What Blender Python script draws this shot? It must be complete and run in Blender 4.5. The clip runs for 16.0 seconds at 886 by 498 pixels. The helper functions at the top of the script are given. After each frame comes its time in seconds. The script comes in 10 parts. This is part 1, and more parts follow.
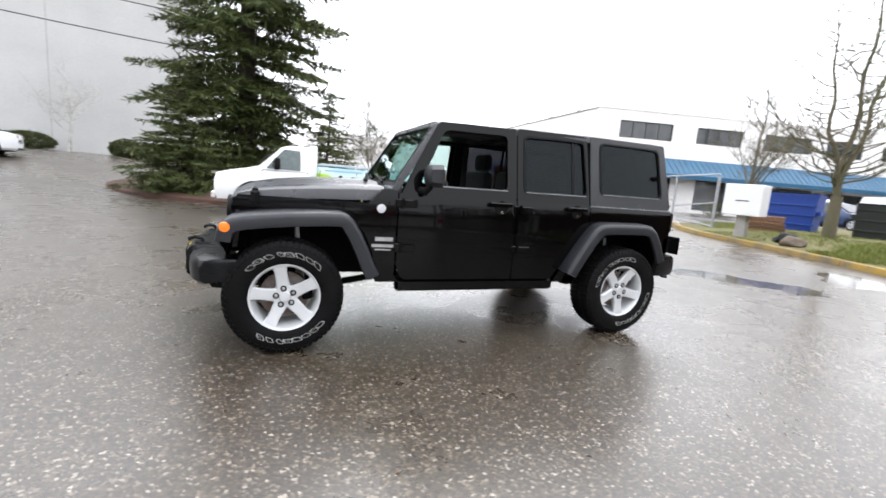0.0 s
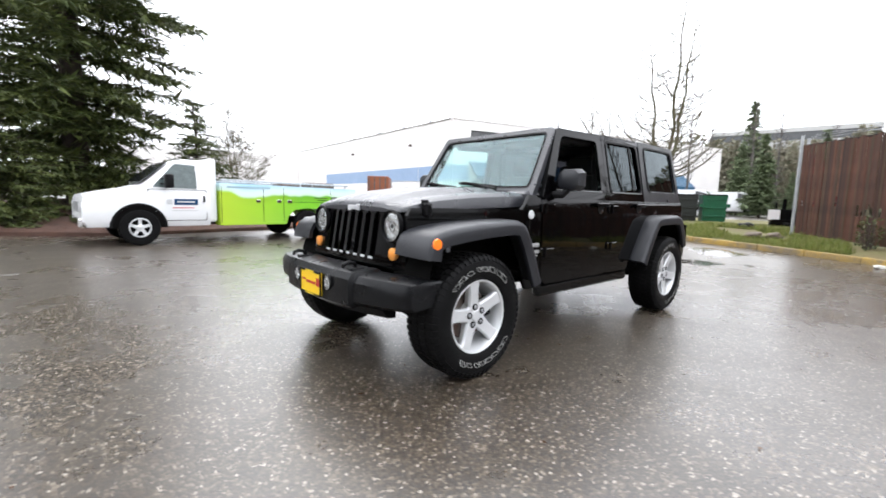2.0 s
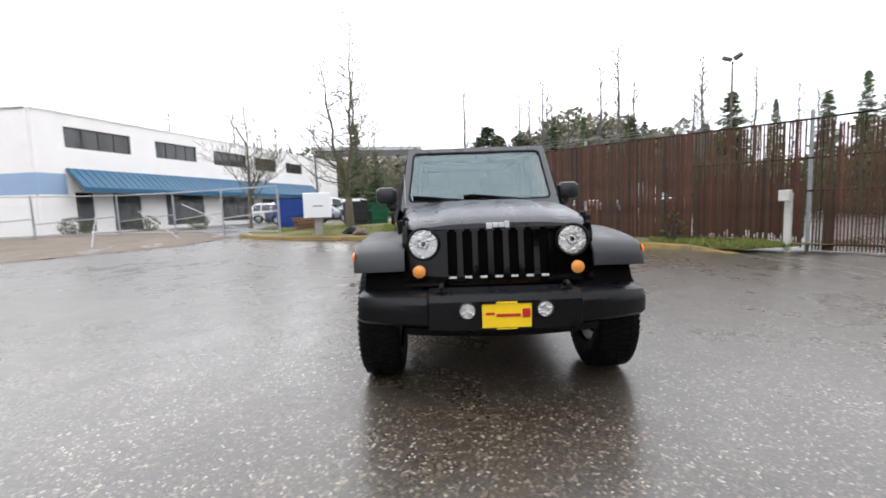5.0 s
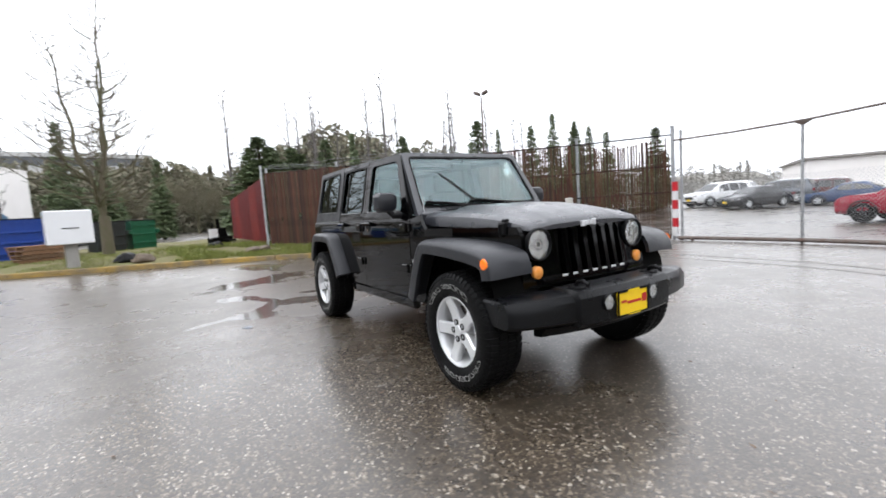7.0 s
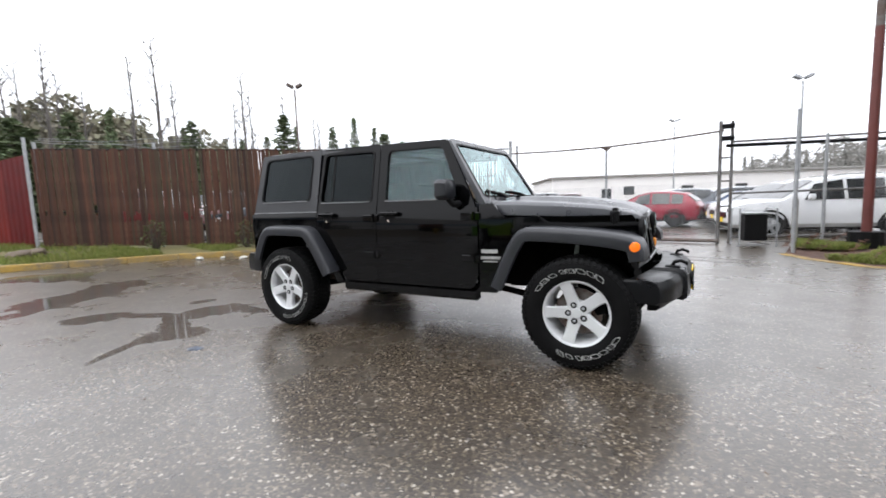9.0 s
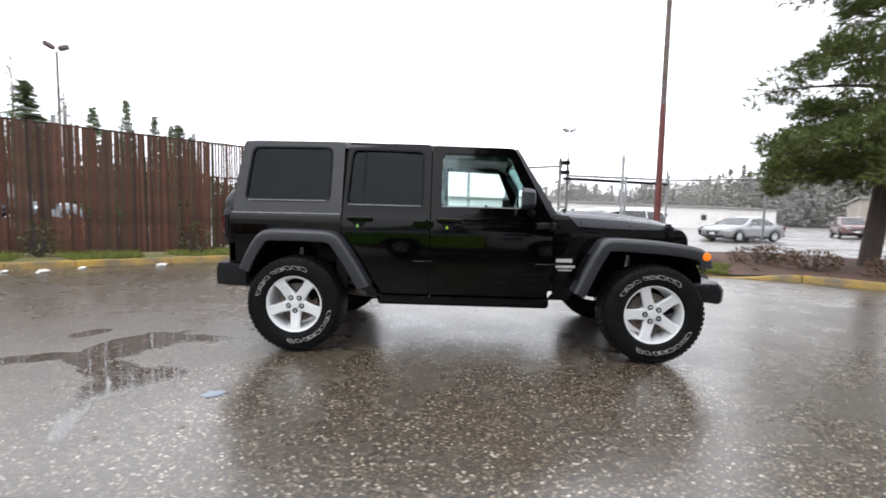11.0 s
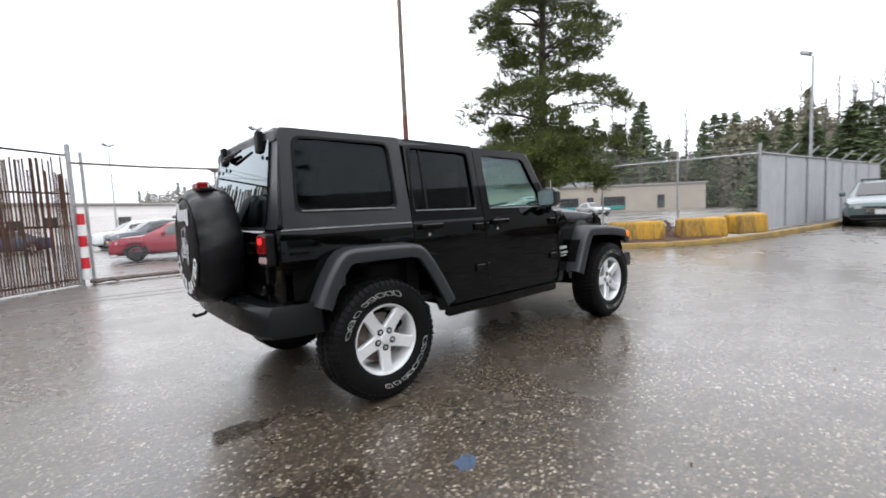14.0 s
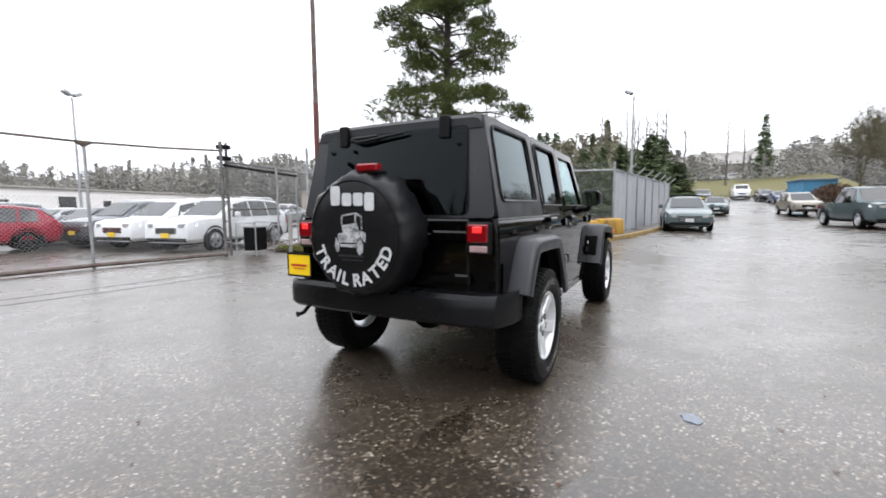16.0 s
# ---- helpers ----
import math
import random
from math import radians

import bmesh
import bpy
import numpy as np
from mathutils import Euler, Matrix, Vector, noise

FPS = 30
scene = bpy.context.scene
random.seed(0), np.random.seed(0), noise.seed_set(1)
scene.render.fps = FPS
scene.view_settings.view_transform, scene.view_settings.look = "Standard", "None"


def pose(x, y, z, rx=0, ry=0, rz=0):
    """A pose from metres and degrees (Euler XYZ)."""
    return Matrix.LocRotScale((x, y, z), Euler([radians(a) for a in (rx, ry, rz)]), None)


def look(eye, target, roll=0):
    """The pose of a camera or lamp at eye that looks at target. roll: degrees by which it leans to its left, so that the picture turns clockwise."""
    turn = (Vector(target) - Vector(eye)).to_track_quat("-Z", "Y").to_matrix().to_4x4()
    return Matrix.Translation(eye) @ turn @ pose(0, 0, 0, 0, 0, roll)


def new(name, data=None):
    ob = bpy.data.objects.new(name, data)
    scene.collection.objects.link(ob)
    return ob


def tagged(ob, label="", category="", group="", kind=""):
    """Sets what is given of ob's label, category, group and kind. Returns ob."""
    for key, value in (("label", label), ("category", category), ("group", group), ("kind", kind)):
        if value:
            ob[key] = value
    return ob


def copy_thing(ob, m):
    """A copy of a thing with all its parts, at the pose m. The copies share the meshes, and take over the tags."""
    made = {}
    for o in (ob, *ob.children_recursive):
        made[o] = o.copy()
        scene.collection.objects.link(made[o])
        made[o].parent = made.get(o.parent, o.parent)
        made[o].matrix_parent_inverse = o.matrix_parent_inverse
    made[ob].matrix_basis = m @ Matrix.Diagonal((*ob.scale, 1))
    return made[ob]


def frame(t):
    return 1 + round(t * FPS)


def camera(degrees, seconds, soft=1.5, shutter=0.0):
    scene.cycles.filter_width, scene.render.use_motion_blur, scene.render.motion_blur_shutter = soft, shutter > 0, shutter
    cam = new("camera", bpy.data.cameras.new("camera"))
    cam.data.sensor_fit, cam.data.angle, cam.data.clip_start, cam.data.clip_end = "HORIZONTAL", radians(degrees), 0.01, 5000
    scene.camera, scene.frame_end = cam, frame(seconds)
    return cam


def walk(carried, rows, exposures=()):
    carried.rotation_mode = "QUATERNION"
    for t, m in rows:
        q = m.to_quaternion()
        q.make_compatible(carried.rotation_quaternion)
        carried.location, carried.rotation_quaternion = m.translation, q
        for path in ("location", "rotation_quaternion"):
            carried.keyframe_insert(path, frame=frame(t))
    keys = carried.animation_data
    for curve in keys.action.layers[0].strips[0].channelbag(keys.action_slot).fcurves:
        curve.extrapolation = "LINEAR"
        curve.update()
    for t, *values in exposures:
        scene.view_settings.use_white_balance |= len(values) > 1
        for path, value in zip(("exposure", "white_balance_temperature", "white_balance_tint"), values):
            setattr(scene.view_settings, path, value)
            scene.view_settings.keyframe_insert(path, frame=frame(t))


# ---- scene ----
# ---- camera ----
PATH = [
    (0, (1.535, 3.994, 1.286), (0.82, 2.152, 0.978), 4.6),
    (0.5, (2.073, 3.786, 1.247), (1.159, 2.03, 0.959), 3.6),
    (1, (2.565, 3.483, 1.189), (1.552, 1.782, 0.906), 1.9),
    (1.5, (3.051, 3.15, 1.165), (1.904, 1.535, 0.891), 2.2),
    (2, (3.453, 2.756, 1.136), (2.126, 1.276, 0.912), 1.5),
    (2.5, (3.787, 2.296, 1.141), (2.338, 0.941, 0.888), 1.5),
    (3, (4.087, 1.812, 1.157), (2.485, 0.646, 0.886), 2.5),
    (3.5, (4.286, 1.273, 1.153), (2.578, 0.274, 0.857), 2.2),
    (4, (4.471, 0.733, 1.164), (2.589, 0.099, 0.926), 0.9),
    (4.5, (4.55, 0.186, 1.173), (2.588, -0.139, 0.969), -1.6),
    (5, (4.627, -0.365, 1.187), (2.636, -0.356, 1.0), -1.9),
    (5.2, (4.623, -0.579, 1.197), (2.636, -0.479, 0.99), 0.1),
    (7.3, (3.654, -2.689, 1.226), (2.047, -1.517, 1.018), -2.5),
    (7.5, (3.497, -2.841, 1.24), (1.948, -1.597, 1.009), -0.8),
    (8, (3.094, -3.252, 1.231), (1.694, -1.842, 0.995), -1.9),
    (8.5, (2.681, -3.64, 1.236), (1.521, -2.029, 0.999), -0.5),
    (9, (2.176, -3.936, 1.21), (1.178, -2.215, 1.0), -2.0),
    (9.2, (1.985, -4.021, 1.223), (1.068, -2.256, 1.012), -0.8),
    (11.5, (-0.638, -4.45, 1.159), (-0.483, -2.462, 1.005), -0.1),
    (12, (-1.159, -4.343, 1.196), (-0.763, -2.392, 1.003), -0.5),
    (12.5, (-1.647, -4.173, 1.233), (-1.048, -2.278, 1.013), 0.6),
    (13, (-2.141, -3.926, 1.241), (-1.291, -2.127, 1.034), -0.5),
    (13.5, (-2.576, -3.597, 1.225), (-1.531, -1.903, 1.035), -0.9),
    (14, (-3.022, -3.305, 1.23), (-1.719, -1.798, 1.06), -2.7),
    (14.5, (-3.442, -2.942, 1.203), (-2.037, -1.536, 0.983), -2.6),
    (15, (-3.828, -2.57, 1.23), (-2.28, -1.315, 1.059), -2.6),
    (15.5, (-4.171, -2.158, 1.234), (-2.513, -1.05, 1.082), -0.6),
    (16, (-4.454, -1.688, 1.241), (-2.702, -0.743, 1.046), -0.4),
]
cam = camera(91.1, 16.0, soft=1.7, shutter=0.4)
walk(cam, [(t, look(e, g, r)) for t, e, g, r in PATH], [(0.0, 0.45), (2.0, 0.42), (3.6, 0.1), (5.2, 0.05), (9.2, 0.05), (11.4, 0.2), (13.2, 0.15), (14.5, 0.0), (16.0, 0.0)])

# ---- light ----
world = bpy.data.worlds.new("overcast_sky")
scene.world = world
world.use_nodes = True
_n, _l = world.node_tree.nodes, world.node_tree.links
_n.clear()
_out = _n.new("ShaderNodeOutputWorld")
_bg = _n.new("ShaderNodeBackground")
_sky = _n.new("ShaderNodeTexSky")
_sky.sky_type = "NISHITA"
_sky.sun_disc = False
_sky.sun_elevation, _sky.sun_rotation = radians(48), radians(200)
_sky.dust_density, _sky.air_density = 4.0, 1.0
_hs = _n.new("ShaderNodeHueSaturation")
_hs.inputs["Saturation"].default_value = 0.12
_tc = _n.new("ShaderNodeTexCoord")
_sp = _n.new("ShaderNodeSeparateXYZ")
_l.new(_tc.outputs["Generated"], _sp.inputs[0])
_gr = _n.new("ShaderNodeMapRange")
_gr.inputs[1].default_value, _gr.inputs[2].default_value = 0.0, 1.0
_gr.inputs[3].default_value, _gr.inputs[4].default_value = 11.0, 21.5
_l.new(_sp.outputs[2], _gr.inputs[0])
_mx = _n.new("ShaderNodeMix")
_mx.data_type = "RGBA"
_mx.inputs[0].default_value = 0.85
_l.new(_sky.outputs[0], _hs.inputs["Color"])
_l.new(_hs.outputs[0], _mx.inputs[6])
_tint = _n.new("ShaderNodeMix")
_tint.data_type, _tint.blend_type = "RGBA", "MULTIPLY"
_tint.inputs[0].default_value = 1.0
_tint.inputs[7].default_value = (0.975, 1.0, 1.07, 1)
_l.new(_gr.outputs[0], _tint.inputs[6])
_l.new(_tint.outputs[2], _mx.inputs[7])
_l.new(_mx.outputs[2], _bg.inputs[0])
_bg.inputs[1].default_value = 0.155
_l.new(_bg.outputs[0], _out.inputs[0])
sun_data = bpy.data.lights.new("sun", "SUN")
sun_data.energy, sun_data.angle, sun_data.color = 0.6, radians(40), (1, 0.99, 0.97)
sun = new("sun", sun_data)
sun.matrix_world = look((-8, -16, 30), (0, 0, 0))

# ---- materials ----
def node_mat(name):
    m = bpy.data.materials.new(name)
    m.use_nodes = True
    t = m.node_tree
    return m, t.nodes, t.links, t.nodes["Principled BSDF"]


def add(nodes, kind, **kw):
    n = nodes.new("ShaderNode" + kind)
    for k, v in kw.items():
        n.inputs[k.replace("_", " ")].default_value = v
    return n


def ramp(nodes, stops):
    r = nodes.new("ShaderNodeValToRGB")
    e = r.color_ramp.elements
    while len(e) < len(stops):
        e.new(0.5)
    for el, (p, c) in zip(e, stops):
        el.position, el.color = p, (c, c, c, 1) if isinstance(c, (int, float)) else (*c, 1)
    return r


def surface(name, color, color2=None, rough=0.5, rough2=None, metal=0.0, scale=8.0, fine=60.0, bump=0.15, spec=0.5, coat=0.0, stretch=(1, 1, 1), dist=0.01):
    """A painted, plastic, wooden or mineral surface: two colours mixed at two scales, with grain."""
    m, n, l, b = node_mat(name)
    color2 = color2 or tuple(c * 0.82 for c in color)
    rough2 = rough if rough2 is None else rough2
    tc = n.new("ShaderNodeTexCoord")
    mp = n.new("ShaderNodeMapping")
    mp.inputs["Scale"].default_value = stretch
    l.new(tc.outputs["Object"], mp.inputs[0])
    big = add(n, "TexNoise", Scale=scale, Detail=4.0, Roughness=0.6)
    small = add(n, "TexNoise", Scale=fine, Detail=3.0, Roughness=0.6)
    for t in (big, small):
        l.new(mp.outputs[0], t.inputs["Vector"])
    av = n.new("ShaderNodeMath")
    av.operation = "MULTIPLY_ADD"
    av.inputs[1].default_value = 0.4
    l.new(small.outputs[0], av.inputs[0])
    sc = n.new("ShaderNodeMath")
    sc.operation = "MULTIPLY"
    sc.inputs[1].default_value = 0.6
    l.new(big.outputs[0], sc.inputs[0])
    l.new(sc.outputs[0], av.inputs[2])
    r = ramp(n, [(0.36, color2), (0.62, color)])
    l.new(av.outputs[0], r.inputs[0])
    l.new(r.outputs[0], b.inputs["Base Color"])
    rr = ramp(n, [(0.35, rough2), (0.65, rough)])
    l.new(big.outputs[0], rr.inputs[0])
    l.new(rr.outputs[0], b.inputs["Roughness"])
    b.inputs["Metallic"].default_value = metal
    b.inputs["Specular IOR Level"].default_value = spec
    b.inputs["Coat Weight"].default_value = coat
    b.inputs["Coat Roughness"].default_value = 0.03
    if bump:
        bp = add(n, "Bump", Strength=bump, Distance=dist)
        l.new(small.outputs[0], bp.inputs["Height"])
        l.new(bp.outputs[0], b.inputs["Normal"])
    return m


def varied(name, colors, rough=0.8, by="island", bump=0.0, scale=20.0, spec=0.3, low=0.6, high=1.25):
    """Many small pieces in one mesh (island) or many objects (object), each with its own tone."""
    m, n, l, b = node_mat(name)
    if by == "island":
        src = n.new("ShaderNodeNewGeometry").outputs["Random Per Island"]
    else:
        src = n.new("ShaderNodeObjectInfo").outputs["Random"]
    r = ramp(n, [(i / max(1, len(colors) - 1), c) for i, c in enumerate(colors)])
    l.new(src, r.inputs[0])
    tc = n.new("ShaderNodeTexCoord")
    ns = add(n, "TexNoise", Scale=scale, Detail=3.0)
    l.new(tc.outputs["Object"], ns.inputs["Vector"])
    sh = ramp(n, [(0.3, low), (0.7, high)])
    l.new(ns.outputs[0], sh.inputs[0])
    mx = n.new("ShaderNodeMix")
    mx.data_type, mx.blend_type = "RGBA", "MULTIPLY"
    mx.inputs[0].default_value = 1.0
    l.new(r.outputs[0], mx.inputs[6])
    l.new(sh.outputs[0], mx.inputs[7])
    l.new(mx.outputs[2], b.inputs["Base Color"])
    b.inputs["Roughness"].default_value = rough
    b.inputs["Specular IOR Level"].default_value = spec
    if bump:
        bp = add(n, "Bump", Strength=bump, Distance=0.01)
        l.new(ns.outputs[0], bp.inputs["Height"])
        l.new(bp.outputs[0], b.inputs["Normal"])
    return m


def glass(name, tint, rough=0.0, base=0.04, power=5.6):
    """A thin pane: tinted see-through, each face with a clear reflection that grows towards grazing."""
    m, n, l, b = node_mat(name)
    n.remove(b)
    tr, gl, mx = n.new("ShaderNodeBsdfTransparent"), n.new("ShaderNodeBsdfGlossy"), n.new("ShaderNodeMixShader")
    lw, pw, sc = n.new("ShaderNodeLayerWeight"), n.new("ShaderNodeMath"), n.new("ShaderNodeMath")
    lw.inputs["Blend"].default_value = 0.5
    pw.operation, sc.operation = "POWER", "MULTIPLY_ADD"
    pw.inputs[1].default_value = power
    sc.inputs[1].default_value, sc.inputs[2].default_value = 1 - base, base
    tr.inputs[0].default_value = (*tint, 1)
    gl.inputs["Roughness"].default_value = rough
    gl.inputs["Color"].default_value = (0.86, 0.97, 1.0, 1)
    for src, dst in ((lw.outputs["Facing"], pw.inputs[0]), (pw.outputs[0], sc.inputs[0]), (sc.outputs[0], mx.inputs[0]), (tr.outputs[0], mx.inputs[1]), (gl.outputs[0], mx.inputs[2]), (mx.outputs[0], n["Material Output"].inputs[0])):
        l.new(src, dst)
    return m


def glowing(name, color, strength):
    m, n, l, b = node_mat(name)
    b.inputs["Base Color"].default_value = (*color, 1)
    b.inputs["Emission Color"].default_value = (*color, 1)
    b.inputs["Emission Strength"].default_value = strength
    b.inputs["Roughness"].default_value = 0.15
    return m


def dotted(name, color, rough, spec=0.5, cover=0.35):
    """Paint or plastic with fine beads of rain on it."""
    m, n, l, b = node_mat(name)
    tc = n.new("ShaderNodeTexCoord")
    vo = add(n, "TexVoronoi", Scale=75.0)
    l.new(tc.outputs["Object"], vo.inputs["Vector"])
    drop = ramp(n, [(0.0, 1.0), (0.26, 0.75), (0.34, 0.0)])
    l.new(vo.outputs["Distance"], drop.inputs[0])
    ns = add(n, "TexNoise", Scale=6.0, Detail=3.0)
    l.new(tc.outputs["Object"], ns.inputs["Vector"])
    sel = ramp(n, [(0.6 - 0.4 * cover, 0.15 * cover), (0.74 - 0.4 * cover, 1.0)])
    l.new(ns.outputs[0], sel.inputs[0])
    mu = n.new("ShaderNodeMath")
    mu.operation = "MULTIPLY"
    l.new(drop.outputs[0], mu.inputs[0])
    l.new(sel.outputs[0], mu.inputs[1])
    fine = add(n, "TexNoise", Scale=420.0, Detail=2.0)
    l.new(tc.outputs["Object"], fine.inputs["Vector"])
    hgt = n.new("ShaderNodeMath")
    hgt.operation = "MULTIPLY_ADD"
    hgt.inputs[1].default_value = 0.1 if rough > 0.2 else 0.0
    l.new(fine.outputs[0], hgt.inputs[0])
    l.new(mu.outputs[0], hgt.inputs[2])
    bp = add(n, "Bump", Strength=0.35, Distance=0.003)
    l.new(hgt.outputs[0], bp.inputs["Height"])
    l.new(bp.outputs[0], b.inputs["Normal"])
    b.inputs["Base Color"].default_value = (*color, 1)
    b.inputs["Specular IOR Level"].default_value = spec
    rr = ramp(n, [(0.3, rough * 0.8), (0.7, rough * 1.25)])
    l.new(ns.outputs[0], rr.inputs[0])
    l.new(rr.outputs[0], b.inputs["Roughness"])
    return m


def asphalt():
    """Coarse old asphalt under a film of rain water, with standing water in shallow hollows."""
    m, n, l, b = node_mat("wet_asphalt")
    tc = n.new("ShaderNodeTexCoord")
    P = tc.outputs["Object"]

    def math_(op, a, c, d=None):
        k = n.new("ShaderNodeMath")
        k.operation = op
        for i, v in enumerate((a, c) if d is None else (a, c, d)):
            if isinstance(v, (int, float)):
                k.inputs[i].default_value = v
            else:
                l.new(v, k.inputs[i])
        return k.outputs[0]
    stones = add(n, "TexVoronoi", Scale=72.0)
    grit = add(n, "TexNoise", Scale=140.0, Detail=3.0, Roughness=0.7)
    mid = add(n, "TexNoise", Scale=1.6, Detail=6.0, Roughness=0.65)
    large = add(n, "TexNoise", Scale=0.22, Detail=4.0, Roughness=0.55)
    ripple = add(n, "TexNoise", Scale=26.0, Detail=4.0, Roughness=0.6)
    for t in (stones, grit, mid, large, ripple):
        l.new(P, t.inputs["Vector"])
    sep = n.new("ShaderNodeSeparateColor")
    l.new(stones.outputs["Color"], sep.inputs[0])
    pale = ramp(n, [(0.0, (0.017, 0.012, 0.0072)), (0.6, (0.041, 0.0292, 0.0176)), (0.84, (0.076, 0.0575, 0.037)), (0.955, (0.16, 0.13, 0.095)), (1.0, (0.33, 0.295, 0.245))])
    l.new(sep.outputs[0], pale.inputs[0])
    tone = ramp(n, [(0.32, 0.72), (0.68, 1.18)])
    l.new(math_("MULTIPLY_ADD", mid.outputs[0], 0.5, math_("MULTIPLY", large.outputs[0], 0.5)), tone.inputs[0])
    mx = n.new("ShaderNodeMix")
    mx.data_type, mx.blend_type = "RGBA", "MULTIPLY"
    mx.inputs[0].default_value = 1.0
    l.new(pale.outputs[0], mx.inputs[6])
    l.new(tone.outputs[0], mx.inputs[7])
    # standing water: long ellipses with ragged rims
    xyz = n.new("ShaderNodeSeparateXYZ")
    l.new(P, xyz.inputs[0])
    pools = None
    for cx, cy, ax, ay, ang in PUDDLES:
        ca, sa = math.cos(radians(ang)), math.sin(radians(ang))
        dx, dy = math_("SUBTRACT", xyz.outputs[0], cx), math_("SUBTRACT", xyz.outputs[1], cy)
        u = math_("MULTIPLY_ADD", dx, ca / ax, math_("MULTIPLY", dy, sa / ax))
        v = math_("MULTIPLY_ADD", dx, -sa / ay, math_("MULTIPLY", dy, ca / ay))
        d = math_("SUBTRACT", 1.0, math_("SQRT", math_("ADD", math_("MULTIPLY", u, u), math_("MULTIPLY", v, v)), 0.0))
        pools = d if pools is None else math_("MAXIMUM", pools, d)
    edge = math_("MULTIPLY_ADD", math_("SUBTRACT", mid.outputs[0], 0.5), 2.2, pools)
    wet = ramp(n, [(0.1, 0.0), (0.27, 1.0)])
    l.new(edge, wet.inputs[0])
    film = ramp(n, [(0.36, 0.38), (0.5, 0.29), (0.64, 0.19)])
    l.new(math_("MULTIPLY_ADD", mid.outputs[0], 0.5, math_("MULTIPLY", large.outputs[0], 0.5)), film.inputs[0])
    rg = n.new("ShaderNodeMix")
    rg.inputs[3].default_value = 0.07
    l.new(wet.outputs[0], rg.inputs[0])
    l.new(film.outputs[0], rg.inputs[2])
    l.new(rg.outputs[0], b.inputs["Coat Roughness"])
    b.inputs["Coat Weight"].default_value = 1.0
    b.inputs["Coat IOR"].default_value = 1.66
    dark = n.new("ShaderNodeMix")
    dark.data_type, dark.blend_type = "RGBA", "MULTIPLY"
    dark.inputs[7].default_value = (0.6, 0.58, 0.55, 1)
    l.new(wet.outputs[0], dark.inputs[0])
    l.new(mx.outputs[2], dark.inputs[6])
    # fine cracks
    ck = add(n, "TexVoronoi", Scale=0.45)
    ck.feature = "DISTANCE_TO_EDGE"
    wob = add(n, "TexNoise", Scale=1.1, Detail=6.0)
    l.new(P, wob.inputs["Vector"])
    vm = n.new("ShaderNodeVectorMath")
    vm.operation = "MULTIPLY_ADD"
    vm.inputs[1].default_value = (0.9, 0.9, 0.9)
    l.new(wob.outputs["Color"], vm.inputs[0])
    l.new(P, vm.inputs[2])
    l.new(vm.outputs[0], ck.inputs["Vector"])
    crack = ramp(n, [(0.0, 0.0), (0.006, 1.0)])
    l.new(ck.outputs["Distance"], crack.inputs[0])
    cut = ramp(n, [(0.5, 1.0), (0.56, 0.0)])
    l.new(large.outputs[0], cut.inputs[0])
    cr = math_("MAXIMUM", crack.outputs[0], cut.outputs[0])
    c2 = n.new("ShaderNodeMix")
    c2.data_type, c2.blend_type = "RGBA", "MULTIPLY"
    c2.inputs[0].default_value = 0.3
    l.new(dark.outputs[2], c2.inputs[6])
    l.new(cr, c2.inputs[7])
    l.new(c2.outputs[2], b.inputs["Base Color"])
    hg = math_("MULTIPLY_ADD", stones.outputs["Distance"], -0.6, math_("MULTIPLY", grit.outputs[0], 0.5))
    bp = add(n, "Bump", Distance=0.006)
    l.new(math_("MULTIPLY_ADD", wet.outputs[0], -0.38, 0.4), bp.inputs["Strength"])
    l.new(hg, bp.inputs["Height"])
    l.new(bp.outputs[0], b.inputs["Normal"])
    cb = add(n, "Bump", Distance=0.004)
    l.new(math_("MULTIPLY_ADD", wet.outputs[0], -0.11, 0.11), cb.inputs["Strength"])
    l.new(math_("MULTIPLY_ADD", hg, 0.6, ripple.outputs[0]), cb.inputs["Height"])
    l.new(cb.outputs[0], b.inputs["Coat Normal"])
    b.inputs["Roughness"].default_value = 0.6
    b.inputs["Specular IOR Level"].default_value = 0.25
    return m


# shallow pools: centre, half axes, turn
PUDDLES = [(-3.93, -1.70, 0.42, 0.3, 50), (-3.44, -1.31, 0.55, 0.15, 26), (-2.91, -0.9, 0.47, 0.34, 72), (-2.54, -0.6, 0.41, 0.12, 179),
           (-2.74, -1.4, 0.57, 0.17, 156), (-2.29, -1.67, 0.37, 0.26, 69), (-2.25, -2.17, 0.45, 0.09, 120), (-3.55, -0.53, 0.2, 0.14, 67),
           (-5.94, -0.94, 0.5, 1.7, 33), (-8.3, -0.6, 0.95, 0.6, 44)]
M = {}
M["asphalt"] = asphalt()
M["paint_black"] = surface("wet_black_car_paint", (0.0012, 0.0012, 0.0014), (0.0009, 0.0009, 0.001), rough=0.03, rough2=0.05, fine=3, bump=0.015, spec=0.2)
# same black paint under rain beads, base lifted to grey for the sky's sheen
M["paint_beaded_sheen"] = dotted("rain_beaded_black_paint_with_sheen", (0.026, 0.0275, 0.033), 0.3, 0.75, 0.8)
M["hardtop"] = dotted("wet_textured_black_plastic", (0.012, 0.0125, 0.0148), 0.34, 0.42)
M["bumper"] = dotted("wet_grained_black_plastic", (0.0045, 0.0048, 0.0056), 0.3, 0.2)
M["flare"] = dotted("wet_grained_grey_plastic", (0.0155, 0.0165, 0.02), 0.38, 0.4)
M["trim"] = surface("matte_black_trim", (0.004, 0.004, 0.0045), rough=0.5, fine=220, bump=0.1, spec=0.15)
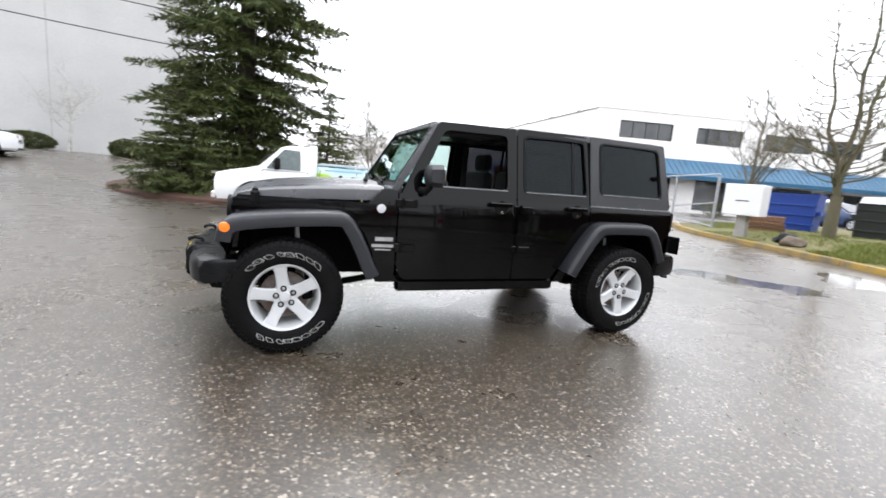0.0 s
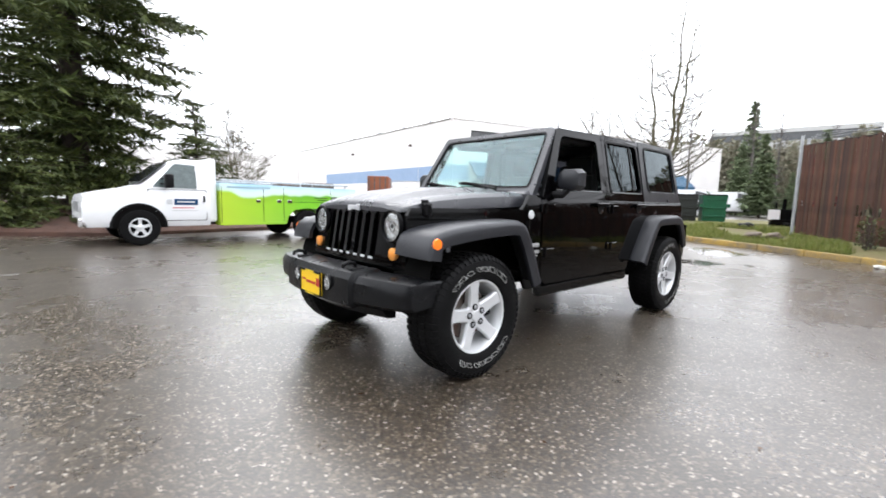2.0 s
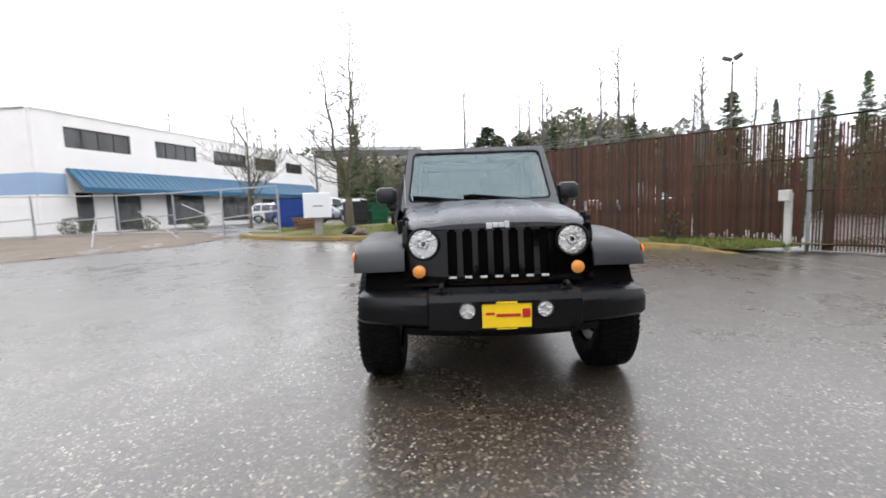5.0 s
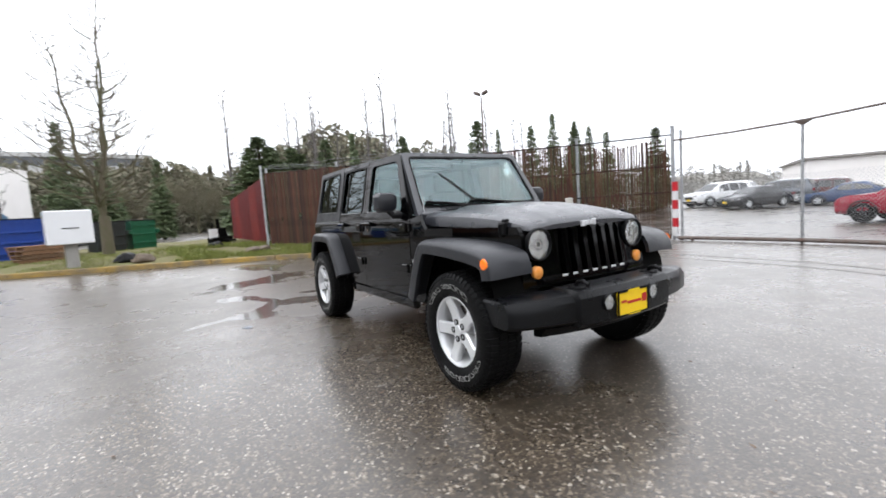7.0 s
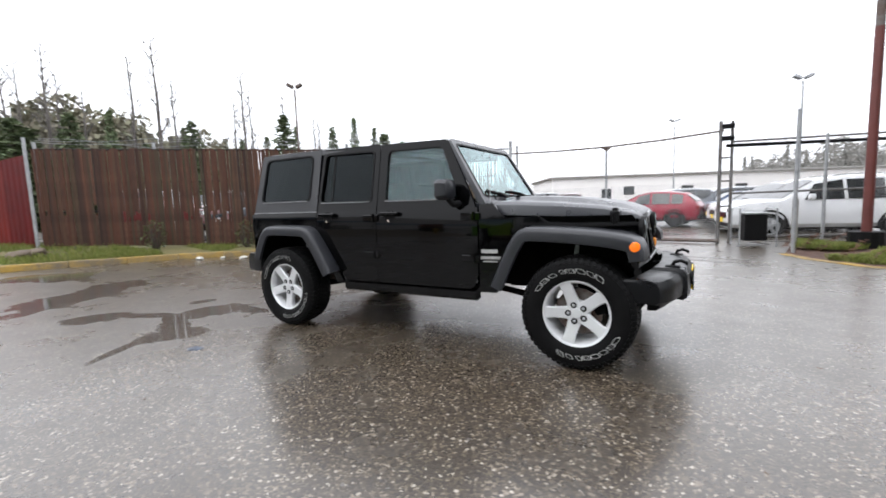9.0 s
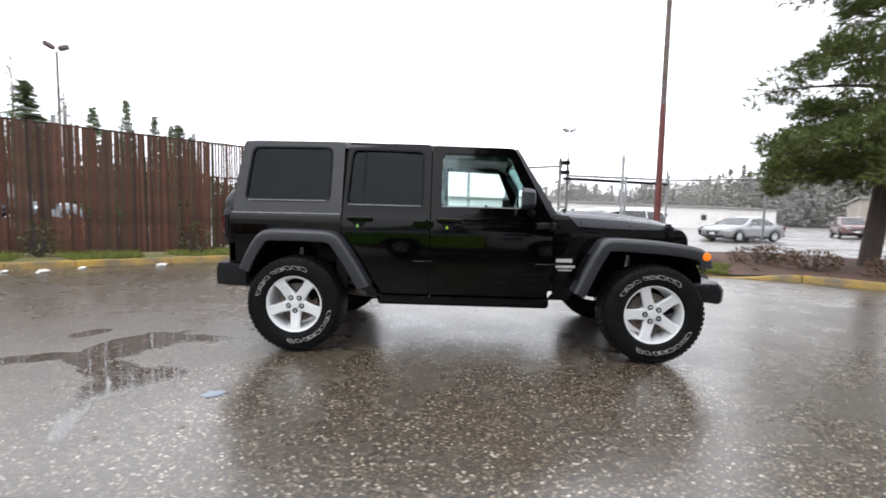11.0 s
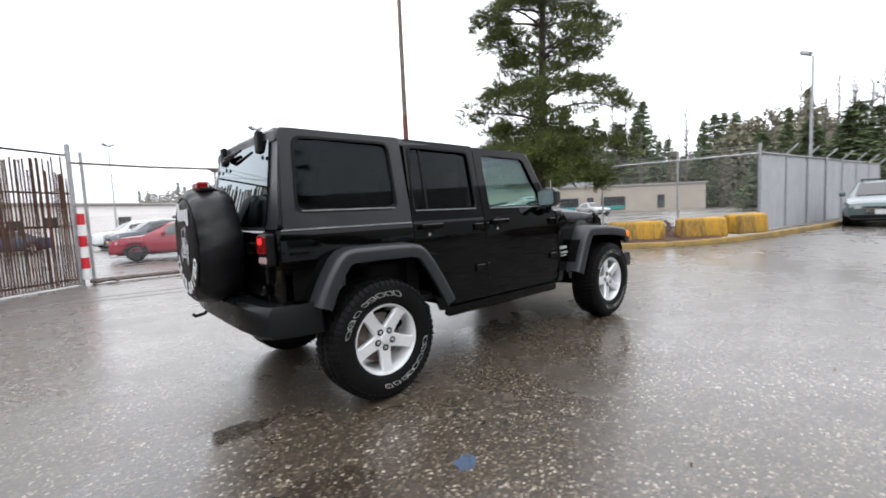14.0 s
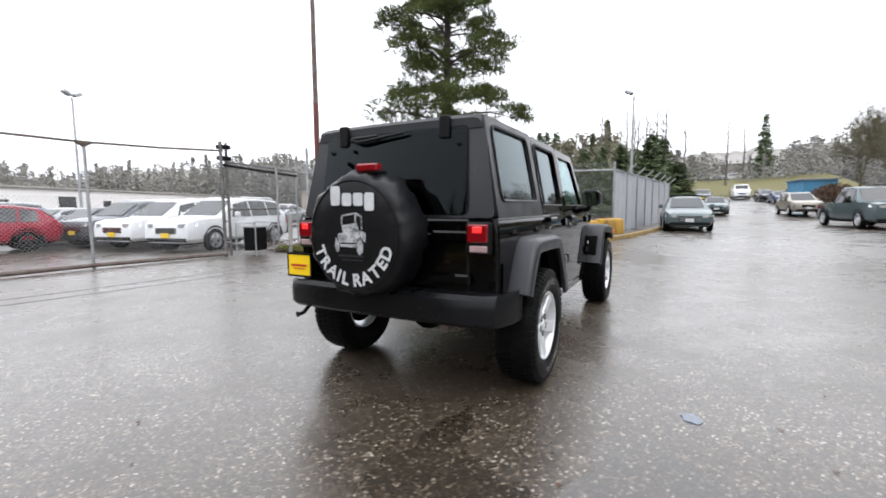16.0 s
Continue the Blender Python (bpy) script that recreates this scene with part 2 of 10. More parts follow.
M["under"] = surface("dirty_black_chassis", (0.0025, 0.0025, 0.0025), (0.004, 0.0038, 0.0035), rough=0.8, fine=60, spec=0.05)
M["rubber"] = surface("wet_tyre_rubber", (0.004, 0.004, 0.0042), (0.007, 0.007, 0.0072), rough=0.55, rough2=0.42, fine=150, bump=0.2, spec=0.07)
M["alloy"] = surface("silver_alloy", (0.66, 0.67, 0.68), (0.6, 0.61, 0.62), rough=0.34, metal=0.35, fine=200, bump=0.02)
M["reflector"] = surface("bright_faceted_reflector", (0.95, 0.95, 0.95), (0.7, 0.71, 0.72), rough=0.16, metal=0.9, scale=30, fine=45, bump=1.0)
M["steel"] = surface("galvanised_steel", (0.42, 0.43, 0.44), (0.3, 0.31, 0.32), rough=0.5, metal=0.7, fine=40, bump=0.1)
M["rusty"] = surface("rusty_steel", (0.1, 0.06, 0.045), (0.16, 0.15, 0.14), rough=0.75, metal=0.2, fine=30)
M["chrome"] = surface("chrome", (0.8, 0.8, 0.8), (0.75, 0.75, 0.75), rough=0.08, metal=1.0, bump=0)
M["silver_print"] = surface("pale_grey_print", (0.62, 0.63, 0.64), (0.45, 0.46, 0.47), rough=0.5, fine=120, bump=0)
M["wet_strip"] = surface("wet_grey_rubber_strip", (0.2, 0.205, 0.21), (0.1, 0.102, 0.105), rough=0.3, scale=14, bump=0)
M["white_letter"] = surface("white_raised_rubber", (0.4, 0.4, 0.39), (0.2, 0.2, 0.195), rough=0.6, bump=0)
M["glass_clear"] = glass("pale_green_glass", (0.84, 0.94, 0.92), 0.0, 0.068)
M["glass_side"] = glass("teal_side_glass", (0.78, 0.91, 0.89), 0.0, 0.04)
M["glass_rear"] = glass("dark_rear_glass", (0.07, 0.072, 0.078), 0.0, 0.012, 3.3)
M["glass_dark"] = glass("dark_tinted_glass", (0.17, 0.175, 0.19), 0.0, 0.014, 4.6)
M["pane_dark"] = surface("dark_car_window", (0.012, 0.014, 0.016), rough=0.04, bump=0, spec=0.7)
M["mirror"] = surface("mirror_glass", (0.85, 0.86, 0.86), (0.82, 0.83, 0.83), rough=0.02, metal=1.0, bump=0)
M["lens_clear"] = glass("clear_lamp_lens", (0.98, 0.98, 0.98))
M["amber_lit"] = glowing("lit_amber_lens", (0.85, 0.17, 0.012), 0.35)
M["amber_clear"] = surface("clear_amber_lens", (0.82, 0.36, 0.09), (0.75, 0.24, 0.03), rough=0.08, scale=40, fine=60, bump=0.1)
M["red_lens"] = surface("red_lens", (0.2, 0.003, 0.007), (0.15, 0.002, 0.005), rough=0.1, bump=0)
M["red_lit"] = glowing("lit_red_lens", (1.0, 0.03, 0.03), 0.9)
M["yellow_plate"] = surface("yellow_printed_plate", (0.9, 0.62, 0.01), (0.85, 0.55, 0.01), rough=0.4, bump=0)
M["red_print"] = surface("red_print", (0.5, 0.02, 0.02), rough=0.5, bump=0)
M["vinyl"] = surface("black_vinyl_cover", (0.004, 0.004, 0.005), (0.006, 0.006, 0.007), rough=0.42, rough2=0.34, spec=0.22, scale=3, fine=9, bump=0.5, stretch=(1, 0.3, 1), dist=0.01)
M["cloth"] = surface("black_seat_cloth", (0.007, 0.007, 0.008), rough=0.9, fine=300)
M["dash"] = surface("dark_grey_dash", (0.012, 0.012, 0.013), rough=0.6, fine=200)


# ---- building blocks ----
def part(name, bm, material, parent=None, label="", smooth=False, angle=35):
    me = bpy.data.meshes.new(name)
    bmesh.ops.recalc_face_normals(bm, faces=bm.faces)
    bm.to_mesh(me)
    bm.free()
    me.materials.append(material)
    if smooth:
        me.shade_smooth()
        me.set_sharp_from_angle(angle=radians(angle))
    ob = new(name, me)
    if parent:
        ob.parent = parent
    if label:
        ob["label"] = label
    return ob


def raw(name, verts, faces, material, parent=None, label="", smooth=False):
    me = bpy.data.meshes.new(name)
    me.from_pydata(verts, [], faces)
    me.materials.append(material)
    if smooth:
        me.shade_smooth()
        me.set_sharp_from_angle(angle=radians(40))
    ob = new(name, me)
    if parent:
        ob.parent = parent
    if label:
        ob["label"] = label
    return ob


def thing(name, m, label, category, group=""):
    e = new(name)
    e.empty_display_size = 0.2
    e.matrix_world = m
    return tagged(e, label, category, group)


def box(bm, x0, x1, y0, y1, z0, z1, bevel=0.0, seg=1):
    g = bmesh.ops.create_cube(bm, size=1)
    vs = g["verts"]
    bmesh.ops.scale(bm, vec=(x1 - x0, y1 - y0, z1 - z0), verts=vs)
    bmesh.ops.translate(bm, vec=((x0 + x1) / 2, (y0 + y1) / 2, (z0 + z1) / 2), verts=vs)
    if bevel:
        es = list({e for v in vs for e in v.link_edges})
        bmesh.ops.bevel(bm, geom=es, offset=bevel, segments=seg, affect="EDGES", profile=0.5)
    return bm


def boxes(*rows, bevel=0.0):
    bm = bmesh.new()
    for r in rows:
        box(bm, *r, bevel=bevel)
    return bm


def tube(bm, pts, r0, r1=None, n=8, cap=True):
    """A round bar along points, tapering from r0 to r1."""
    pts = [Vector(p) for p in pts]
    r1 = r0 if r1 is None else r1
    rings, up = [], None
    for i, p in enumerate(pts):
        d = (pts[min(i + 1, len(pts) - 1)] - pts[max(i - 1, 0)]).normalized()
        if up is None:
            up = d.orthogonal().normalized()
        up = (up - d * up.dot(d)).normalized()
        side = d.cross(up)
        r = r0 + (r1 - r0) * i / max(1, len(pts) - 1)
        rings.append([bm.verts.new(p + up * (r * math.cos(a)) + side * (r * math.sin(a))) for a in (2 * math.pi * k / n for k in range(n))])
    for a, b in zip(rings, rings[1:]):
        for k in range(n):
            bm.faces.new((a[k], a[(k + 1) % n], b[(k + 1) % n], b[k]))
    if cap:
        bm.faces.new(rings[0])
        bm.faces.new(rings[-1])
    return bm


def lathe(bm, prof, n=48, m=Matrix(), closed=False):
    """Turn a profile of (radius, height) about the y axis: height runs along y."""
    rings = []
    for r, hgt in prof:
        rings.append([bm.verts.new(m @ Vector((r * math.cos(a), hgt, r * math.sin(a)))) for a in (2 * math.pi * k / n for k in range(n))])
    pairs = list(zip(rings, rings[1:])) + ([(rings[-1], rings[0])] if closed else [])
    for a, b in pairs:
        for k in range(n):
            bm.faces.new((a[k], a[(k + 1) % n], b[(k + 1) % n], b[k]))
    if not closed:
        for rg, (r, _) in ((rings[0], prof[0]), (rings[-1], prof[-1])):
            if r > 1e-4:
                bm.faces.new(rg)
    return bm


def rpoly(corners, r, n=4):
    """Points of a polygon with rounded corners."""
    out, k = [], len(corners)
    for i in range(k):
        p = Vector(corners[i])
        a, b = (Vector(corners[i - 1]) - p), (Vector(corners[(i + 1) % k]) - p)
        ra = min(r, a.length * 0.45, b.length * 0.45)
        s, e = p + a.normalized() * ra, p + b.normalized() * ra
        for j in range(n + 1):
            u = j / n
            out.append((1 - u) ** 2 * s + 2 * u * (1 - u) * p + u * u * e)
    return out


def prism(bm, pts, to3, depth):
    """A plate: a 2D outline put into space by to3(u, v), thick by the vector depth."""
    d = Vector(depth)
    a = [bm.verts.new(to3(p[0], p[1])) for p in pts]
    b = [bm.verts.new(v.co + d) for v in a]
    bm.faces.new(a)
    bm.faces.new(b)
    for i in range(len(a)):
        j = (i + 1) % len(a)
        bm.faces.new((a[i], a[j], b[j], b[i]))
    return bm


def ring(bm, outer, inner, to3, depth):
    """A frame: two outlines with equal counts, thick by depth."""
    d = Vector(depth)
    o = [bm.verts.new(to3(p[0], p[1])) for p in outer]
    i = [bm.verts.new(to3(p[0], p[1])) for p in inner]
    o2, i2 = [bm.verts.new(v.co + d) for v in o], [bm.verts.new(v.co + d) for v in i]
    n = len(o)
    for k in range(n):
        j = (k + 1) % n
        bm.faces.new((o[k], o[j], i[j], i[k]))
        bm.faces.new((o2[k], o2[j], i2[j], i2[k]))
        bm.faces.new((i[k], i[j], i2[j], i2[k]))
        bm.faces.new((o[k], o[j], o2[j], o2[k]))
    return bm


def loft(bm, sections, close=False, caps=True):
    rows = [[bm.verts.new(p) for p in s] for s in sections]
    n = len(rows[0])
    for a, b in zip(rows, rows[1:]):
        for k in range(n if close else n - 1):
            j = (k + 1) % n
            bm.faces.new((a[k], a[j], b[j], b[k]))
    if caps:
        bm.faces.new(rows[0])
        bm.faces.new(rows[-1])
    return bm


def smoothstep(a, b, v):
    u = min(1.0, max(0.0, (v - a) / (b - a)))
    return u * u * (3 - 2 * u)


def height(x, y):
    """The lie of the land: flat round the car, up a little to both sides, a ramp behind the fir, a hill along the road."""
    z = 0.35 * smoothstep(6.5, 13.5, -x) + 0.17 * smoothstep(6.5, 13.5, x)
    z += 1.1 * smoothstep(13, 29, -y) * smoothstep(-4, 8, x)
    z += 0.045 * max(0.0, x - 31) * (1 - smoothstep(1.0, 6.0, y))
    z -= 0.12 * smoothstep(9.5, 13, y)
    return z

# ---- ground ----
def ground_sheet():
    def axis(lo, hi, fine_lo, fine_hi, step):
        v = list(np.arange(fine_lo, fine_hi + 1e-6, step))
        a, s = fine_lo, step
        while a > lo:
            s *= 1.45
            a -= s
            v.insert(0, a)
        a, s = fine_hi, step
        while a < hi:
            s *= 1.45
            a += s
            v.append(a)
        return v
    xs, ys = axis(-700, 700, -24, 40, 1.0), axis(-700, 700, -34, 24, 1.0)
    verts = [(x, y, min(height(x, y), 9.0)) for y in ys for x in xs]
    n = len(xs)
    faces = [(j * n + i, j * n + i + 1, (j + 1) * n + i + 1, (j + 1) * n + i) for j in range(len(ys) - 1) for i in range(n - 1)]
    return tagged(raw("ground", verts, faces, M["asphalt"], smooth=True), "wet dark asphalt lot with shallow puddles and cracks", "ground", kind="structure")


ground_sheet()

# ---- the black four-door off-road car ----
OFFROADER = thing("off_road_car", pose(0, 0, 0), "glossy black four-door off-road car, wet, driver's window open, on wet asphalt", "car")


def side_y(z):
    """Half width of the car's side at height z: bulged tub, leaning glasshouse."""
    if z < 1.155:
        return 0.787 - 0.10 * max(0.0, z - 0.95) ** 2 * 2.2 - 0.12 * max(0.0, 0.72 - z) ** 2
    return 0.768 - 0.2 * (z - 1.155)


def skin(bm, rows, s, t=0.03, x_taper=None):
    """A body panel: rows of (z, x0, x1) up the car's side, thick by t."""
    outer = []
    for z, x0, x1 in rows:
        k = 4
        line = []
        for i in range(k + 1):
            x = x0 + (x1 - x0) * i / k
            y = side_y(z) if x_taper is None else x_taper(x, z)
            line.append((x, y))
        outer.append((z, line))
    a = [[bm.verts.new((x, s * y, z)) for x, y in line] for z, line in outer]
    b = [[bm.verts.new((x, s * (y - t), z)) for x, y in line] for z, line in outer]
    n = len(a[0])
    for g in (a, b):
        for r0, r1 in zip(g, g[1:]):
            for k in range(n - 1):
                bm.faces.new((r0[k], r0[k + 1], r1[k + 1], r1[k]))
    for r in (0, -1):
        for k in range(n - 1):
            bm.faces.new((a[r][k], a[r][k + 1], b[r][k + 1], b[r][k]))
    for c in (0, -1):
        for j in range(len(a) - 1):
            bm.faces.new((a[j][c], a[j + 1][c], b[j + 1][c], b[j][c]))
    return bm


def on_side(s, off=0.0):
    return lambda x, z: Vector((x, s * (side_y(z) + off), z))


def fender_y(x, z):
    return side_y(z) - 0.175 * smoothstep(0.62, 1.86, x) * 1.0


BELT = 1.158
for s in (1, -1):
    # rear quarter of the tub with the wheel cut out of it
    bm = bmesh.new()
    skin(bm, [(0.98, -2.085, -1.115), (1.04, -2.085, -1.115), (1.1, -2.085, -1.115), (1.14, -2.08, -1.115), (BELT, -2.075, -1.115)], s)
    skin(bm, [(0.6, -2.085, -1.9), (0.75, -2.085, -1.87), (0.9, -2.085, -1.8), (0.98, -2.085, -1.74)], s)
    skin(bm, [(0.47, -0.88, -0.78), (0.6, -0.94, -0.86), (0.75, -1.05, -0.96), (0.9, -1.115, -1.06), (0.98, -1.16, -1.115)], s)
    part("rear_quarter_panel", bm, M["paint_black"], OFFROADER, smooth=True)
    # rear door
    bm = bmesh.new()
    skin(bm, [(0.5, -0.755, -0.362), (0.53, -0.775, -0.357), (0.62, -0.835, -0.357), (0.75, -0.93, -0.357), (0.9, -1.035, -0.357), (0.98, -1.108, -0.357), (1.05, -1.108, -0.357), (1.12, -1.108, -0.357), (1.17, -1.105, -0.357)], s)
    rear_door = part("rear_door", bm, M["paint_black"], OFFROADER, smooth=True)
    bm = bmesh.new()
    ring(bm, rpoly([(-1.105, 1.165), (-0.357, 1.165), (-0.357, 1.775), (-1.075, 1.785)], 0.03), rpoly([(-1.072, 1.255), (-0.43, 1.25), (-0.43, 1.71), (-1.035, 1.722)], 0.05), on_side(s), (0, -s * 0.035, 0))
    part("window_frame", bm, M["paint_black"], rear_door, smooth=True)
    bm = bmesh.new()
    ring(bm, rpoly([(-1.085, 1.243), (-0.416, 1.238), (-0.416, 1.724), (-1.047, 1.736)], 0.055), rpoly([(-1.07, 1.257), (-0.432, 1.252), (-0.432, 1.708), (-1.034, 1.72)], 0.05), on_side(s, 0.006), (0, -s * 0.01, 0))
    part("window_seal", bm, M["trim"], rear_door)
    bm = bmesh.new()
    prism(bm, [(-1.06, 1.246), (-0.44, 1.242), (-0.44, 1.25), (-1.06, 1.254)], on_side(s, 0.009), (0, -s * 0.01, 0))
    part("sill_strip", bm, M["wet_strip"], rear_door, "wet pale window sill strip")
    bm = bmesh.new()
    prism(bm, rpoly([(-1.09, 1.24), (-0.415, 1.235), (-0.415, 1.725), (-1.05, 1.735)], 0.04), on_side(s, -0.018), (0, -s * 0.005, 0))
    part("window_pane", bm, M["glass_dark"], rear_door, "dark tinted glass").visible_shadow = False
    bm = bmesh.new()
    prism(bm, [(-0.945, 1.24), (-0.925, 1.24), (-0.915, 1.725), (-0.935, 1.725)], on_side(s, -0.012), (0, -s * 0.012, 0))
    part("window_divider", bm, M["trim"], rear_door)
    # front door
    bm = bmesh.new()
    skin(bm, [(0.5, -0.345, 0.60), (0.53, -0.349, 0.64), (0.62, -0.349, 0.672), (0.75, -0.349, 0.672), (0.9, -0.349, 0.672), (1.0, -0.349, 0.672), (1.1, -0.349, 0.672), (1.17, -0.349, 0.668)], s)
    front_door = part("front_door", bm, M["paint_black"], OFFROADER, smooth=True)
    bm = bmesh.new()
    ring(bm, rpoly([(-0.349, 1.165), (0.655, 1.165), (0.352, 1.75), (-0.349, 1.768)], 0.03), rpoly([(-0.262, 1.25), (0.505, 1.248), (0.3, 1.69), (-0.262, 1.7)], 0.05), on_side(s), (0, -s * 0.035, 0))
    part("window_frame", bm, M["paint_black"], front_door, smooth=True)
    bm = bmesh.new()
    prism(bm, [(-0.26, 1.242), (0.46, 1.238), (0.46, 1.246), (-0.26, 1.25)], on_side(s, 0.008), (0, -s * 0.01, 0))
    part("sill_strip", bm, M["wet_strip"], front_door, "wet pale window sill strip")
    if s < 0:
        bm = bmesh.new()
        prism(bm, rpoly([(-0.278, 1.235), (0.52, 1.233), (0.312, 1.705), (-0.278, 1.715)], 0.04), on_side(s, -0.018), (0, -s * 0.005, 0))
        part("window_pane", bm, M["glass_side"], front_door, "clear green-tinted glass").visible_shadow = False
    # handles, hinges, lock
    for door, hx in ((rear_door, -0.95), (front_door, -0.19)):
        bm = bmesh.new()
        y = side_y(1.12)
        box(bm, hx - 0.105, hx + 0.105, s * (y + 0.028) - 0.012, s * (y + 0.028) + 0.012, 1.113, 1.148, 0.008)
        box(bm, hx - 0.1, hx - 0.06, s * y - 0.03, s * y + 0.03, 1.115, 1.146, 0.004)
        box(bm, hx + 0.06, hx + 0.1, s * y - 0.03, s * y + 0.03, 1.115, 1.146, 0.004)
        part("door_handle", bm, M["paint_black"], door, "black grab handle", smooth=True)
        bm = bmesh.new()
        lathe(bm, [(0.0, 0), (0.05, 0.0), (0.058, 0.004), (0.0, 0.0041)], 20, Matrix.Translation((hx - 0.01, s * (y + 0.001) - (0.004 if s < 0 else 0), 1.105)))
        part("handle_recess", bm, M["trim"], door)
        bm = bmesh.new()
        lathe(bm, [(0.0, -0.004), (0.013, -0.004), (0.013, 0.006), (0.0, 0.006)], 14, Matrix.Translation((hx - 0.02, s * (side_y(1.07) + 0.001), 1.068)))
        part("door_lock", bm, M["chrome"], door, "chrome key lock")
    for door, hx in ((rear_door, -0.44), (front_door, 0.585)):
        for hz in (1.095, 0.755):
            y = side_y(hz)
            bm = bmesh.new()
            box(bm, hx - 0.055, hx + 0.055, s * (y + 0.01) - 0.012, s * (y + 0.01) + 0.012, hz - 0.03, hz + 0.03, 0.006)
            box(bm, hx + 0.055, hx + 0.115, s * (y + 0.006) - 0.008, s * (y + 0.006) + 0.008, hz - 0.032, hz + 0.032, 0.005)
            tube(bm, [(hx + 0.06, s * (y + 0.016), hz - 0.038), (hx + 0.06, s * (y + 0.016), hz + 0.038)], 0.013, n=10)
            part("door_hinge", bm, M["paint_black"], door, "exposed black door hinge", smooth=True)
    # front fender under the bonnet, and the cowl side behind the wheel
    bm = bmesh.new()
    skin(bm, [(0.93, 0.98, 1.84), (1.0, 0.685, 1.84), (1.05, 0.685, 1.82), (1.082, 0.685, 1.8)], s, x_taper=fender_y)
    skin(bm, [(0.48, 0.64, 0.82), (0.53, 0.685, 0.85), (0.62, 0.685, 0.885), (0.75, 0.685, 0.94), (0.88, 0.685, 1.01), (1.0, 0.685, 1.08)], s, x_taper=fender_y)
    skin(bm, [(1.075, 0.685, 0.9), (1.12, 0.685, 0.86), (1.19, 0.685, 0.8)], s, x_taper=fender_y)
    part("front_fender", bm, M["paint_black"], OFFROADER, smooth=True)
    # flares: a top shelf that turns down at its rim
    def flare(path, y_in, y_out, drop, name):
        bm = bmesh.new()
        secs = []
        for i, (x, z) in enumerate(path):
            p0, p1 = path[max(0, i - 1)], path[min(len(path) - 1, i + 1)]
            d = Vector((p1[0] - p0[0], p1[1] - p0[1])).normalized()
            nx, nz = -d.y, d.x
            if nz < 0 and abs(nz) > 0.2:
                nx, nz = -nx, -nz
            yi = y_in(x, z)
            sec = [(x, s * yi, z), (x, s * (y_out - 0.035), z - 0.004), (x - nx * 0.01, s * (y_out - 0.008), z - nz * 0.014 - 0.004),
                   (x - nx * 0.035, s * y_out, z - nz * 0.04), (x - nx * drop, s * (y_out - 0.006), z - nz * drop), (x - nx * (drop + 0.004), s * (y_out - 0.03), z - nz * (drop + 0.004)),
                   (x - nx * 0.035, s * (y_out - 0.04), z - nz * 0.04), (x - nx * 0.03, s * yi, z - nz * 0.03)]
            secs.append(sec)
        loft(bm, secs, close=True)
        return part(name, bm, M["flare"], OFFROADER, "wet dark grey plastic wheel flare", smooth=True, angle=50)
    fr = [(0.825, 0.575), (0.86, 0.645), (0.905, 0.75), (0.965, 0.875), (1.02, 0.962), (1.06, 0.998), (1.115, 1.016), (1.25, 1.014), (1.45, 1.003), (1.62, 0.988), (1.74, 0.972), (1.82, 0.953), (1.875, 0.918), (1.905, 0.86), (1.915, 0.8)]
    flare(fr, lambda x, z: max(0.60, fender_y(x, min(z, 1.0)) - 0.02), 0.925, 0.1, "front_wheel_flare")
    rr = [(-0.845, 0.585), (-0.88, 0.65), (-0.945, 0.76), (-1.03, 0.89), (-1.09, 0.97), (-1.14, 1.01), (-1.22, 1.03), (-1.45, 1.036), (-1.68, 1.036), (-1.75, 1.018), (-1.8, 0.975), (-1.85, 0.9), (-1.895, 0.82), (-1.945, 0.71)]
    flare([(x, z) for x, z in rr], lambda x, z: side_y(z) - 0.02, 0.925, 0.098, "rear_wheel_flare")
    # liners of the wheel arches
    for name, cx, x0, x1 in (("front_arch_liner", 1.36, 0.84, 1.84), ("rear_arch_liner", -1.41, -1.88, -0.92)):
        bm = bmesh.new()
        secs = []
        for k in range(13):
            a = math.pi * (k / 12)
            x, z = cx + (x1 - x0) / 2 * math.cos(a) * 1.0, 0.62 + 0.34 * min(1.0, math.sin(a) * 1.25)
            secs.append([(x, s * 0.50, z), (x, s * 0.86, z)])
        loft(bm, secs, caps=False)
        box(bm, x0, min(x1, 1.72), s * 0.50 - 0.01, s * 0.50 + 0.01, 0.5, 0.98)
        part(name, bm, M["under"], OFFROADER, smooth=True)
    # sill
    bm = bmesh.new()
    box(bm, -0.80, 0.66, min(s * 0.70, s * 0.775), max(s * 0.70, s * 0.775), 0.40, 0.498, 0.02)
    part("rocker_panel", bm, M["paint_black"], OFFROADER)
    # mirror
    bm = bmesh.new()
    loft(bm, [[Vector((x, s * (0.868 + w * a), 1.318 + hgt * b)) for a, b in ((-.6, -1), (.6, -1), (1, -.6), (1, .6), (.6, 1), (-.6, 1), (-1, .6), (-1, -.6))] for x, w, hgt in ((0.50, 0.06, 0.05), (0.485, 0.087, 0.072), (0.45, 0.098, 0.082), (0.395, 0.098, 0.084), (0.385, 0.092, 0.077))], close=True)
    mirror = part("wing_mirror", bm, M["flare"], OFFROADER, "black plastic wing mirror", smooth=True)
    bm = bmesh.new()
    tube(bm, [(0.5, s * 0.745, 1.2), (0.48, s * 0.82, 1.2), (0.455, s * 0.85, 1.24)], 0.03, 0.026, n=10)
    part("mirror_arm", bm, M["trim"], mirror, smooth=True)
    bm = bmesh.new()
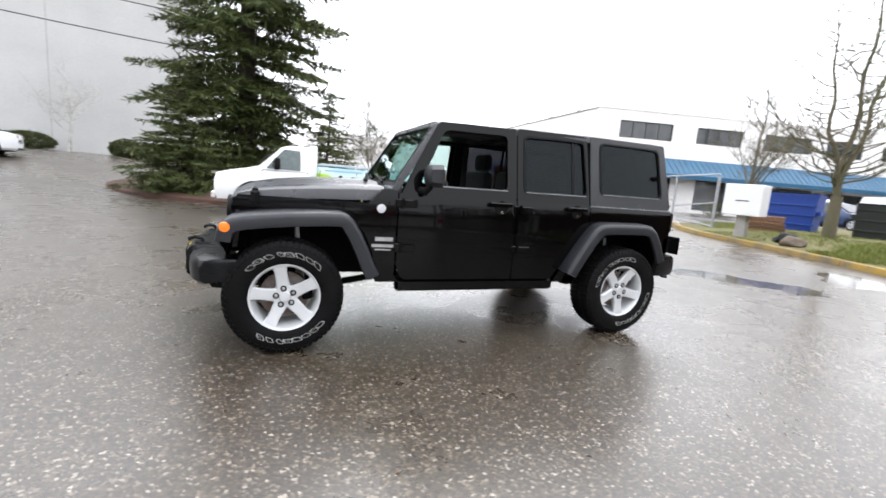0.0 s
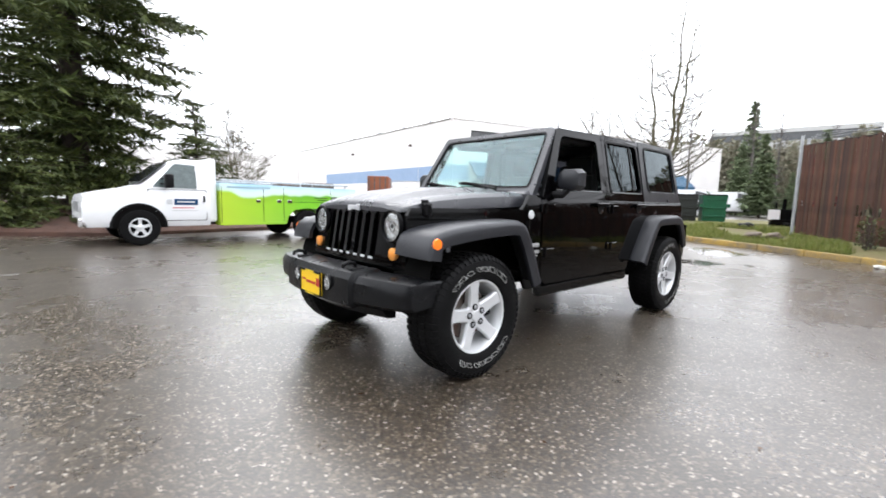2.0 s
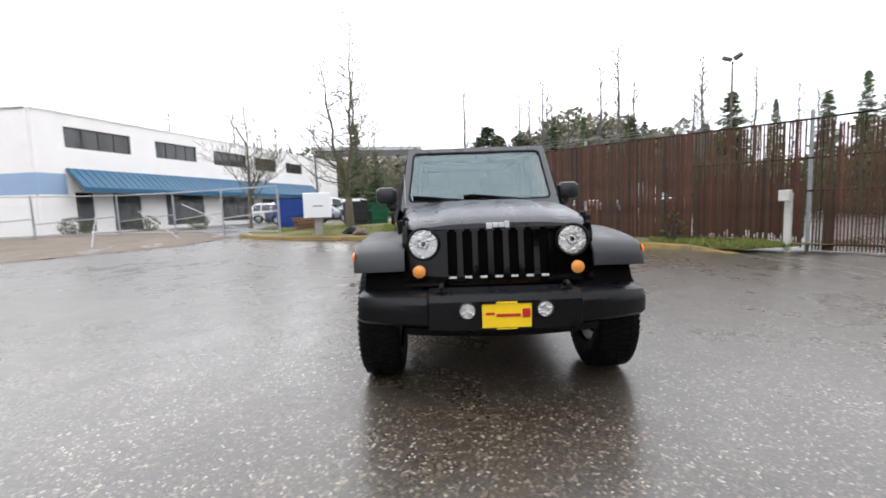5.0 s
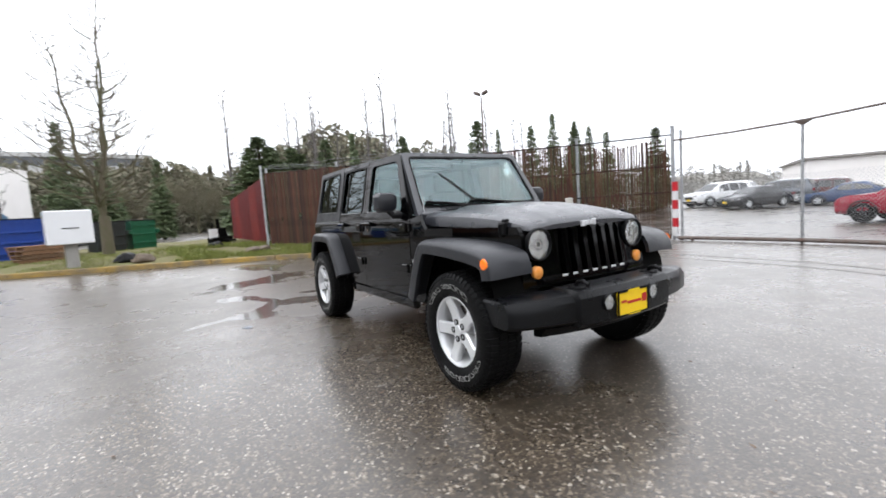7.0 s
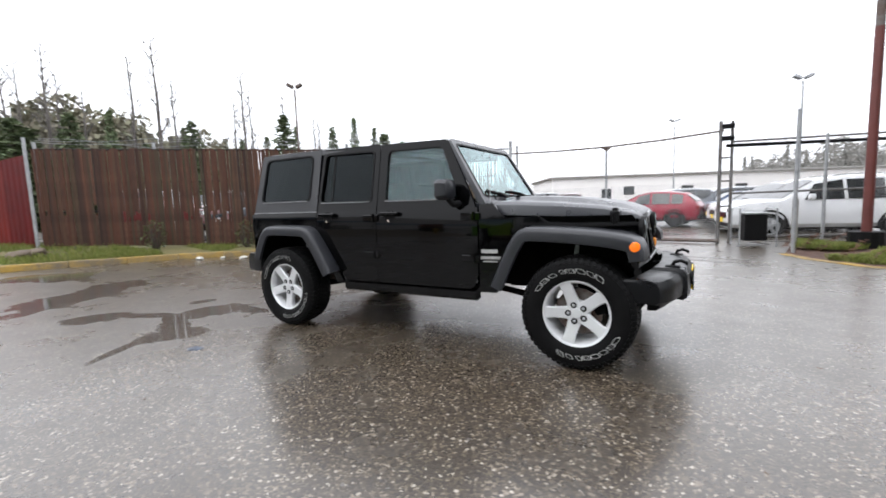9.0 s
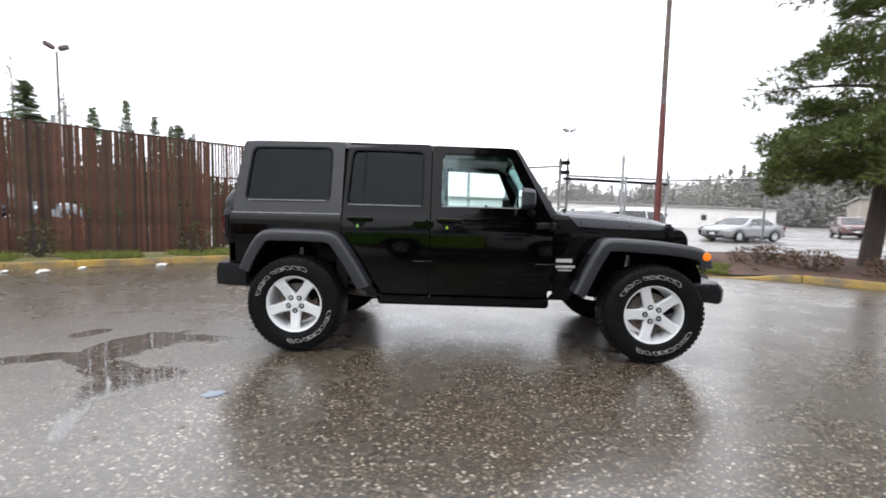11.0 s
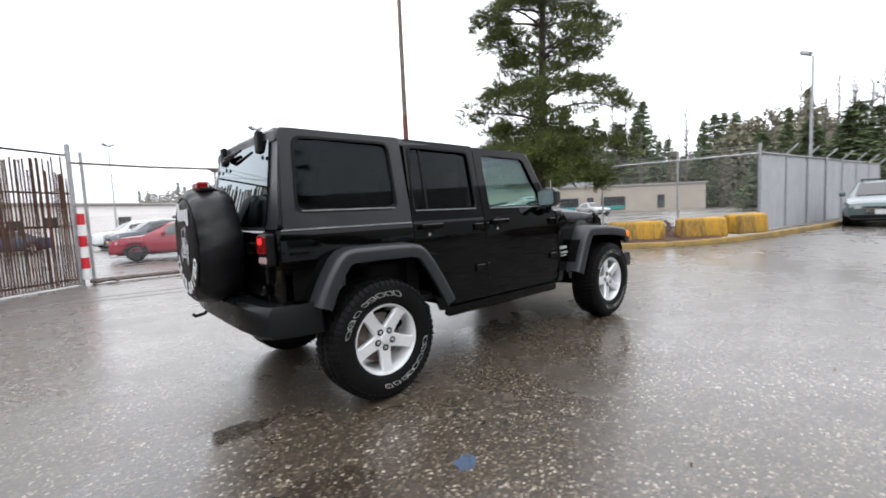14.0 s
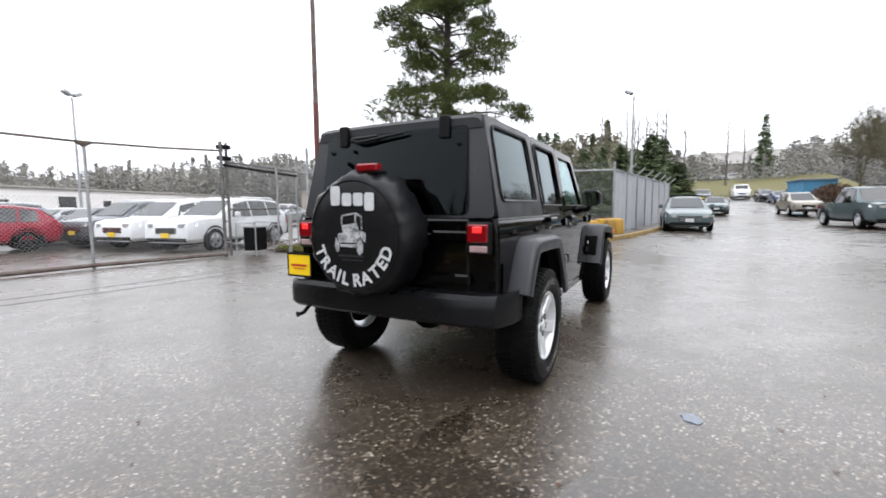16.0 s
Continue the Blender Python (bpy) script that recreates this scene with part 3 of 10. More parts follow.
    prism(bm, rpoly([(-0.083, -0.067), (0.083, -0.067), (0.083, 0.067), (-0.083, 0.067)], 0.03), lambda u, v: Vector((0.383, s * 0.868 + u, 1.318 + v)), (-0.003, 0, 0))
    part("mirror_glass", bm, M["mirror"], mirror)
    # badges, as plain bars
    for z0, z1, x0, x1 in ((0.80, 0.83, 0.705, 0.84), (0.752, 0.775, 0.69, 0.865), (0.728, 0.74, 0.72, 0.84)):
        bm = bmesh.new()
        prism(bm, [(x0, z0), (x1, z0), (x1, z1), (x0, z1)], lambda u, v: Vector((u, s * (fender_y(u, v) + 0.004), v)), (0, -s * 0.003, 0))
        part("side_badge", bm, M["white_letter"], OFFROADER, "silver side badge")
    # side marker
    bm = bmesh.new()
    lathe(bm, [(0.0, 0.0), (0.034, 0.0), (0.03, s * 0.01), (0.0, s * 0.015)], 18, Matrix.Translation((1.85, s * 0.918, 0.885)))
    part("side_marker", bm, M["amber_lit"], OFFROADER, "orange side marker lamp", smooth=True)
bm = bmesh.new()
lathe(bm, [(0.0, 0.0), (0.034, 0.0), (0.03, 0.006), (0.0, 0.008)], 20, Matrix.Translation((0.805, fender_y(0.805, 1.04) + 0.001, 1.045)))
part("round_badge", bm, M["silver_print"], OFFROADER, "small round silver badge")

# dark pillars behind the door joints
for s in (1, -1):
    for x, z1 in ((-0.353, 1.74), (-1.111, 1.77)):
        bm = bmesh.new()
        secs = [[(x - 0.05, s * (side_y(z) - 0.075), z), (x + 0.05, s * (side_y(z) - 0.075), z), (x + 0.05, s * (side_y(z) - 0.038), z), (x - 0.05, s * (side_y(z) - 0.038), z)] for z in (0.5, 1.15, z1)]
        loft(bm, secs, close=True)
        part("door_pillar", bm, M["trim"], OFFROADER)

M["lens_grey"] = surface("pale_pink_lens", (0.42, 0.3, 0.3), (0.3, 0.2, 0.2), rough=0.15, bump=0)
# hard top: sides with quarter glass, roof, back
hard_top = None
for s in (1, -1):
    bm = bmesh.new()
    ring(bm, rpoly([(-2.06, 1.172), (-1.113, 1.172), (-1.113, 1.79), (-1.995, 1.79)], 0.02), rpoly([(-1.95, 1.285), (-1.236, 1.285), (-1.232, 1.728), (-1.91, 1.728)], 0.055), on_side(s, 0.004), (0, -s * 0.04, 0))
    ob = part("top_side", bm, M["hardtop"], OFFROADER, "wet matte black hard top side", smooth=True)
    bm = bmesh.new()
    ring(bm, rpoly([(-1.968, 1.268), (-1.218, 1.268), (-1.214, 1.745), (-1.926, 1.745)], 0.065), rpoly([(-1.952, 1.284), (-1.235, 1.284), (-1.23, 1.73), (-1.912, 1.73)], 0.055), on_side(s, 0.012), (0, -s * 0.016, 0))
    part("quarter_seal", bm, M["trim"], ob)
    bm = bmesh.new()
    prism(bm, [(-1.93, 1.272), (-1.25, 1.272), (-1.25, 1.28), (-1.93, 1.28)], on_side(s, 0.015), (0, -s * 0.01, 0))
    part("quarter_strip", bm, M["wet_strip"], ob, "wet pale lower window edge")
    bm = bmesh.new()
    prism(bm, rpoly([(-1.96, 1.275), (-1.226, 1.275), (-1.222, 1.738), (-1.92, 1.738)], 0.05), on_side(s, -0.006), (0, -s * 0.005, 0))
    part("quarter_pane", bm, M["glass_dark"], ob, "dark tinted glass").visible_shadow = False
    bm = bmesh.new()
    prism(bm, [(-2.07, 1.160), (-1.118, 1.160), (-1.118, 1.17), (-2.07, 1.17)], on_side(s, 0.006), (0, -s * 0.01, 0))
    part("belt_strip", bm, M["wet_strip"], OFFROADER, "thin wet belt line")


def roof_line(x):
    return -0.042 * smoothstep(-1.6, 0.45, x) * 1.0


bm = bmesh.new()
secs = []
for x, dz, k in ((-2.02, -0.03, 0.985), (-2.0, -0.008, 0.995), (-1.9, 0, 1), (-1.1, 0, 1), (-0.36, 0, 1), (0.2, 0, 1), (0.33, -0.006, 1), (0.375, -0.03, 0.985)):
    zz = roof_line(x) + dz
    half = [(0.652, 1.74), (0.648, 1.77), (0.632, 1.792), (0.6, 1.802), (0.45, 1.806), (0.2, 1.81)]
    pts = [(x, y * k, z + zz) for y, z in half] + [(x, -y * k, z + zz) for y, z in reversed(half)]
    secs.append(pts)
loft(bm, secs, close=True)
roof = part("roof", bm, M["hardtop"], OFFROADER, "wet matte black hard roof", smooth=True)
for x in (-1.1, -0.36):
    bm = bmesh.new()
    zz = roof_line(x)
    loft(bm, [[(x - 0.006, 0.64, 1.787 + zz), (x - 0.006, 0.6, 1.804 + zz), (x - 0.006, 0.2, 1.812 + zz), (x - 0.006, -0.2, 1.812 + zz), (x - 0.006, -0.6, 1.804 + zz), (x - 0.006, -0.64, 1.787 + zz)],
              [(x + 0.006, 0.64, 1.787 + zz), (x + 0.006, 0.6, 1.804 + zz), (x + 0.006, 0.2, 1.812 + zz), (x + 0.006, -0.2, 1.812 + zz), (x + 0.006, -0.6, 1.804 + zz), (x + 0.006, -0.64, 1.787 + zz)]], caps=False)
    part("roof_seam", bm, M["trim"], roof)


def back(y, z):
    return Vector((-2.088 + 0.14 * max(0.0, z - 1.16), y, z))


bm = bmesh.new()
ring(bm, rpoly([(-0.755, 1.172), (0.755, 1.172), (0.645, 1.79), (-0.645, 1.79)], 0.04), rpoly([(-0.575, 1.2), (0.575, 1.2), (0.54, 1.735), (-0.54, 1.735)], 0.05), back, (0.05, 0, 0))
top_back = part("top_back", bm, M["hardtop"], OFFROADER, "wet matte black back of the hard top", smooth=True)
bm = bmesh.new()
prism(bm, rpoly([(-0.585, 1.19), (0.585, 1.19), (0.55, 1.742), (-0.55, 1.742)], 0.05), lambda y, z: back(y, z) + Vector((-0.012, 0, 0)), (0.008, 0, 0))
rear_glass = part("rear_glass", bm, M["glass_rear"], OFFROADER, "dark tinted lift-up rear glass")
rear_glass.visible_shadow = False
for y in (0.40, -0.40):
    bm = bmesh.new()
    box(bm, -2.05, -2.012, y - 0.035, y + 0.035, 1.66, 1.80, 0.008)
    part("glass_hinge", bm, M["trim"], rear_glass, "black rear glass hinge")
bm = bmesh.new()
tube(bm, [(-2.05, 0.32, 1.70), (-2.07, 0.25, 1.675), (-2.06, -0.12, 1.715)], 0.018, 0.008, n=6)
tube(bm, [(-2.05, 0.3, 1.70), (-2.05, 0.1, 1.71)], 0.02, 0.012, n=6)
part("rear_wiper", bm, M["trim"], rear_glass, "black rear wiper")
for y in (0.5, -0.5, 0.3):
    bm = bmesh.new()
    lathe(bm, [(0, 0), (0.014, 0), (0.01, 0.01), (0, 0.012)], 10, Matrix.Translation((-2.045, y, 1.62)) @ Matrix.Rotation(radians(90), 4, "Z"))
    part("glass_bolt", bm, M["trim"], rear_glass)
# tailgate and tub corners
bm = bmesh.new()
box(bm, -2.118, -2.07, -0.6, 0.6, 0.62, 1.165, 0.012)
tailgate = part("tailgate", bm, M["paint_black"], OFFROADER)
bm = bmesh.new()
box(bm, -2.13, -2.112, -0.56, 0.3, 0.70, 0.72, 0.004)
box(bm, -2.13, -2.112, -0.585, 0.585, 1.06, 1.075, 0.004)
part("tailgate_ribs", bm, M["paint_black"], tailgate)
for hz in (0.80, 1.06):
    bm = bmesh.new()
    box(bm, -2.15, -2.112, -0.62, -0.36, hz - 0.035, hz + 0.035, 0.012)
    part("tailgate_hinge", bm, M["paint_black"], tailgate, "heavy black tailgate hinge", smooth=True)
bm = bmesh.new()
box(bm, -2.15, -2.115, 0.44, 0.58, 0.93, 0.98, 0.012)
part("tailgate_handle", bm, M["trim"], tailgate)
for s in (1, -1):
    bm = bmesh.new()
    loft(bm, [[(-2.105, s * 0.605, z), (-2.105, s * 0.70, z), (-2.095, s * (side_y(z) - 0.02), z), (-2.075, s * side_y(z), z), (-2.03, s * side_y(z), z), (-2.03, s * 0.605, z)] for z in (0.6, 0.75, 0.95, 1.1, 1.165)], close=True)
    part("tub_corner", bm, M["paint_black"], OFFROADER, smooth=True)
    bm = bmesh.new()
    box(bm, -2.155, -2.1, min(s * 0.595, s * 0.752), max(s * 0.595, s * 0.752), 0.955, 1.15, 0.012)
    lamp = part("tail_lamp", bm, M["trim"], OFFROADER, "square red tail lamp, lit")
    bm = bmesh.new()
    box(bm, -2.168, -2.15, min(s * 0.61, s * 0.74), max(s * 0.61, s * 0.74), 1.03, 1.137, 0.008)
    part("tail_lens", bm, M["red_lens"], lamp)
    bm = bmesh.new()
    box(bm, -2.172, -2.16, min(s * 0.645, s * 0.705), max(s * 0.645, s * 0.705), 1.085, 1.125, 0.006)
    part("lit_bulb", bm, M["red_lit"], lamp)
    bm = bmesh.new()
    box(bm, -2.166, -2.15, min(s * 0.615, s * 0.735), max(s * 0.625, s * 0.725), 0.972, 1.012, 0.006)
    part("reverse_lens", bm, M["lens_grey"], lamp, "pale reversing lens")
# rear bumper
bm = bmesh.new()
secs = []
for y, xo in ((0.865, -1.9), (0.85, -2.05), (0.80, -2.19), (0.72, -2.235), (0.4, -2.26), (0.0, -2.262), (-0.4, -2.26), (-0.72, -2.235), (-0.80, -2.19), (-0.85, -2.05), (-0.865, -1.9)):
    xi = xo + 0.17 if abs(y) < 0.75 else max(xo + 0.03, -2.06) if abs(y) < 0.84 else xo + 0.02
    ysh = y
    secs.append([(xi, ysh * 0.97, 0.545), (xo + 0.02, ysh, 0.54), (xo, ysh, 0.56), (xo - 0.004, ysh, 0.63), (xo + 0.004, ysh, 0.70), (xo + 0.03, ysh, 0.728), (xi, ysh * 0.97, 0.728)])
loft(bm, secs, close=True)
part("rear_bumper", bm, M["bumper"], OFFROADER, "black plastic rear bumper", smooth=True)
bm = bmesh.new()
tube(bm, [(-2.15, 0.66, 0.54), (-2.22, 0.66, 0.49), (-2.28, 0.66, 0.48), (-2.30, 0.64, 0.50)], 0.014, n=8)
part("tow_hook", bm, M["trim"], OFFROADER)
bm = bmesh.new()
box(bm, -2.217, -2.211, 0.585, 0.80, 0.755, 0.905, 0.002)
rp = part("rear_plate", bm, M["yellow_plate"], OFFROADER, "yellow dealer plate")
part("plate_holder", boxes((-2.209, -2.19, 0.575, 0.81, 0.745, 0.915), (-2.195, -2.1, 0.66, 0.72, 0.76, 0.88)), M["trim"], rp, "black plate holder")
bm = boxes((-2.22, -2.216, 0.62, 0.77, 0.82, 0.835), (-2.22, -2.216, 0.64, 0.75, 0.80, 0.806))
part("plate_lettering", bm, M["red_print"], rp)
bm = boxes((-2.22, -2.19, 0.575, 0.81, 0.745, 0.757), (-2.22, -2.19, 0.575, 0.81, 0.903, 0.915), (-2.22, -2.19, 0.575, 0.587, 0.745, 0.915), (-2.22, -2.19, 0.798, 0.81, 0.745, 0.915))
part("plate_frame", bm, M["trim"], rp)

# spare wheel in its cover, third brake lamp
SPZ = 1.07
SP = Matrix.Translation((-2.15, 0.03, SPZ)) @ Matrix.Rotation(radians(90), 4, "Z")
bm = bmesh.new()
lathe(bm, [(0.30, 0.0), (0.36, 0.005), (0.382, 0.03), (0.388, 0.1), (0.384, 0.17), (0.37, 0.22), (0.35, 0.252), (0.33, 0.262), (0.2, 0.27), (0.0, 0.272)], 64, SP)
for v in bm.verts:
    a = math.atan2(v.co.z - SPZ, v.co.y - 0.03)
    r = math.hypot(v.co.z - SPZ, v.co.y - 0.03)
    if r > 0.3:
        w = 0.008 * math.sin(7 * a + 9 * v.co.x) + 0.008 * math.sin(17 * a - 30 * v.co.x) + 0.009 * max(0.0, math.sin(23 * a + 22 * v.co.x))
        v.co.y += w * math.cos(a)
        v.co.z += w * math.sin(a)
cover = part("spare_wheel_cover", bm, M["vinyl"], OFFROADER, "wrinkled black vinyl spare wheel cover with pale print", smooth=True, angle=60)
bm = bmesh.new()
lathe(bm, [(0.329, 0.2625), (0.335, 0.266), (0.33, 0.2685), (0.324, 0.2655)], 64, SP, closed=True)
part("cover_seam", bm, M["trim"], cover, smooth=True)
bm = bmesh.new()
box(bm, -2.18, -2.11, -0.1, 0.16, 0.95, 1.2, 0.02)
part("spare_carrier", bm, M["under"], OFFROADER)
bm = bmesh.new()
tube(bm, [(-2.13, 0.03, 1.2), (-2.18, 0.0, 1.43), (-2.26, -0.03, 1.46)], 0.02, n=8)
box(bm, -2.33, -2.25, -0.115, 0.055, 1.44, 1.465, 0.006)
stalk = part("brake_lamp_stalk", bm, M["trim"], OFFROADER)
bm = bmesh.new()
box(bm, -2.345, -2.28, -0.105, 0.055, 1.452, 1.502, 0.01)
part("high_brake_lamp", bm, M["red_lens"], stalk, "red high brake lamp")


def cover_pt(u, v):
    """A point on the cover's face: u to the viewer's right, v up."""
    return Vector((-2.4235, 0.03 - 0.96 * u, SPZ + 0.96 * v))


# print on the cover: the maker's word as plain blocks, a picture as plain shapes
bm = bmesh.new()
for u0, u1, v0, v1 in ((-0.16, -0.085, 0.188, 0.31), (-0.068, 0.008, 0.185, 0.265), (0.02, 0.096, 0.185, 0.265), (0.108, 0.18, 0.155, 0.265)):
    prism(bm, rpoly([(u0, v0), (u1, v0), (u1, v1), (u0, v1)], 0.02), cover_pt, (-0.003, 0, 0))
part("maker_mark", bm, M["silver_print"], cover, "pale printed maker mark")
bm = bmesh.new()
for poly in ([(-0.075, 0.05), (0.035, 0.066), (0.05, 0.026), (-0.07, 0.004)], [(-0.108, 0.0), (-0.078, 0.006), (0.05, 0.022), (0.058, -0.012), (0.03, -0.05), (-0.1, -0.052)],
             [(0.056, 0.024), (0.1, 0.006), (0.094, -0.05), (0.062, -0.016)], [(-0.082, 0.056), (-0.076, 0.11), (-0.066, 0.11), (-0.07, 0.056)], [(-0.076, 0.11), (0.03, 0.126), (0.03, 0.116), (-0.074, 0.1)],
             [(0.03, 0.126), (0.074, 0.104), (0.074, 0.094), (0.03, 0.114)], [(0.022, 0.068), (0.022, 0.116), (0.031, 0.116), (0.031, 0.068)], [(0.066, 0.03), (0.066, 0.1), (0.074, 0.098), (0.074, 0.03)],
             [(-0.122, -0.02), (-0.1, -0.058), (-0.098, -0.098), (-0.118, -0.108), (-0.132, -0.07)], [(0.034, -0.054), (0.06, -0.02), (0.078, -0.05), (0.076, -0.104), (0.05, -0.122), (0.034, -0.098)], [(-0.094, -0.06), (0.028, -0.058), (0.026, -0.078), (-0.09, -0.076)]):
    prism(bm, [(u * 1.08 + 0.005, v * 1.08 + 0.01) for u, v in poly], cover_pt, (-0.002, 0, 0))
part("printed_picture", bm, surface("grey_faded_print", (0.5, 0.51, 0.52), (0.06, 0.06, 0.065), rough=0.5, scale=30, fine=90, bump=0), cover, "pale printed picture of a vehicle as plain shapes")
bm = bmesh.new()
for u0, u1, v0, v1 in ((-0.11, 0.09, -0.135, -0.122), (-0.08, 0.085, -0.158, -0.15)):
    prism(bm, [(u0, v0), (u1, v0), (u1, v1), (u0, v1)], cover_pt, (-0.002, 0, 0))
part("faint_lettering", bm, M["flare"], cover)


def letters(text, size, m, material, parent, name, extrude=0.002):
    cu = bpy.data.curves.new(name, "FONT")
    cu.body, cu.size, cu.extrude, cu.align_x, cu.align_y = text, size, extrude, "CENTER", "CENTER"
    cu.offset = 0.0025
    tmp = new(name, cu)
    me = bpy.data.meshes.new_from_object(tmp)
    bpy.data.objects.remove(tmp)
    me.materials.append(material)
    ob = new(name, me)
    ob.matrix_world = m
    ob.parent = parent
    return ob


for ch, deg in zip("TRAIL RATED", (203, 219, 235, 247, 258, 0, 277, 292, 309, 324, 339)):
    if ch == " ":
        continue
    a = radians(deg)
    u, v = 0.285 * math.cos(a), 0.285 * math.sin(a)
    face = Matrix(((0, 0, -1, 0), (-1, 0, 0, 0), (0, 1, 0, 0), (0, 0, 0, 1)))
    letters(ch, 0.108, Matrix.Translation(cover_pt(u, v) + Vector((-0.0015, 0, 0))) @ face @ Matrix.Rotation(a + radians(90), 4, "Z"), M["silver_print"], cover, "printed_letter")

# bonnet
bm = bmesh.new()
secs = []
for x, w, zs, zt, zc in ((0.76, 0.665, 1.1, 1.205, 1.238), (0.8, 0.663, 1.1, 1.21, 1.244), (1.0, 0.648, 1.092, 1.202, 1.242), (1.3, 0.622, 1.083, 1.182, 1.224), (1.55, 0.598, 1.072, 1.155, 1.192), (1.7, 0.583, 1.064, 1.131, 1.161), (1.79, 0.568, 1.058, 1.104, 1.126), (1.83, 0.545, 1.055, 1.086, 1.104), (1.845, 0.53, 1.05, 1.064, 1.08)):
    half = [(w + 0.012, zs), (w + 0.01, zs + 0.3 * (zt - zs)), (w, zs + 0.72 * (zt - zs)), (w - 0.03, zt - 0.006), (w - 0.08, zt + 0.002), (0.40, zt + 0.006), (0.34, zc - 0.003), (0.3, zc), (0.12, zc + 0.003)]
    secs.append([(x, y, z) for y, z in half] + [(x, -y, z) for y, z in reversed(half)])
loft(bm, secs, close=False)
bmesh.ops.holes_fill(bm, edges=[e for e in bm.edges if e.is_boundary])
bonnet = part("bonnet", bm, M["paint_beaded_sheen"], OFFROADER, "wet beaded black bonnet, sky sheen put into its grey base", smooth=True, angle=30)
for s in (1, -1):
    bm = bmesh.new()
    box(bm, 1.655, 1.715, s * 0.622 - 0.022, s * 0.622 + 0.022, 1.03, 1.115, 0.008)
    box(bm, 1.665, 1.705, s * 0.6 - 0.02, s * 0.6 + 0.02, 1.11, 1.135, 0.006)
    tube(bm, [(1.68, s * 0.64, 1.02), (1.68, s * 0.648, 1.1)], 0.011, n=8)
    part("bonnet_latch", bm, M["trim"], bonnet, "black rubber bonnet latch", smooth=True)
bm = bmesh.new()
box(bm, 1.0, 1.03, -0.02, 0.02, 1.24, 1.26, 0.006)
part("bonnet_bump_stop", bm, M["trim"], bonnet)
for s in (1, -1):
    bm = bmesh.new()
    box(bm, 0.84, 0.87, s * 0.33 - 0.03, s * 0.33 + 0.03, 1.235, 1.252, 0.004)
    part("washer_jet", bm, M["trim"], bonnet)
# cowl
bm = bmesh.new()
box(bm, 0.58, 0.765, -0.69, 0.69, 1.08, 1.218, 0.02)
part("cowl", bm, M["paint_beaded_sheen"], OFFROADER)
bm = boxes(*[(0.705, 0.75, -0.5 + 0.05 * k, -0.47 + 0.05 * k, 1.218, 1.223) for k in range(20)])
part("cowl_grille", bm, M["trim"], OFFROADER)
bm = bmesh.new()
tube(bm, [(0.74, -0.665, 1.09), (0.74, -0.67, 1.5)], 0.0035, 0.002, n=6)
part("aerial", bm, M["silver_print"], OFFROADER, "thin short aerial")


# windscreen
def screen(y, z):
    return Vector((0.735 - 0.615 * (z - 1.165), y, z))


bm = bmesh.new()
ring(bm, rpoly([(-0.715, 1.165), (0.715, 1.165), (0.648, 1.755), (-0.648, 1.755)], 0.04), rpoly([(-0.642, 1.255), (0.642, 1.255), (0.595, 1.712), (-0.595, 1.712)], 0.05), screen, (-0.045, 0, -0.02))
screen_frame = part("windscreen_frame", bm, M["paint_beaded_sheen"], OFFROADER, smooth=True)
bm = bmesh.new()
ring(bm, rpoly([(-0.649, 1.248), (0.649, 1.248), (0.601, 1.718), (-0.601, 1.718)], 0.05), rpoly([(-0.635, 1.262), (0.635, 1.262), (0.588, 1.705), (-0.588, 1.705)], 0.05), lambda y, z: screen(y, z) + Vector((0.004, 0, 0)), (-0.012, 0, 0))
part("windscreen_seal", bm, M["trim"], screen_frame)
bm = bmesh.new()
prism(bm, rpoly([(-0.649, 1.248), (0.649, 1.248), (0.602, 1.719), (-0.602, 1.719)], 0.05), lambda y, z: screen(y, z) + Vector((-0.008, 0, 0)), (-0.005, 0, 0))
part("windscreen_glass", bm, M["glass_clear"], screen_frame, "green-tinted windscreen glass").visible_shadow = False
for y0, y1 in ((0.33, -0.1), (-0.18, -0.6)):
    bm = bmesh.new()
    a, b = screen(y0, 1.235), screen(y1, 1.292)
    off = Vector((0.03, 0, 0.012))
    tube(bm, [a + Vector((0.02, 0, 0)), a * 0.5 + b * 0.5 + off * 1.3, b + off * 0.7], 0.011, 0.009, n=6)
    c = screen(y1 + 0.25, 1.27) + Vector((0.014, 0, 0))
    tube(bm, [screen(y1 + 0.42, 1.256) + Vector((0.013, 0, 0)), c, screen(y1 - 0.05 if y1 > -0.5 else y1, 1.292) + Vector((0.012, 0, 0))], 0.0125, n=5)
    part("wiper", bm, M["trim"], screen_frame, "black windscreen wiper")
bm = bmesh.new()
box(bm, 0.33, 0.37, -0.11, 0.11, 1.6, 1.66, 0.012)
tube(bm, [(0.36, 0, 1.655), (0.4, 0, 1.69)], 0.015, n=8)
part("interior_mirror", bm, M["trim"], screen_frame)

# grille: an upright shell with seven slots
def grille_pt(y, z):
    return Vector((1.902 - 0.16 * max(0.0, z - 0.72) - 0.55 * max(0.0, z - 1.055) ** 1.2 - 0.05 * (abs(y) / 0.6) ** 2, y, z))


SL = [(-0.294 + 0.098 * k) for k in range(7)]
ys = [-0.618, -0.6, -0.575, -0.39, -0.372]
for c in SL:
    ys += [c - 0.031, c - 0.018, c + 0.018, c + 0.031]
ys += [0.372, 0.39, 0.575, 0.6, 0.618]
zs = [0.69, 0.735, 0.76, 0.79, 0.875, 0.96, 1.035, 1.05, 1.075, 1.098, 1.106]
bm = bmesh.new()
grid = {}


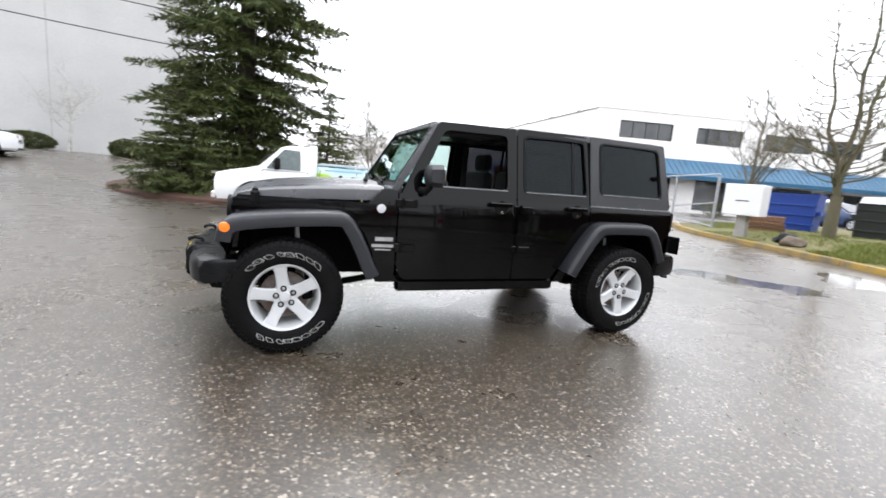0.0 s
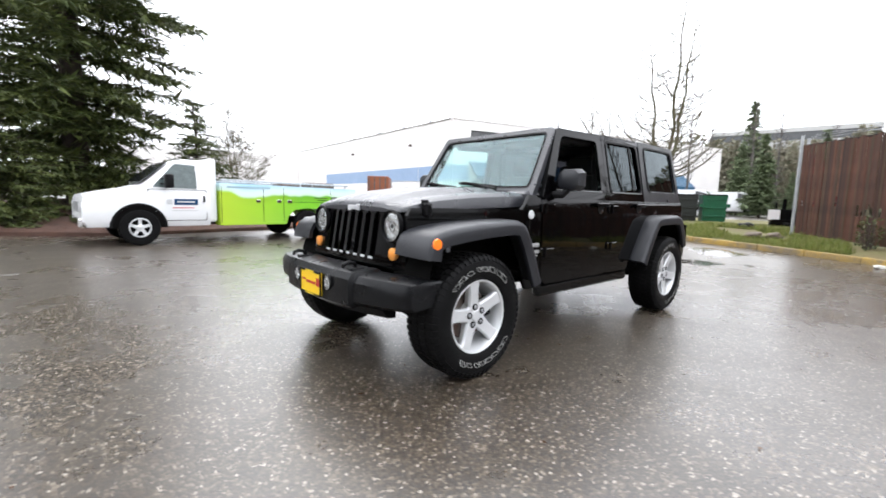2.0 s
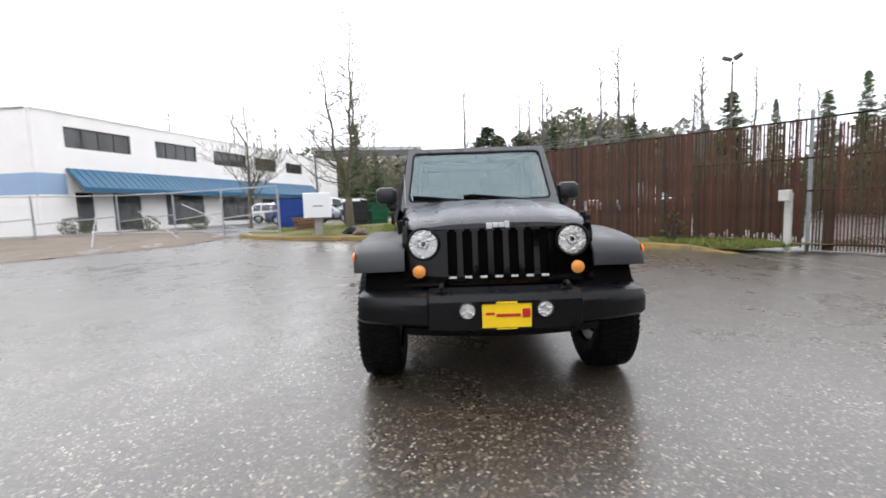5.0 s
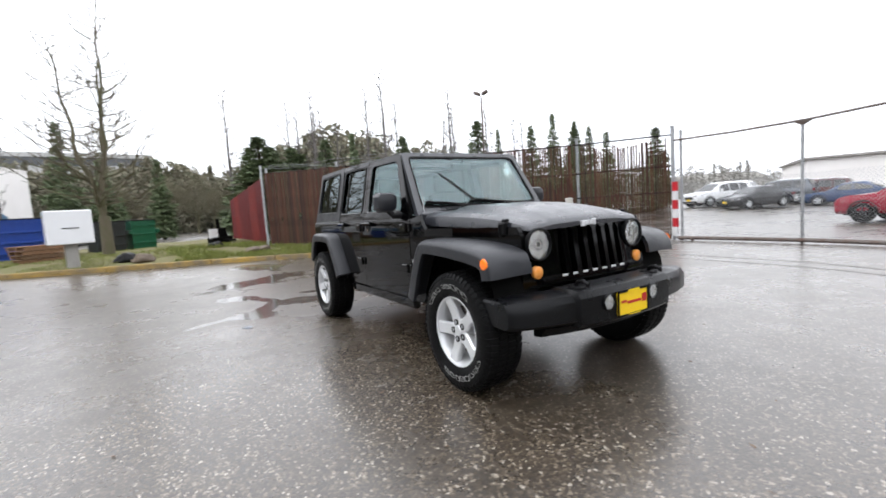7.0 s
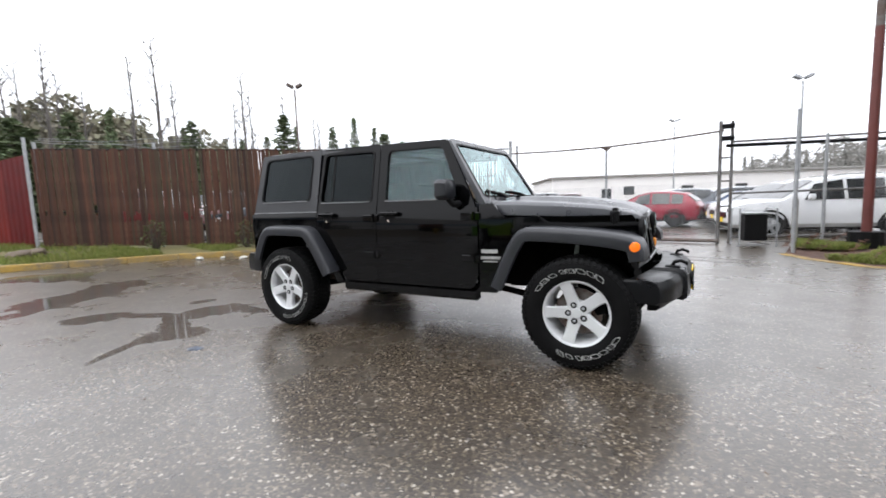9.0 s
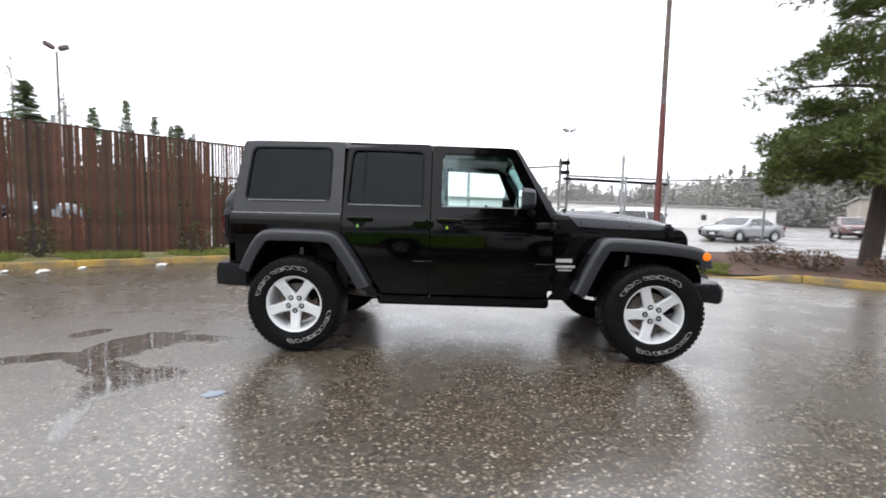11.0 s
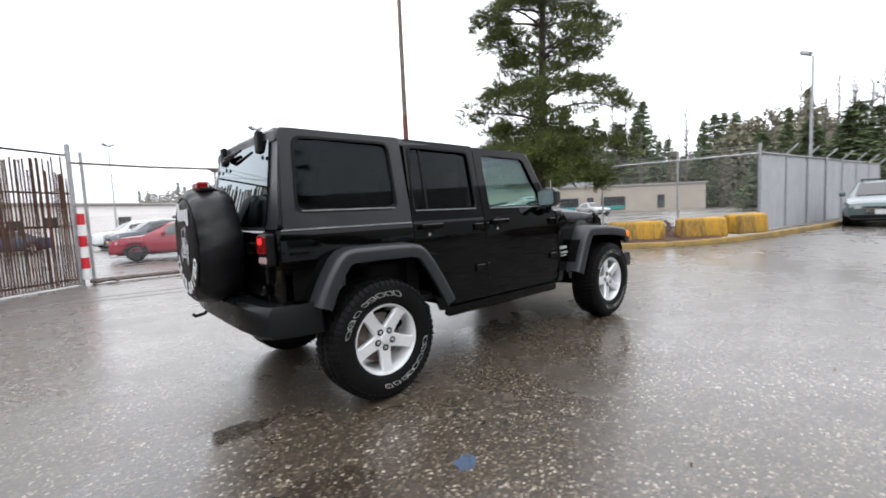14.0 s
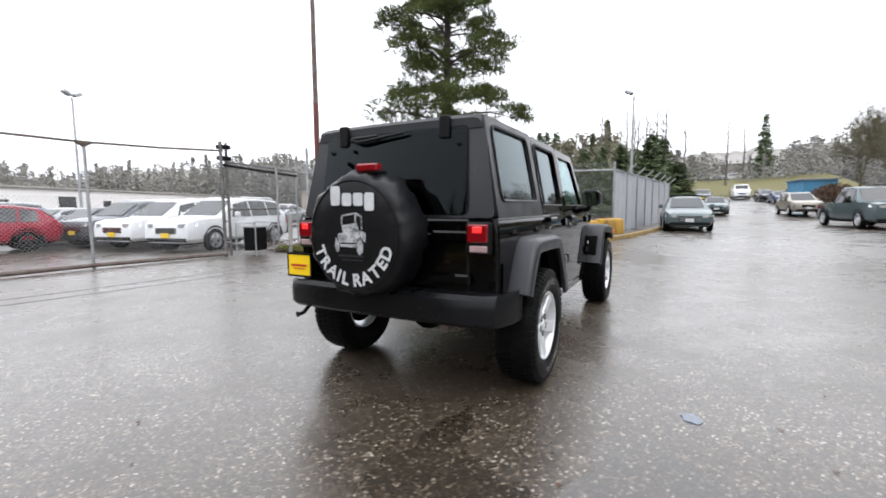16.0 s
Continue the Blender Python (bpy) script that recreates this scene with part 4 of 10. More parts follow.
def corner(y, z):
    k = max(0.0, z - 0.99) / 0.116
    lim = 0.618 - 0.13 * k ** 2.2
    return max(-lim, min(lim, y))


for i, y in enumerate(ys):
    for j, z in enumerate(zs):
        grid[i, j] = bm.verts.new(grille_pt(corner(y, z), z))
for i in range(len(ys) - 1):
    mid = (ys[i] + ys[i + 1]) / 2
    for j in range(len(zs) - 1):
        zm = (zs[j] + zs[j + 1]) / 2
        slot = any(abs(mid - c) < 0.031 for c in SL) and 0.76 < zm < 1.035
        rim = any(abs(mid - c) < 0.018 for c in SL) and 0.735 < zm < 1.05
        if slot or rim:
            continue
        if len({v for v in (grid[i, j], grid[i + 1, j], grid[i + 1, j + 1], grid[i, j + 1])}) == 4:
            bm.faces.new((grid[i, j], grid[i + 1, j], grid[i + 1, j + 1], grid[i, j + 1]))
bmesh.ops.remove_doubles(bm, verts=bm.verts, dist=0.0005)
r = bmesh.ops.extrude_face_region(bm, geom=list(bm.faces))
bmesh.ops.translate(bm, vec=(-0.05, 0, 0), verts=[v for v in r["geom"] if isinstance(v, bmesh.types.BMVert)])
grille = part("grille", bm, M["paint_black"], OFFROADER, "glossy black grille with seven upright slots", smooth=True, angle=40)
bm = bmesh.new()
box(bm, 1.74, 1.815, -0.58, 0.58, 0.68, 1.06)
part("radiator", bm, M["under"], OFFROADER)
for c in SL:
    bm = bmesh.new()
    box(bm, 1.893, 1.9, c - 0.023, c + 0.023, 0.738, 0.752, 0.002)
    part("slot_lip", bm, M["silver_print"], grille, "wet pale lower lip of the slot")
bm = bmesh.new()
for y0, y1, z0, z1 in ((0.046, 0.075, 1.05, 1.093), (0.008, 0.043, 1.054, 1.085), (-0.031, 0.004, 1.054, 1.085), (-0.072, -0.035, 1.046, 1.085)):
    box(bm, 1.84, 1.858, y0, y1, z0, z1, 0.003)
part("maker_badge", bm, M["silver_print"], grille, "small silver maker badge")
for s in (1, -1):
    L = Matrix.Translation((1.835, s * 0.478, 0.962)) @ Matrix.Rotation(radians(-90), 4, "Z")
    bm = bmesh.new()
    lathe(bm, [(0.106, 0.0), (0.107, 0.028), (0.1, 0.035), (0.093, 0.03), (0.09, 0.0)], 40, L, closed=True)
    hl = part("headlamp", bm, M["trim"], OFFROADER, "round clear headlamp", smooth=True)
    bm = bmesh.new()
    lathe(bm, [(0.0, -0.045), (0.05, -0.03), (0.085, 0.005), (0.09, 0.015)], 40, L)
    part("reflector", bm, M["reflector"], hl, smooth=True)
    bm = bmesh.new()
    tube(bm, [(1.80, s * 0.478, 0.962), (1.85, s * 0.478, 0.962)], 0.016, n=12)
    part("bulb_shield", bm, M["silver_print"], hl, smooth=True)
    for zz in (0.045, -0.045):
        bm = bmesh.new()
        box(bm, 1.812, 1.845, s * 0.478 - 0.004, s * 0.478 + 0.004, 0.962 + zz - 0.026, 0.962 + zz + 0.026, 0.002)
        part("reflector_fin", bm, M["trim"], hl)
    bm = bmesh.new()
    lathe(bm, [(0.034, 0.0), (0.036, 0.016), (0.031, 0.016), (0.029, 0.0)], 24, L, closed=True)
    part("bulb_ring", bm, M["trim"], hl, smooth=True)
    bm = bmesh.new()
    lathe(bm, [(0.092, 0.02), (0.08, 0.032), (0.05, 0.043), (0.0, 0.048), ], 40, L)
    part("lens", bm, M["lens_clear"], hl, smooth=True).visible_shadow = False
    bm = bmesh.new()
    lathe(bm, [(0.0, -0.03), (0.041, -0.03), (0.041, 0.006), (0.032, 0.012), (0.0, 0.015)], 24, Matrix.Translation((1.866, s * 0.51, 0.785)) @ Matrix.Rotation(radians(-90), 4, "Z"))
    part("turn_signal", bm, M["amber_clear"], OFFROADER, "round clear amber turn signal", smooth=True)
# front bumper
bm = bmesh.new()
secs = []
for y, xo, zt, zb in ((0.895, 1.93, 0.655, 0.515), (0.885, 2.0, 0.665, 0.505), (0.85, 2.035, 0.67, 0.50), (0.70, 2.085, 0.672, 0.495), (0.46, 2.125, 0.672, 0.485), (0.445, 2.15, 0.69, 0.46), (0.25, 2.168, 0.692, 0.455), (0.0, 2.172, 0.692, 0.455)):
    secs.append([(xo - 0.22, y, zb + 0.02), (xo - 0.03, y, zb), (xo - 0.004, y, zb + 0.02), (xo, y, zb + 0.08), (xo - 0.004, y, zt - 0.05), (xo - 0.03, y, zt - 0.012), (xo - 0.07, y, zt), (xo - 0.22, y, zt)])
secs = secs + [[(x, -y, z) for x, y, z in sec] for sec in reversed(secs[:-1])]
loft(bm, secs, close=True)
bumper = part("front_bumper", bm, M["bumper"], OFFROADER, "wet grained black front bumper", smooth=True, angle=28)
for s in (1, -1):
    F = Matrix.Translation((2.14, s * 0.225, 0.592)) @ Matrix.Rotation(radians(-90), 4, "Z")
    bm = bmesh.new()
    lathe(bm, [(0.05, 0.0), (0.052, 0.034), (0.046, 0.04), (0.042, 0.03)], 28, F, closed=True)
    fog = part("fog_lamp", bm, M["trim"], OFFROADER, "round clear fog lamp", smooth=True)
    bm = bmesh.new()
    lathe(bm, [(0.0, 0.02), (0.03, 0.024), (0.044, 0.034)], 28, F)
    part("reflector", bm, M["reflector"], fog, smooth=True)
    bm = bmesh.new()
    lathe(bm, [(0.045, 0.036), (0.03, 0.042), (0.0, 0.045)], 28, F)
    part("lens", bm, M["lens_clear"], fog, smooth=True).visible_shadow = False
    bm = bmesh.new()
    tube(bm, [(2.04, s * 0.37, 0.685), (2.06, s * 0.37, 0.725), (2.10, s * 0.37, 0.735), (2.14, s * 0.37, 0.72), (2.135, s * 0.37, 0.705)], 0.013, n=8)
    box(bm, 2.0, 2.1, s * 0.37 - 0.035, s * 0.37 + 0.035, 0.685, 0.7, 0.005)
    part("tow_hook", bm, M["trim"], bumper, "black tow hook", smooth=True)
bm = bmesh.new()
box(bm, 2.168, 2.182, -0.148, 0.148, 0.488, 0.642, 0.003)
pl = part("front_plate", bm, M["yellow_plate"], OFFROADER, "yellow dealer plate with red lettering bars")
bm = bmesh.new()
for y0, y1, z0, z1 in ((0.09, 0.135, 0.548, 0.6), (-0.06, 0.08, 0.555, 0.572), (-0.12, -0.07, 0.568, 0.582)):
    box(bm, 2.181, 2.185, y0, y1, z0, z1)
part("plate_lettering", bm, M["red_print"], pl)
bm = boxes((2.178, 2.187, -0.153, 0.153, 0.632, 0.648), (2.178, 2.187, -0.153, 0.153, 0.482, 0.492), (2.178, 2.187, -0.153, -0.143, 0.482, 0.648), (2.178, 2.187, 0.143, 0.153, 0.482, 0.648))
part("plate_frame", bm, M["trim"], pl)
for z0, z1 in ((0.633, 0.645), (0.484, 0.49)):
    part("frame_bar", boxes((2.186, 2.189, -0.06, 0.06, z0, z1)), M["yellow_plate"], pl)
# chin under the bumper
bm = bmesh.new()
secs = [[(2.1 - 0.1 * (y / 0.6) ** 2, y, 0.46), (2.06 - 0.1 * (y / 0.6) ** 2, y, 0.405), (1.9, y, 0.40), (1.9, y, 0.47)] for y in np.linspace(-0.6, 0.6, 9)]
loft(bm, [[tuple(float(c) for c in p) for p in s_] for s_ in secs], close=True)
part("chin_guard", bm, M["trim"], OFFROADER, smooth=True)

# frame, axles and what shows beneath
bm = boxes((-2.1, 1.95, 0.36, 0.46, 0.5, 0.62), (-2.1, 1.95, -0.46, -0.36, 0.5, 0.62), (-0.8, 0.65, -0.74, 0.74, 0.49, 0.53), (-2.05, 1.8, -0.5, 0.5, 0.6, 0.66), (-0.3, 0.5, -0.2, 0.2, 0.38, 0.55), (-1.25, -0.75, -0.33, 0.2, 0.36, 0.56))
part("chassis", bm, M["under"], OFFROADER)
for x in (1.474, -1.474):
    bm = bmesh.new()
    tube(bm, [(x, -0.74, 0.4), (x, 0.74, 0.4)], 0.045, n=12)
    d = 0.25 if x > 0 else 0.05
    bmesh.ops.create_uvsphere(bm, u_segments=14, v_segments=8, radius=0.14, matrix=Matrix.Translation((x, d, 0.4)))
    part("axle", bm, M["under"], OFFROADER, smooth=True)
    for s in (1, -1):
        bm = bmesh.new()
        tube(bm, [(x - 0.12, s * 0.5, 0.36), (x - 0.08, s * 0.48, 0.85)], 0.035, n=10)
        part("shock_absorber", bm, M["steel"], OFFROADER, smooth=True)
bm = bmesh.new()
tube(bm, [(-0.8, -0.5, 0.44), (-1.7, -0.5, 0.5), (-2.15, -0.45, 0.5)], 0.035, n=10)
part("exhaust", bm, M["rusty"], OFFROADER, smooth=True)
for s in (1, -1):
    bm = bmesh.new()
    tube(bm, [(-0.95, s * 0.46, 0.44), (-1.45, s * 0.5, 0.36)], 0.028, n=8)
    part("control_arm", bm, M["under"], OFFROADER)
    bm = bmesh.new()
    tube(bm, [(0.75, s * 0.46, 0.46), (1.4, s * 0.5, 0.36)], 0.028, n=8)
    part("control_arm", bm, M["under"], OFFROADER)


# wheels
def wheel_parts(parent_m):
    """Outer face looks along +y; centre at the origin."""
    bm = bmesh.new()
    lathe(bm, [(0.0, -0.06), (0.16, -0.06), (0.165, -0.045), (0.165, 0.0), (0.0, 0.0)], 32)
    w = part("wheel", bm, M["under"], OFFROADER, "silver five-spoke alloy wheel with white-lettered off-road tyre", smooth=True)
    prof = [(0.226, -0.1), (0.232, -0.118), (0.262, -0.13), (0.31, -0.138), (0.355, -0.134), (0.385, -0.12), (0.396, -0.1), (0.398, -0.03), (0.398, 0.03), (0.396, 0.1), (0.385, 0.12), (0.355, 0.134), (0.31, 0.138), (0.262, 0.13), (0.238, 0.118), (0.228, 0.1)]
    bm = bmesh.new()
    lathe(bm, prof, 72, closed=True)
    tyre = part("tyre", bm, M["rubber"], w, "worn-in black off-road tyre", smooth=True)
    bm = bmesh.new()
    nb = 58
    for row, (y0, y1, off, sk) in enumerate(((-0.118, -0.07, 0.0, 0.01), (-0.062, -0.008, 0.5, -0.012), (0.008, 0.062, 0.0, 0.012), (0.07, 0.118, 0.5, -0.01))):
        for k in range(nb):
            a0 = 2 * math.pi * (k + off * 0.9) / nb
            wd = 2 * math.pi / nb * 0.68
            vs = []
            for yy, sh in ((y0, 0.0), (y1, sk)):
                edge = 0.006 if abs(yy) > 0.1 else 0.0
                for aa in (a0 + sh, a0 + wd + sh):
                    for rr in (0.392 - edge, 0.4045 - edge * 1.3):
                        vs.append(bm.verts.new((rr * math.cos(aa), yy, rr * math.sin(aa))))
            v = vs
            for f in ((1, 3, 7, 5), (0, 1, 5, 4), (2, 3, 7, 6), (0, 2, 3, 1), (4, 6, 7, 5)):
                bm.faces.new([v[i] for i in f])
        if abs(y0) > 0.1 or abs(y1) > 0.1:
            sgn = 1 if y1 > 0.1 else -1
            for k in range(nb):
                a0 = 2 * math.pi * (k + off * 0.9) / nb
                wd = 2 * math.pi / nb * 0.55
                q = [bm.verts.new((r * math.cos(a), sgn * y, r * math.sin(a))) for r, y in ((0.397, 0.115), (0.366, 0.1375)) for a in (a0, a0 + wd)]
                q2 = [bm.verts.new((v.co.x * 0.98, v.co.y - sgn * 0.012, v.co.z * 0.98)) for v in q]
                bm.faces.new((q[0], q[1], q[3], q[2]))
                bm.faces.new((q[0], q[1], q2[1], q2[0]))
                bm.faces.new((q[2], q[3], q2[3], q2[2]))
                bm.faces.new((q[0], q[2], q2[2], q2[0]))
                bm.faces.new((q[1], q[3], q2[3], q2[1]))
    part("tread", bm, M["rubber"], w)["kind"] = "stuff"
    # raised lettering as plain outlined shapes
    bm = bmesh.new()

    def mark(a0, a1, r0, r1, lean):
        pts = []
        for rr, aa in ((r0, a0), (r0, a1), (r1, a1), (r1, a0)):
            aa = aa + (lean if rr == r1 else 0)
            pts.append((rr, aa))
        cr, ca = sum(p[0] for p in pts) / 4, sum(p[1] for p in pts) / 4

        def put(rr, aa):
            yy = 0.1395 - 0.35 * max(0.0, 0.30 - rr) - 0.12 * max(0.0, rr - 0.32)
            return Vector((rr * math.cos(aa), yy, rr * math.sin(aa)))
        rnd_pts = [tuple(p) for p in rpoly([(p[0], p[1] * 0.31) for p in pts], 0.016, 4)]
        o = [bm.verts.new(put(p[0], p[1] / 0.31)) for p in rnd_pts]
        i = [bm.verts.new(put(cr + (p[0] - cr) * 0.8, ca + (p[1] / 0.31 - ca) * 0.8)) for p in rnd_pts]
        for k in range(len(o)):
            j = (k + 1) % len(o)
            bm.faces.new((o[k], o[j], i[j], i[k]))
    for k, wd in enumerate((9.5, 8.5, 9, 9.5, 5.5, 8.0, 9.5, 8.5)):
        a = radians(150 - 12.6 * k)
        wd *= 1.22
        mark(a, a - radians(wd), 0.293, 0.327 - 0.003 * (k % 2), radians(-4.5))
        if k in (3, 4, 6):
            mark(a - radians(2.5), a - radians(wd - 2.5), 0.302, 0.315, radians(-2.0))
    for k, wd in enumerate((9.5, 7.5, 8.5, 9, 9, 6.0, 7.5, 8.5)):
        a = radians(226 + 11.6 * k)
        wd *= 1.2
        mark(a, a + radians(wd), 0.293, 0.323 + 0.003 * (k % 2), radians(-4.5))
        if k in (1, 4, 7):
            mark(a + radians(2.5), a + radians(wd - 2.5), 0.302, 0.315, radians(-2.0))
    part("tyre_lettering", bm, M["white_letter"], w, "white raised lettering as plain shapes")["kind"] = "stuff"
    # rim
    bm = bmesh.new()
    lathe(bm, [(0.238, 0.098), (0.242, 0.112), (0.236, 0.12), (0.226, 0.116), (0.216, 0.1), (0.207, 0.04), (0.203, -0.1), (0.212, -0.1), (0.226, 0.06)], 60, closed=True)
    rim = part("rim", bm, M["alloy"], w, "silver alloy rim", smooth=True, angle=30)
    for k in range(5):
        a = radians(90 + 72 * k)
        R = Matrix.Rotation(a - radians(90), 4, "Y").inverted()
        bm = bmesh.new()
        secs = []
        for rr, hw, y1, y0 in ((0.03, 0.044, 0.085, 0.03), (0.075, 0.047, 0.09, 0.03), (0.12, 0.043, 0.094, 0.04), (0.17, 0.041, 0.103, 0.05), (0.2, 0.045, 0.108, 0.06), (0.222, 0.054, 0.110, 0.07)):
            secs.append([R @ Vector((u, y, rr)) for u, y in ((-hw, y1 - 0.012), (-hw * 0.8, y1), (hw * 0.8, y1), (hw, y1 - 0.012), (hw * 0.8, y0), (-hw * 0.8, y0))])
        loft(bm, secs, close=True)
        part("spoke", bm, M["alloy"], w, smooth=True, angle=30)
    bm = bmesh.new()
    lathe(bm, [(0.0, 0.02), (0.085, 0.02), (0.088, 0.075), (0.078, 0.088), (0.04, 0.09), (0.034, 0.098), (0.0, 0.1)], 32)
    part("hub", bm, M["alloy"], w, smooth=True, angle=30)
    for k in range(5):
        a = radians(90 + 72 * k)
        spot = Matrix.Translation((0.06 * math.cos(a), 0, 0.06 * math.sin(a)))
        # black ring on the alloy draws the shade inside the nut's hollow
        bm = bmesh.new()
        lathe(bm, [(0.011, 0.086), (0.0225, 0.086), (0.0215, 0.0945), (0.012, 0.0935)], 16, spot, closed=True)
        part("nut_well", bm, M["trim"], w)
        bm = bmesh.new()
        lathe(bm, [(0.0, 0.08), (0.0118, 0.08), (0.0118, 0.0955), (0.008, 0.0985), (0.0, 0.099)], 12, spot)
        part("lug_nut", bm, M["steel"], w, smooth=True)
    bm = bmesh.new()
    lathe(bm, [(0.06, 0.0), (0.165, 0.0), (0.165, 0.015), (0.06, 0.015)], 40, closed=True)
    part("brake_disc", bm, M["rusty"], w, smooth=True)
    bm = bmesh.new()
    box(bm, -0.19, -0.11, -0.02, 0.05, -0.06, 0.07, 0.012)
    part("brake_caliper", bm, M["under"], w)
    return w


def mount(w, x, s, turn=0.0, spin=0.0):
    w.matrix_basis = Matrix.Translation((x, s * 0.79, 0.405)) @ Matrix.Rotation(radians(turn) + (0 if s > 0 else math.pi), 4, "Z") @ Matrix.Rotation(radians(spin), 4, "Y")


w0 = wheel_parts(None)
mount(w0, 1.474, 1, 0, 10)
for x, s, spin in ((-1.474, 1, 40), (1.474, -1, 20), (-1.474, -1, 36)):
    w = copy_thing(w0, Matrix())
    w.parent = OFFROADER
    mount(w, x, s, 0, spin)

# inside: dash, wheel, seats, roll bar
bm = bmesh.new()
box(bm, 0.35, 0.66, -0.66, 0.66, 1.0, 1.2, 0.03, 2)
part("dashboard", bm, M["dash"], OFFROADER)
bm = bmesh.new()
lathe(bm, [(0.19, -0.012), (0.203, 0.0), (0.19, 0.012), (0.177, 0.0)], 36, Matrix.Translation((0.25, 0.36, 1.12)) @ Matrix.Rotation(radians(62), 4, Vector((0, 1, 0))) @ Matrix.Rotation(radians(90), 4, "X"), closed=True)
tube(bm, [(0.25, 0.36, 1.12), (0.4, 0.36, 1.05)], 0.04, n=8)
tube(bm, [(0.25, 0.18, 1.12), (0.25, 0.54, 1.12)], 0.016, n=6)
part("steering_wheel", bm, M["dash"], OFFROADER, smooth=True)
for x, y, n in ((-0.25, 0.36, 1), (-0.25, -0.36, 1), (-1.15, 0.34, 0), (-1.15, -0.34, 0)):
    bm = bmesh.new()
    box(bm, x - 0.25, x + 0.28, y - 0.25, y + 0.25, 0.72, 0.88, 0.05, 2)
    g0 = len(bm.verts)
    box(bm, x - 0.32, x - 0.19, y - 0.24, y + 0.24, 0.86, 1.42, 0.05, 2)
    box(bm, x - 0.34, x - 0.24, y - 0.14, y + 0.14, 1.43, 1.6, 0.04, 2)
    part("seat", bm, M["cloth"], OFFROADER, "black cloth seat", smooth=True)
bm = bmesh.new()
for s in (1, -1):
    tube(bm, [(-0.42, s * 0.6, 0.9), (-0.42, s * 0.58, 1.66), (-0.42, s * 0.5, 1.72)], 0.035, n=8)
    tube(bm, [(0.3, s * 0.55, 1.68), (-0.42, s * 0.55, 1.71), (-1.7, s * 0.55, 1.71), (-1.95, s * 0.6, 1.2)], 0.035, n=8)
tube(bm, [(-0.42, -0.55, 1.72), (-0.42, 0.55, 1.72)], 0.035, n=8)
part("roll_bar", bm, M["cloth"], OFFROADER, smooth=True)
bm = bmesh.new()
box(bm, -2.0, 0.7, -0.72, 0.72, 0.56, 0.6)
part("cabin_floor", bm, M["cloth"], OFFROADER)

# ---- other vehicles ----
PAINTS = {}


def paint(name, color, rough=0.12, metal=0.0):
    if name not in PAINTS:
        PAINTS[name] = surface("paint_" + name, color, tuple(c * 0.93 for c in color), rough=rough, rough2=rough * 1.6, metal=metal, scale=2, fine=90, bump=0.03)
    return PAINTS[name]


def road_wheel(parent, x, y, r, s, rim_mat, q=0.64):
    """A plain road wheel: tyre, rim with spokes; outer face towards s."""
    Mx = Matrix.Translation((x, y, r)) @ Matrix.Rotation(0 if s > 0 else math.pi, 4, "Z")
    bm = bmesh.new()
    lathe(bm, [(r * q, -0.09), (r * 0.8, -0.105), (r * 0.95, -0.095), (r, -0.07), (r, 0.07), (r * 0.95, 0.095), (r * 0.8, 0.105), (r * q, 0.09)], 28, Mx, closed=True)
    w = part("wheel", bm, M["rubber"], parent, smooth=True)
    # black disc as wide as the rim, standing in for shade behind the spokes
    bm = bmesh.new()
    lathe(bm, [(0.0, -0.02), (r * q, -0.02), (r * q, 0.005), (0.0, 0.005)], 24, Mx)
    part("brake_disc", bm, M["under"], w)
    bm = bmesh.new()
    lathe(bm, [(r * (q + 0.01), 0.092), (r * (q - 0.04), 0.098), (r * (q - 0.08), 0.06), (r * (q - 0.07), 0.01), (r * (q - 0.02), 0.05)], 28, Mx, closed=True)
    lathe(bm, [(r * 0.22, 0.01), (r * 0.2, 0.075), (r * 0.1, 0.09), (0.0, 0.092)], 20, Mx)
    for k in range(5):
        R = Mx @ Matrix.Rotation(radians(72 * k), 4, "Y")
        loft(bm, [[R @ Vector((u, v, q_)) for u, v in ((-0.035, 0.075), (0.035, 0.075), (0.03, 0.03), (-0.03, 0.03))] for q_ in (0.02, r * (q - 0.05))], close=True)
    part("rim", bm, rim_mat, w, smooth=True)
    return w


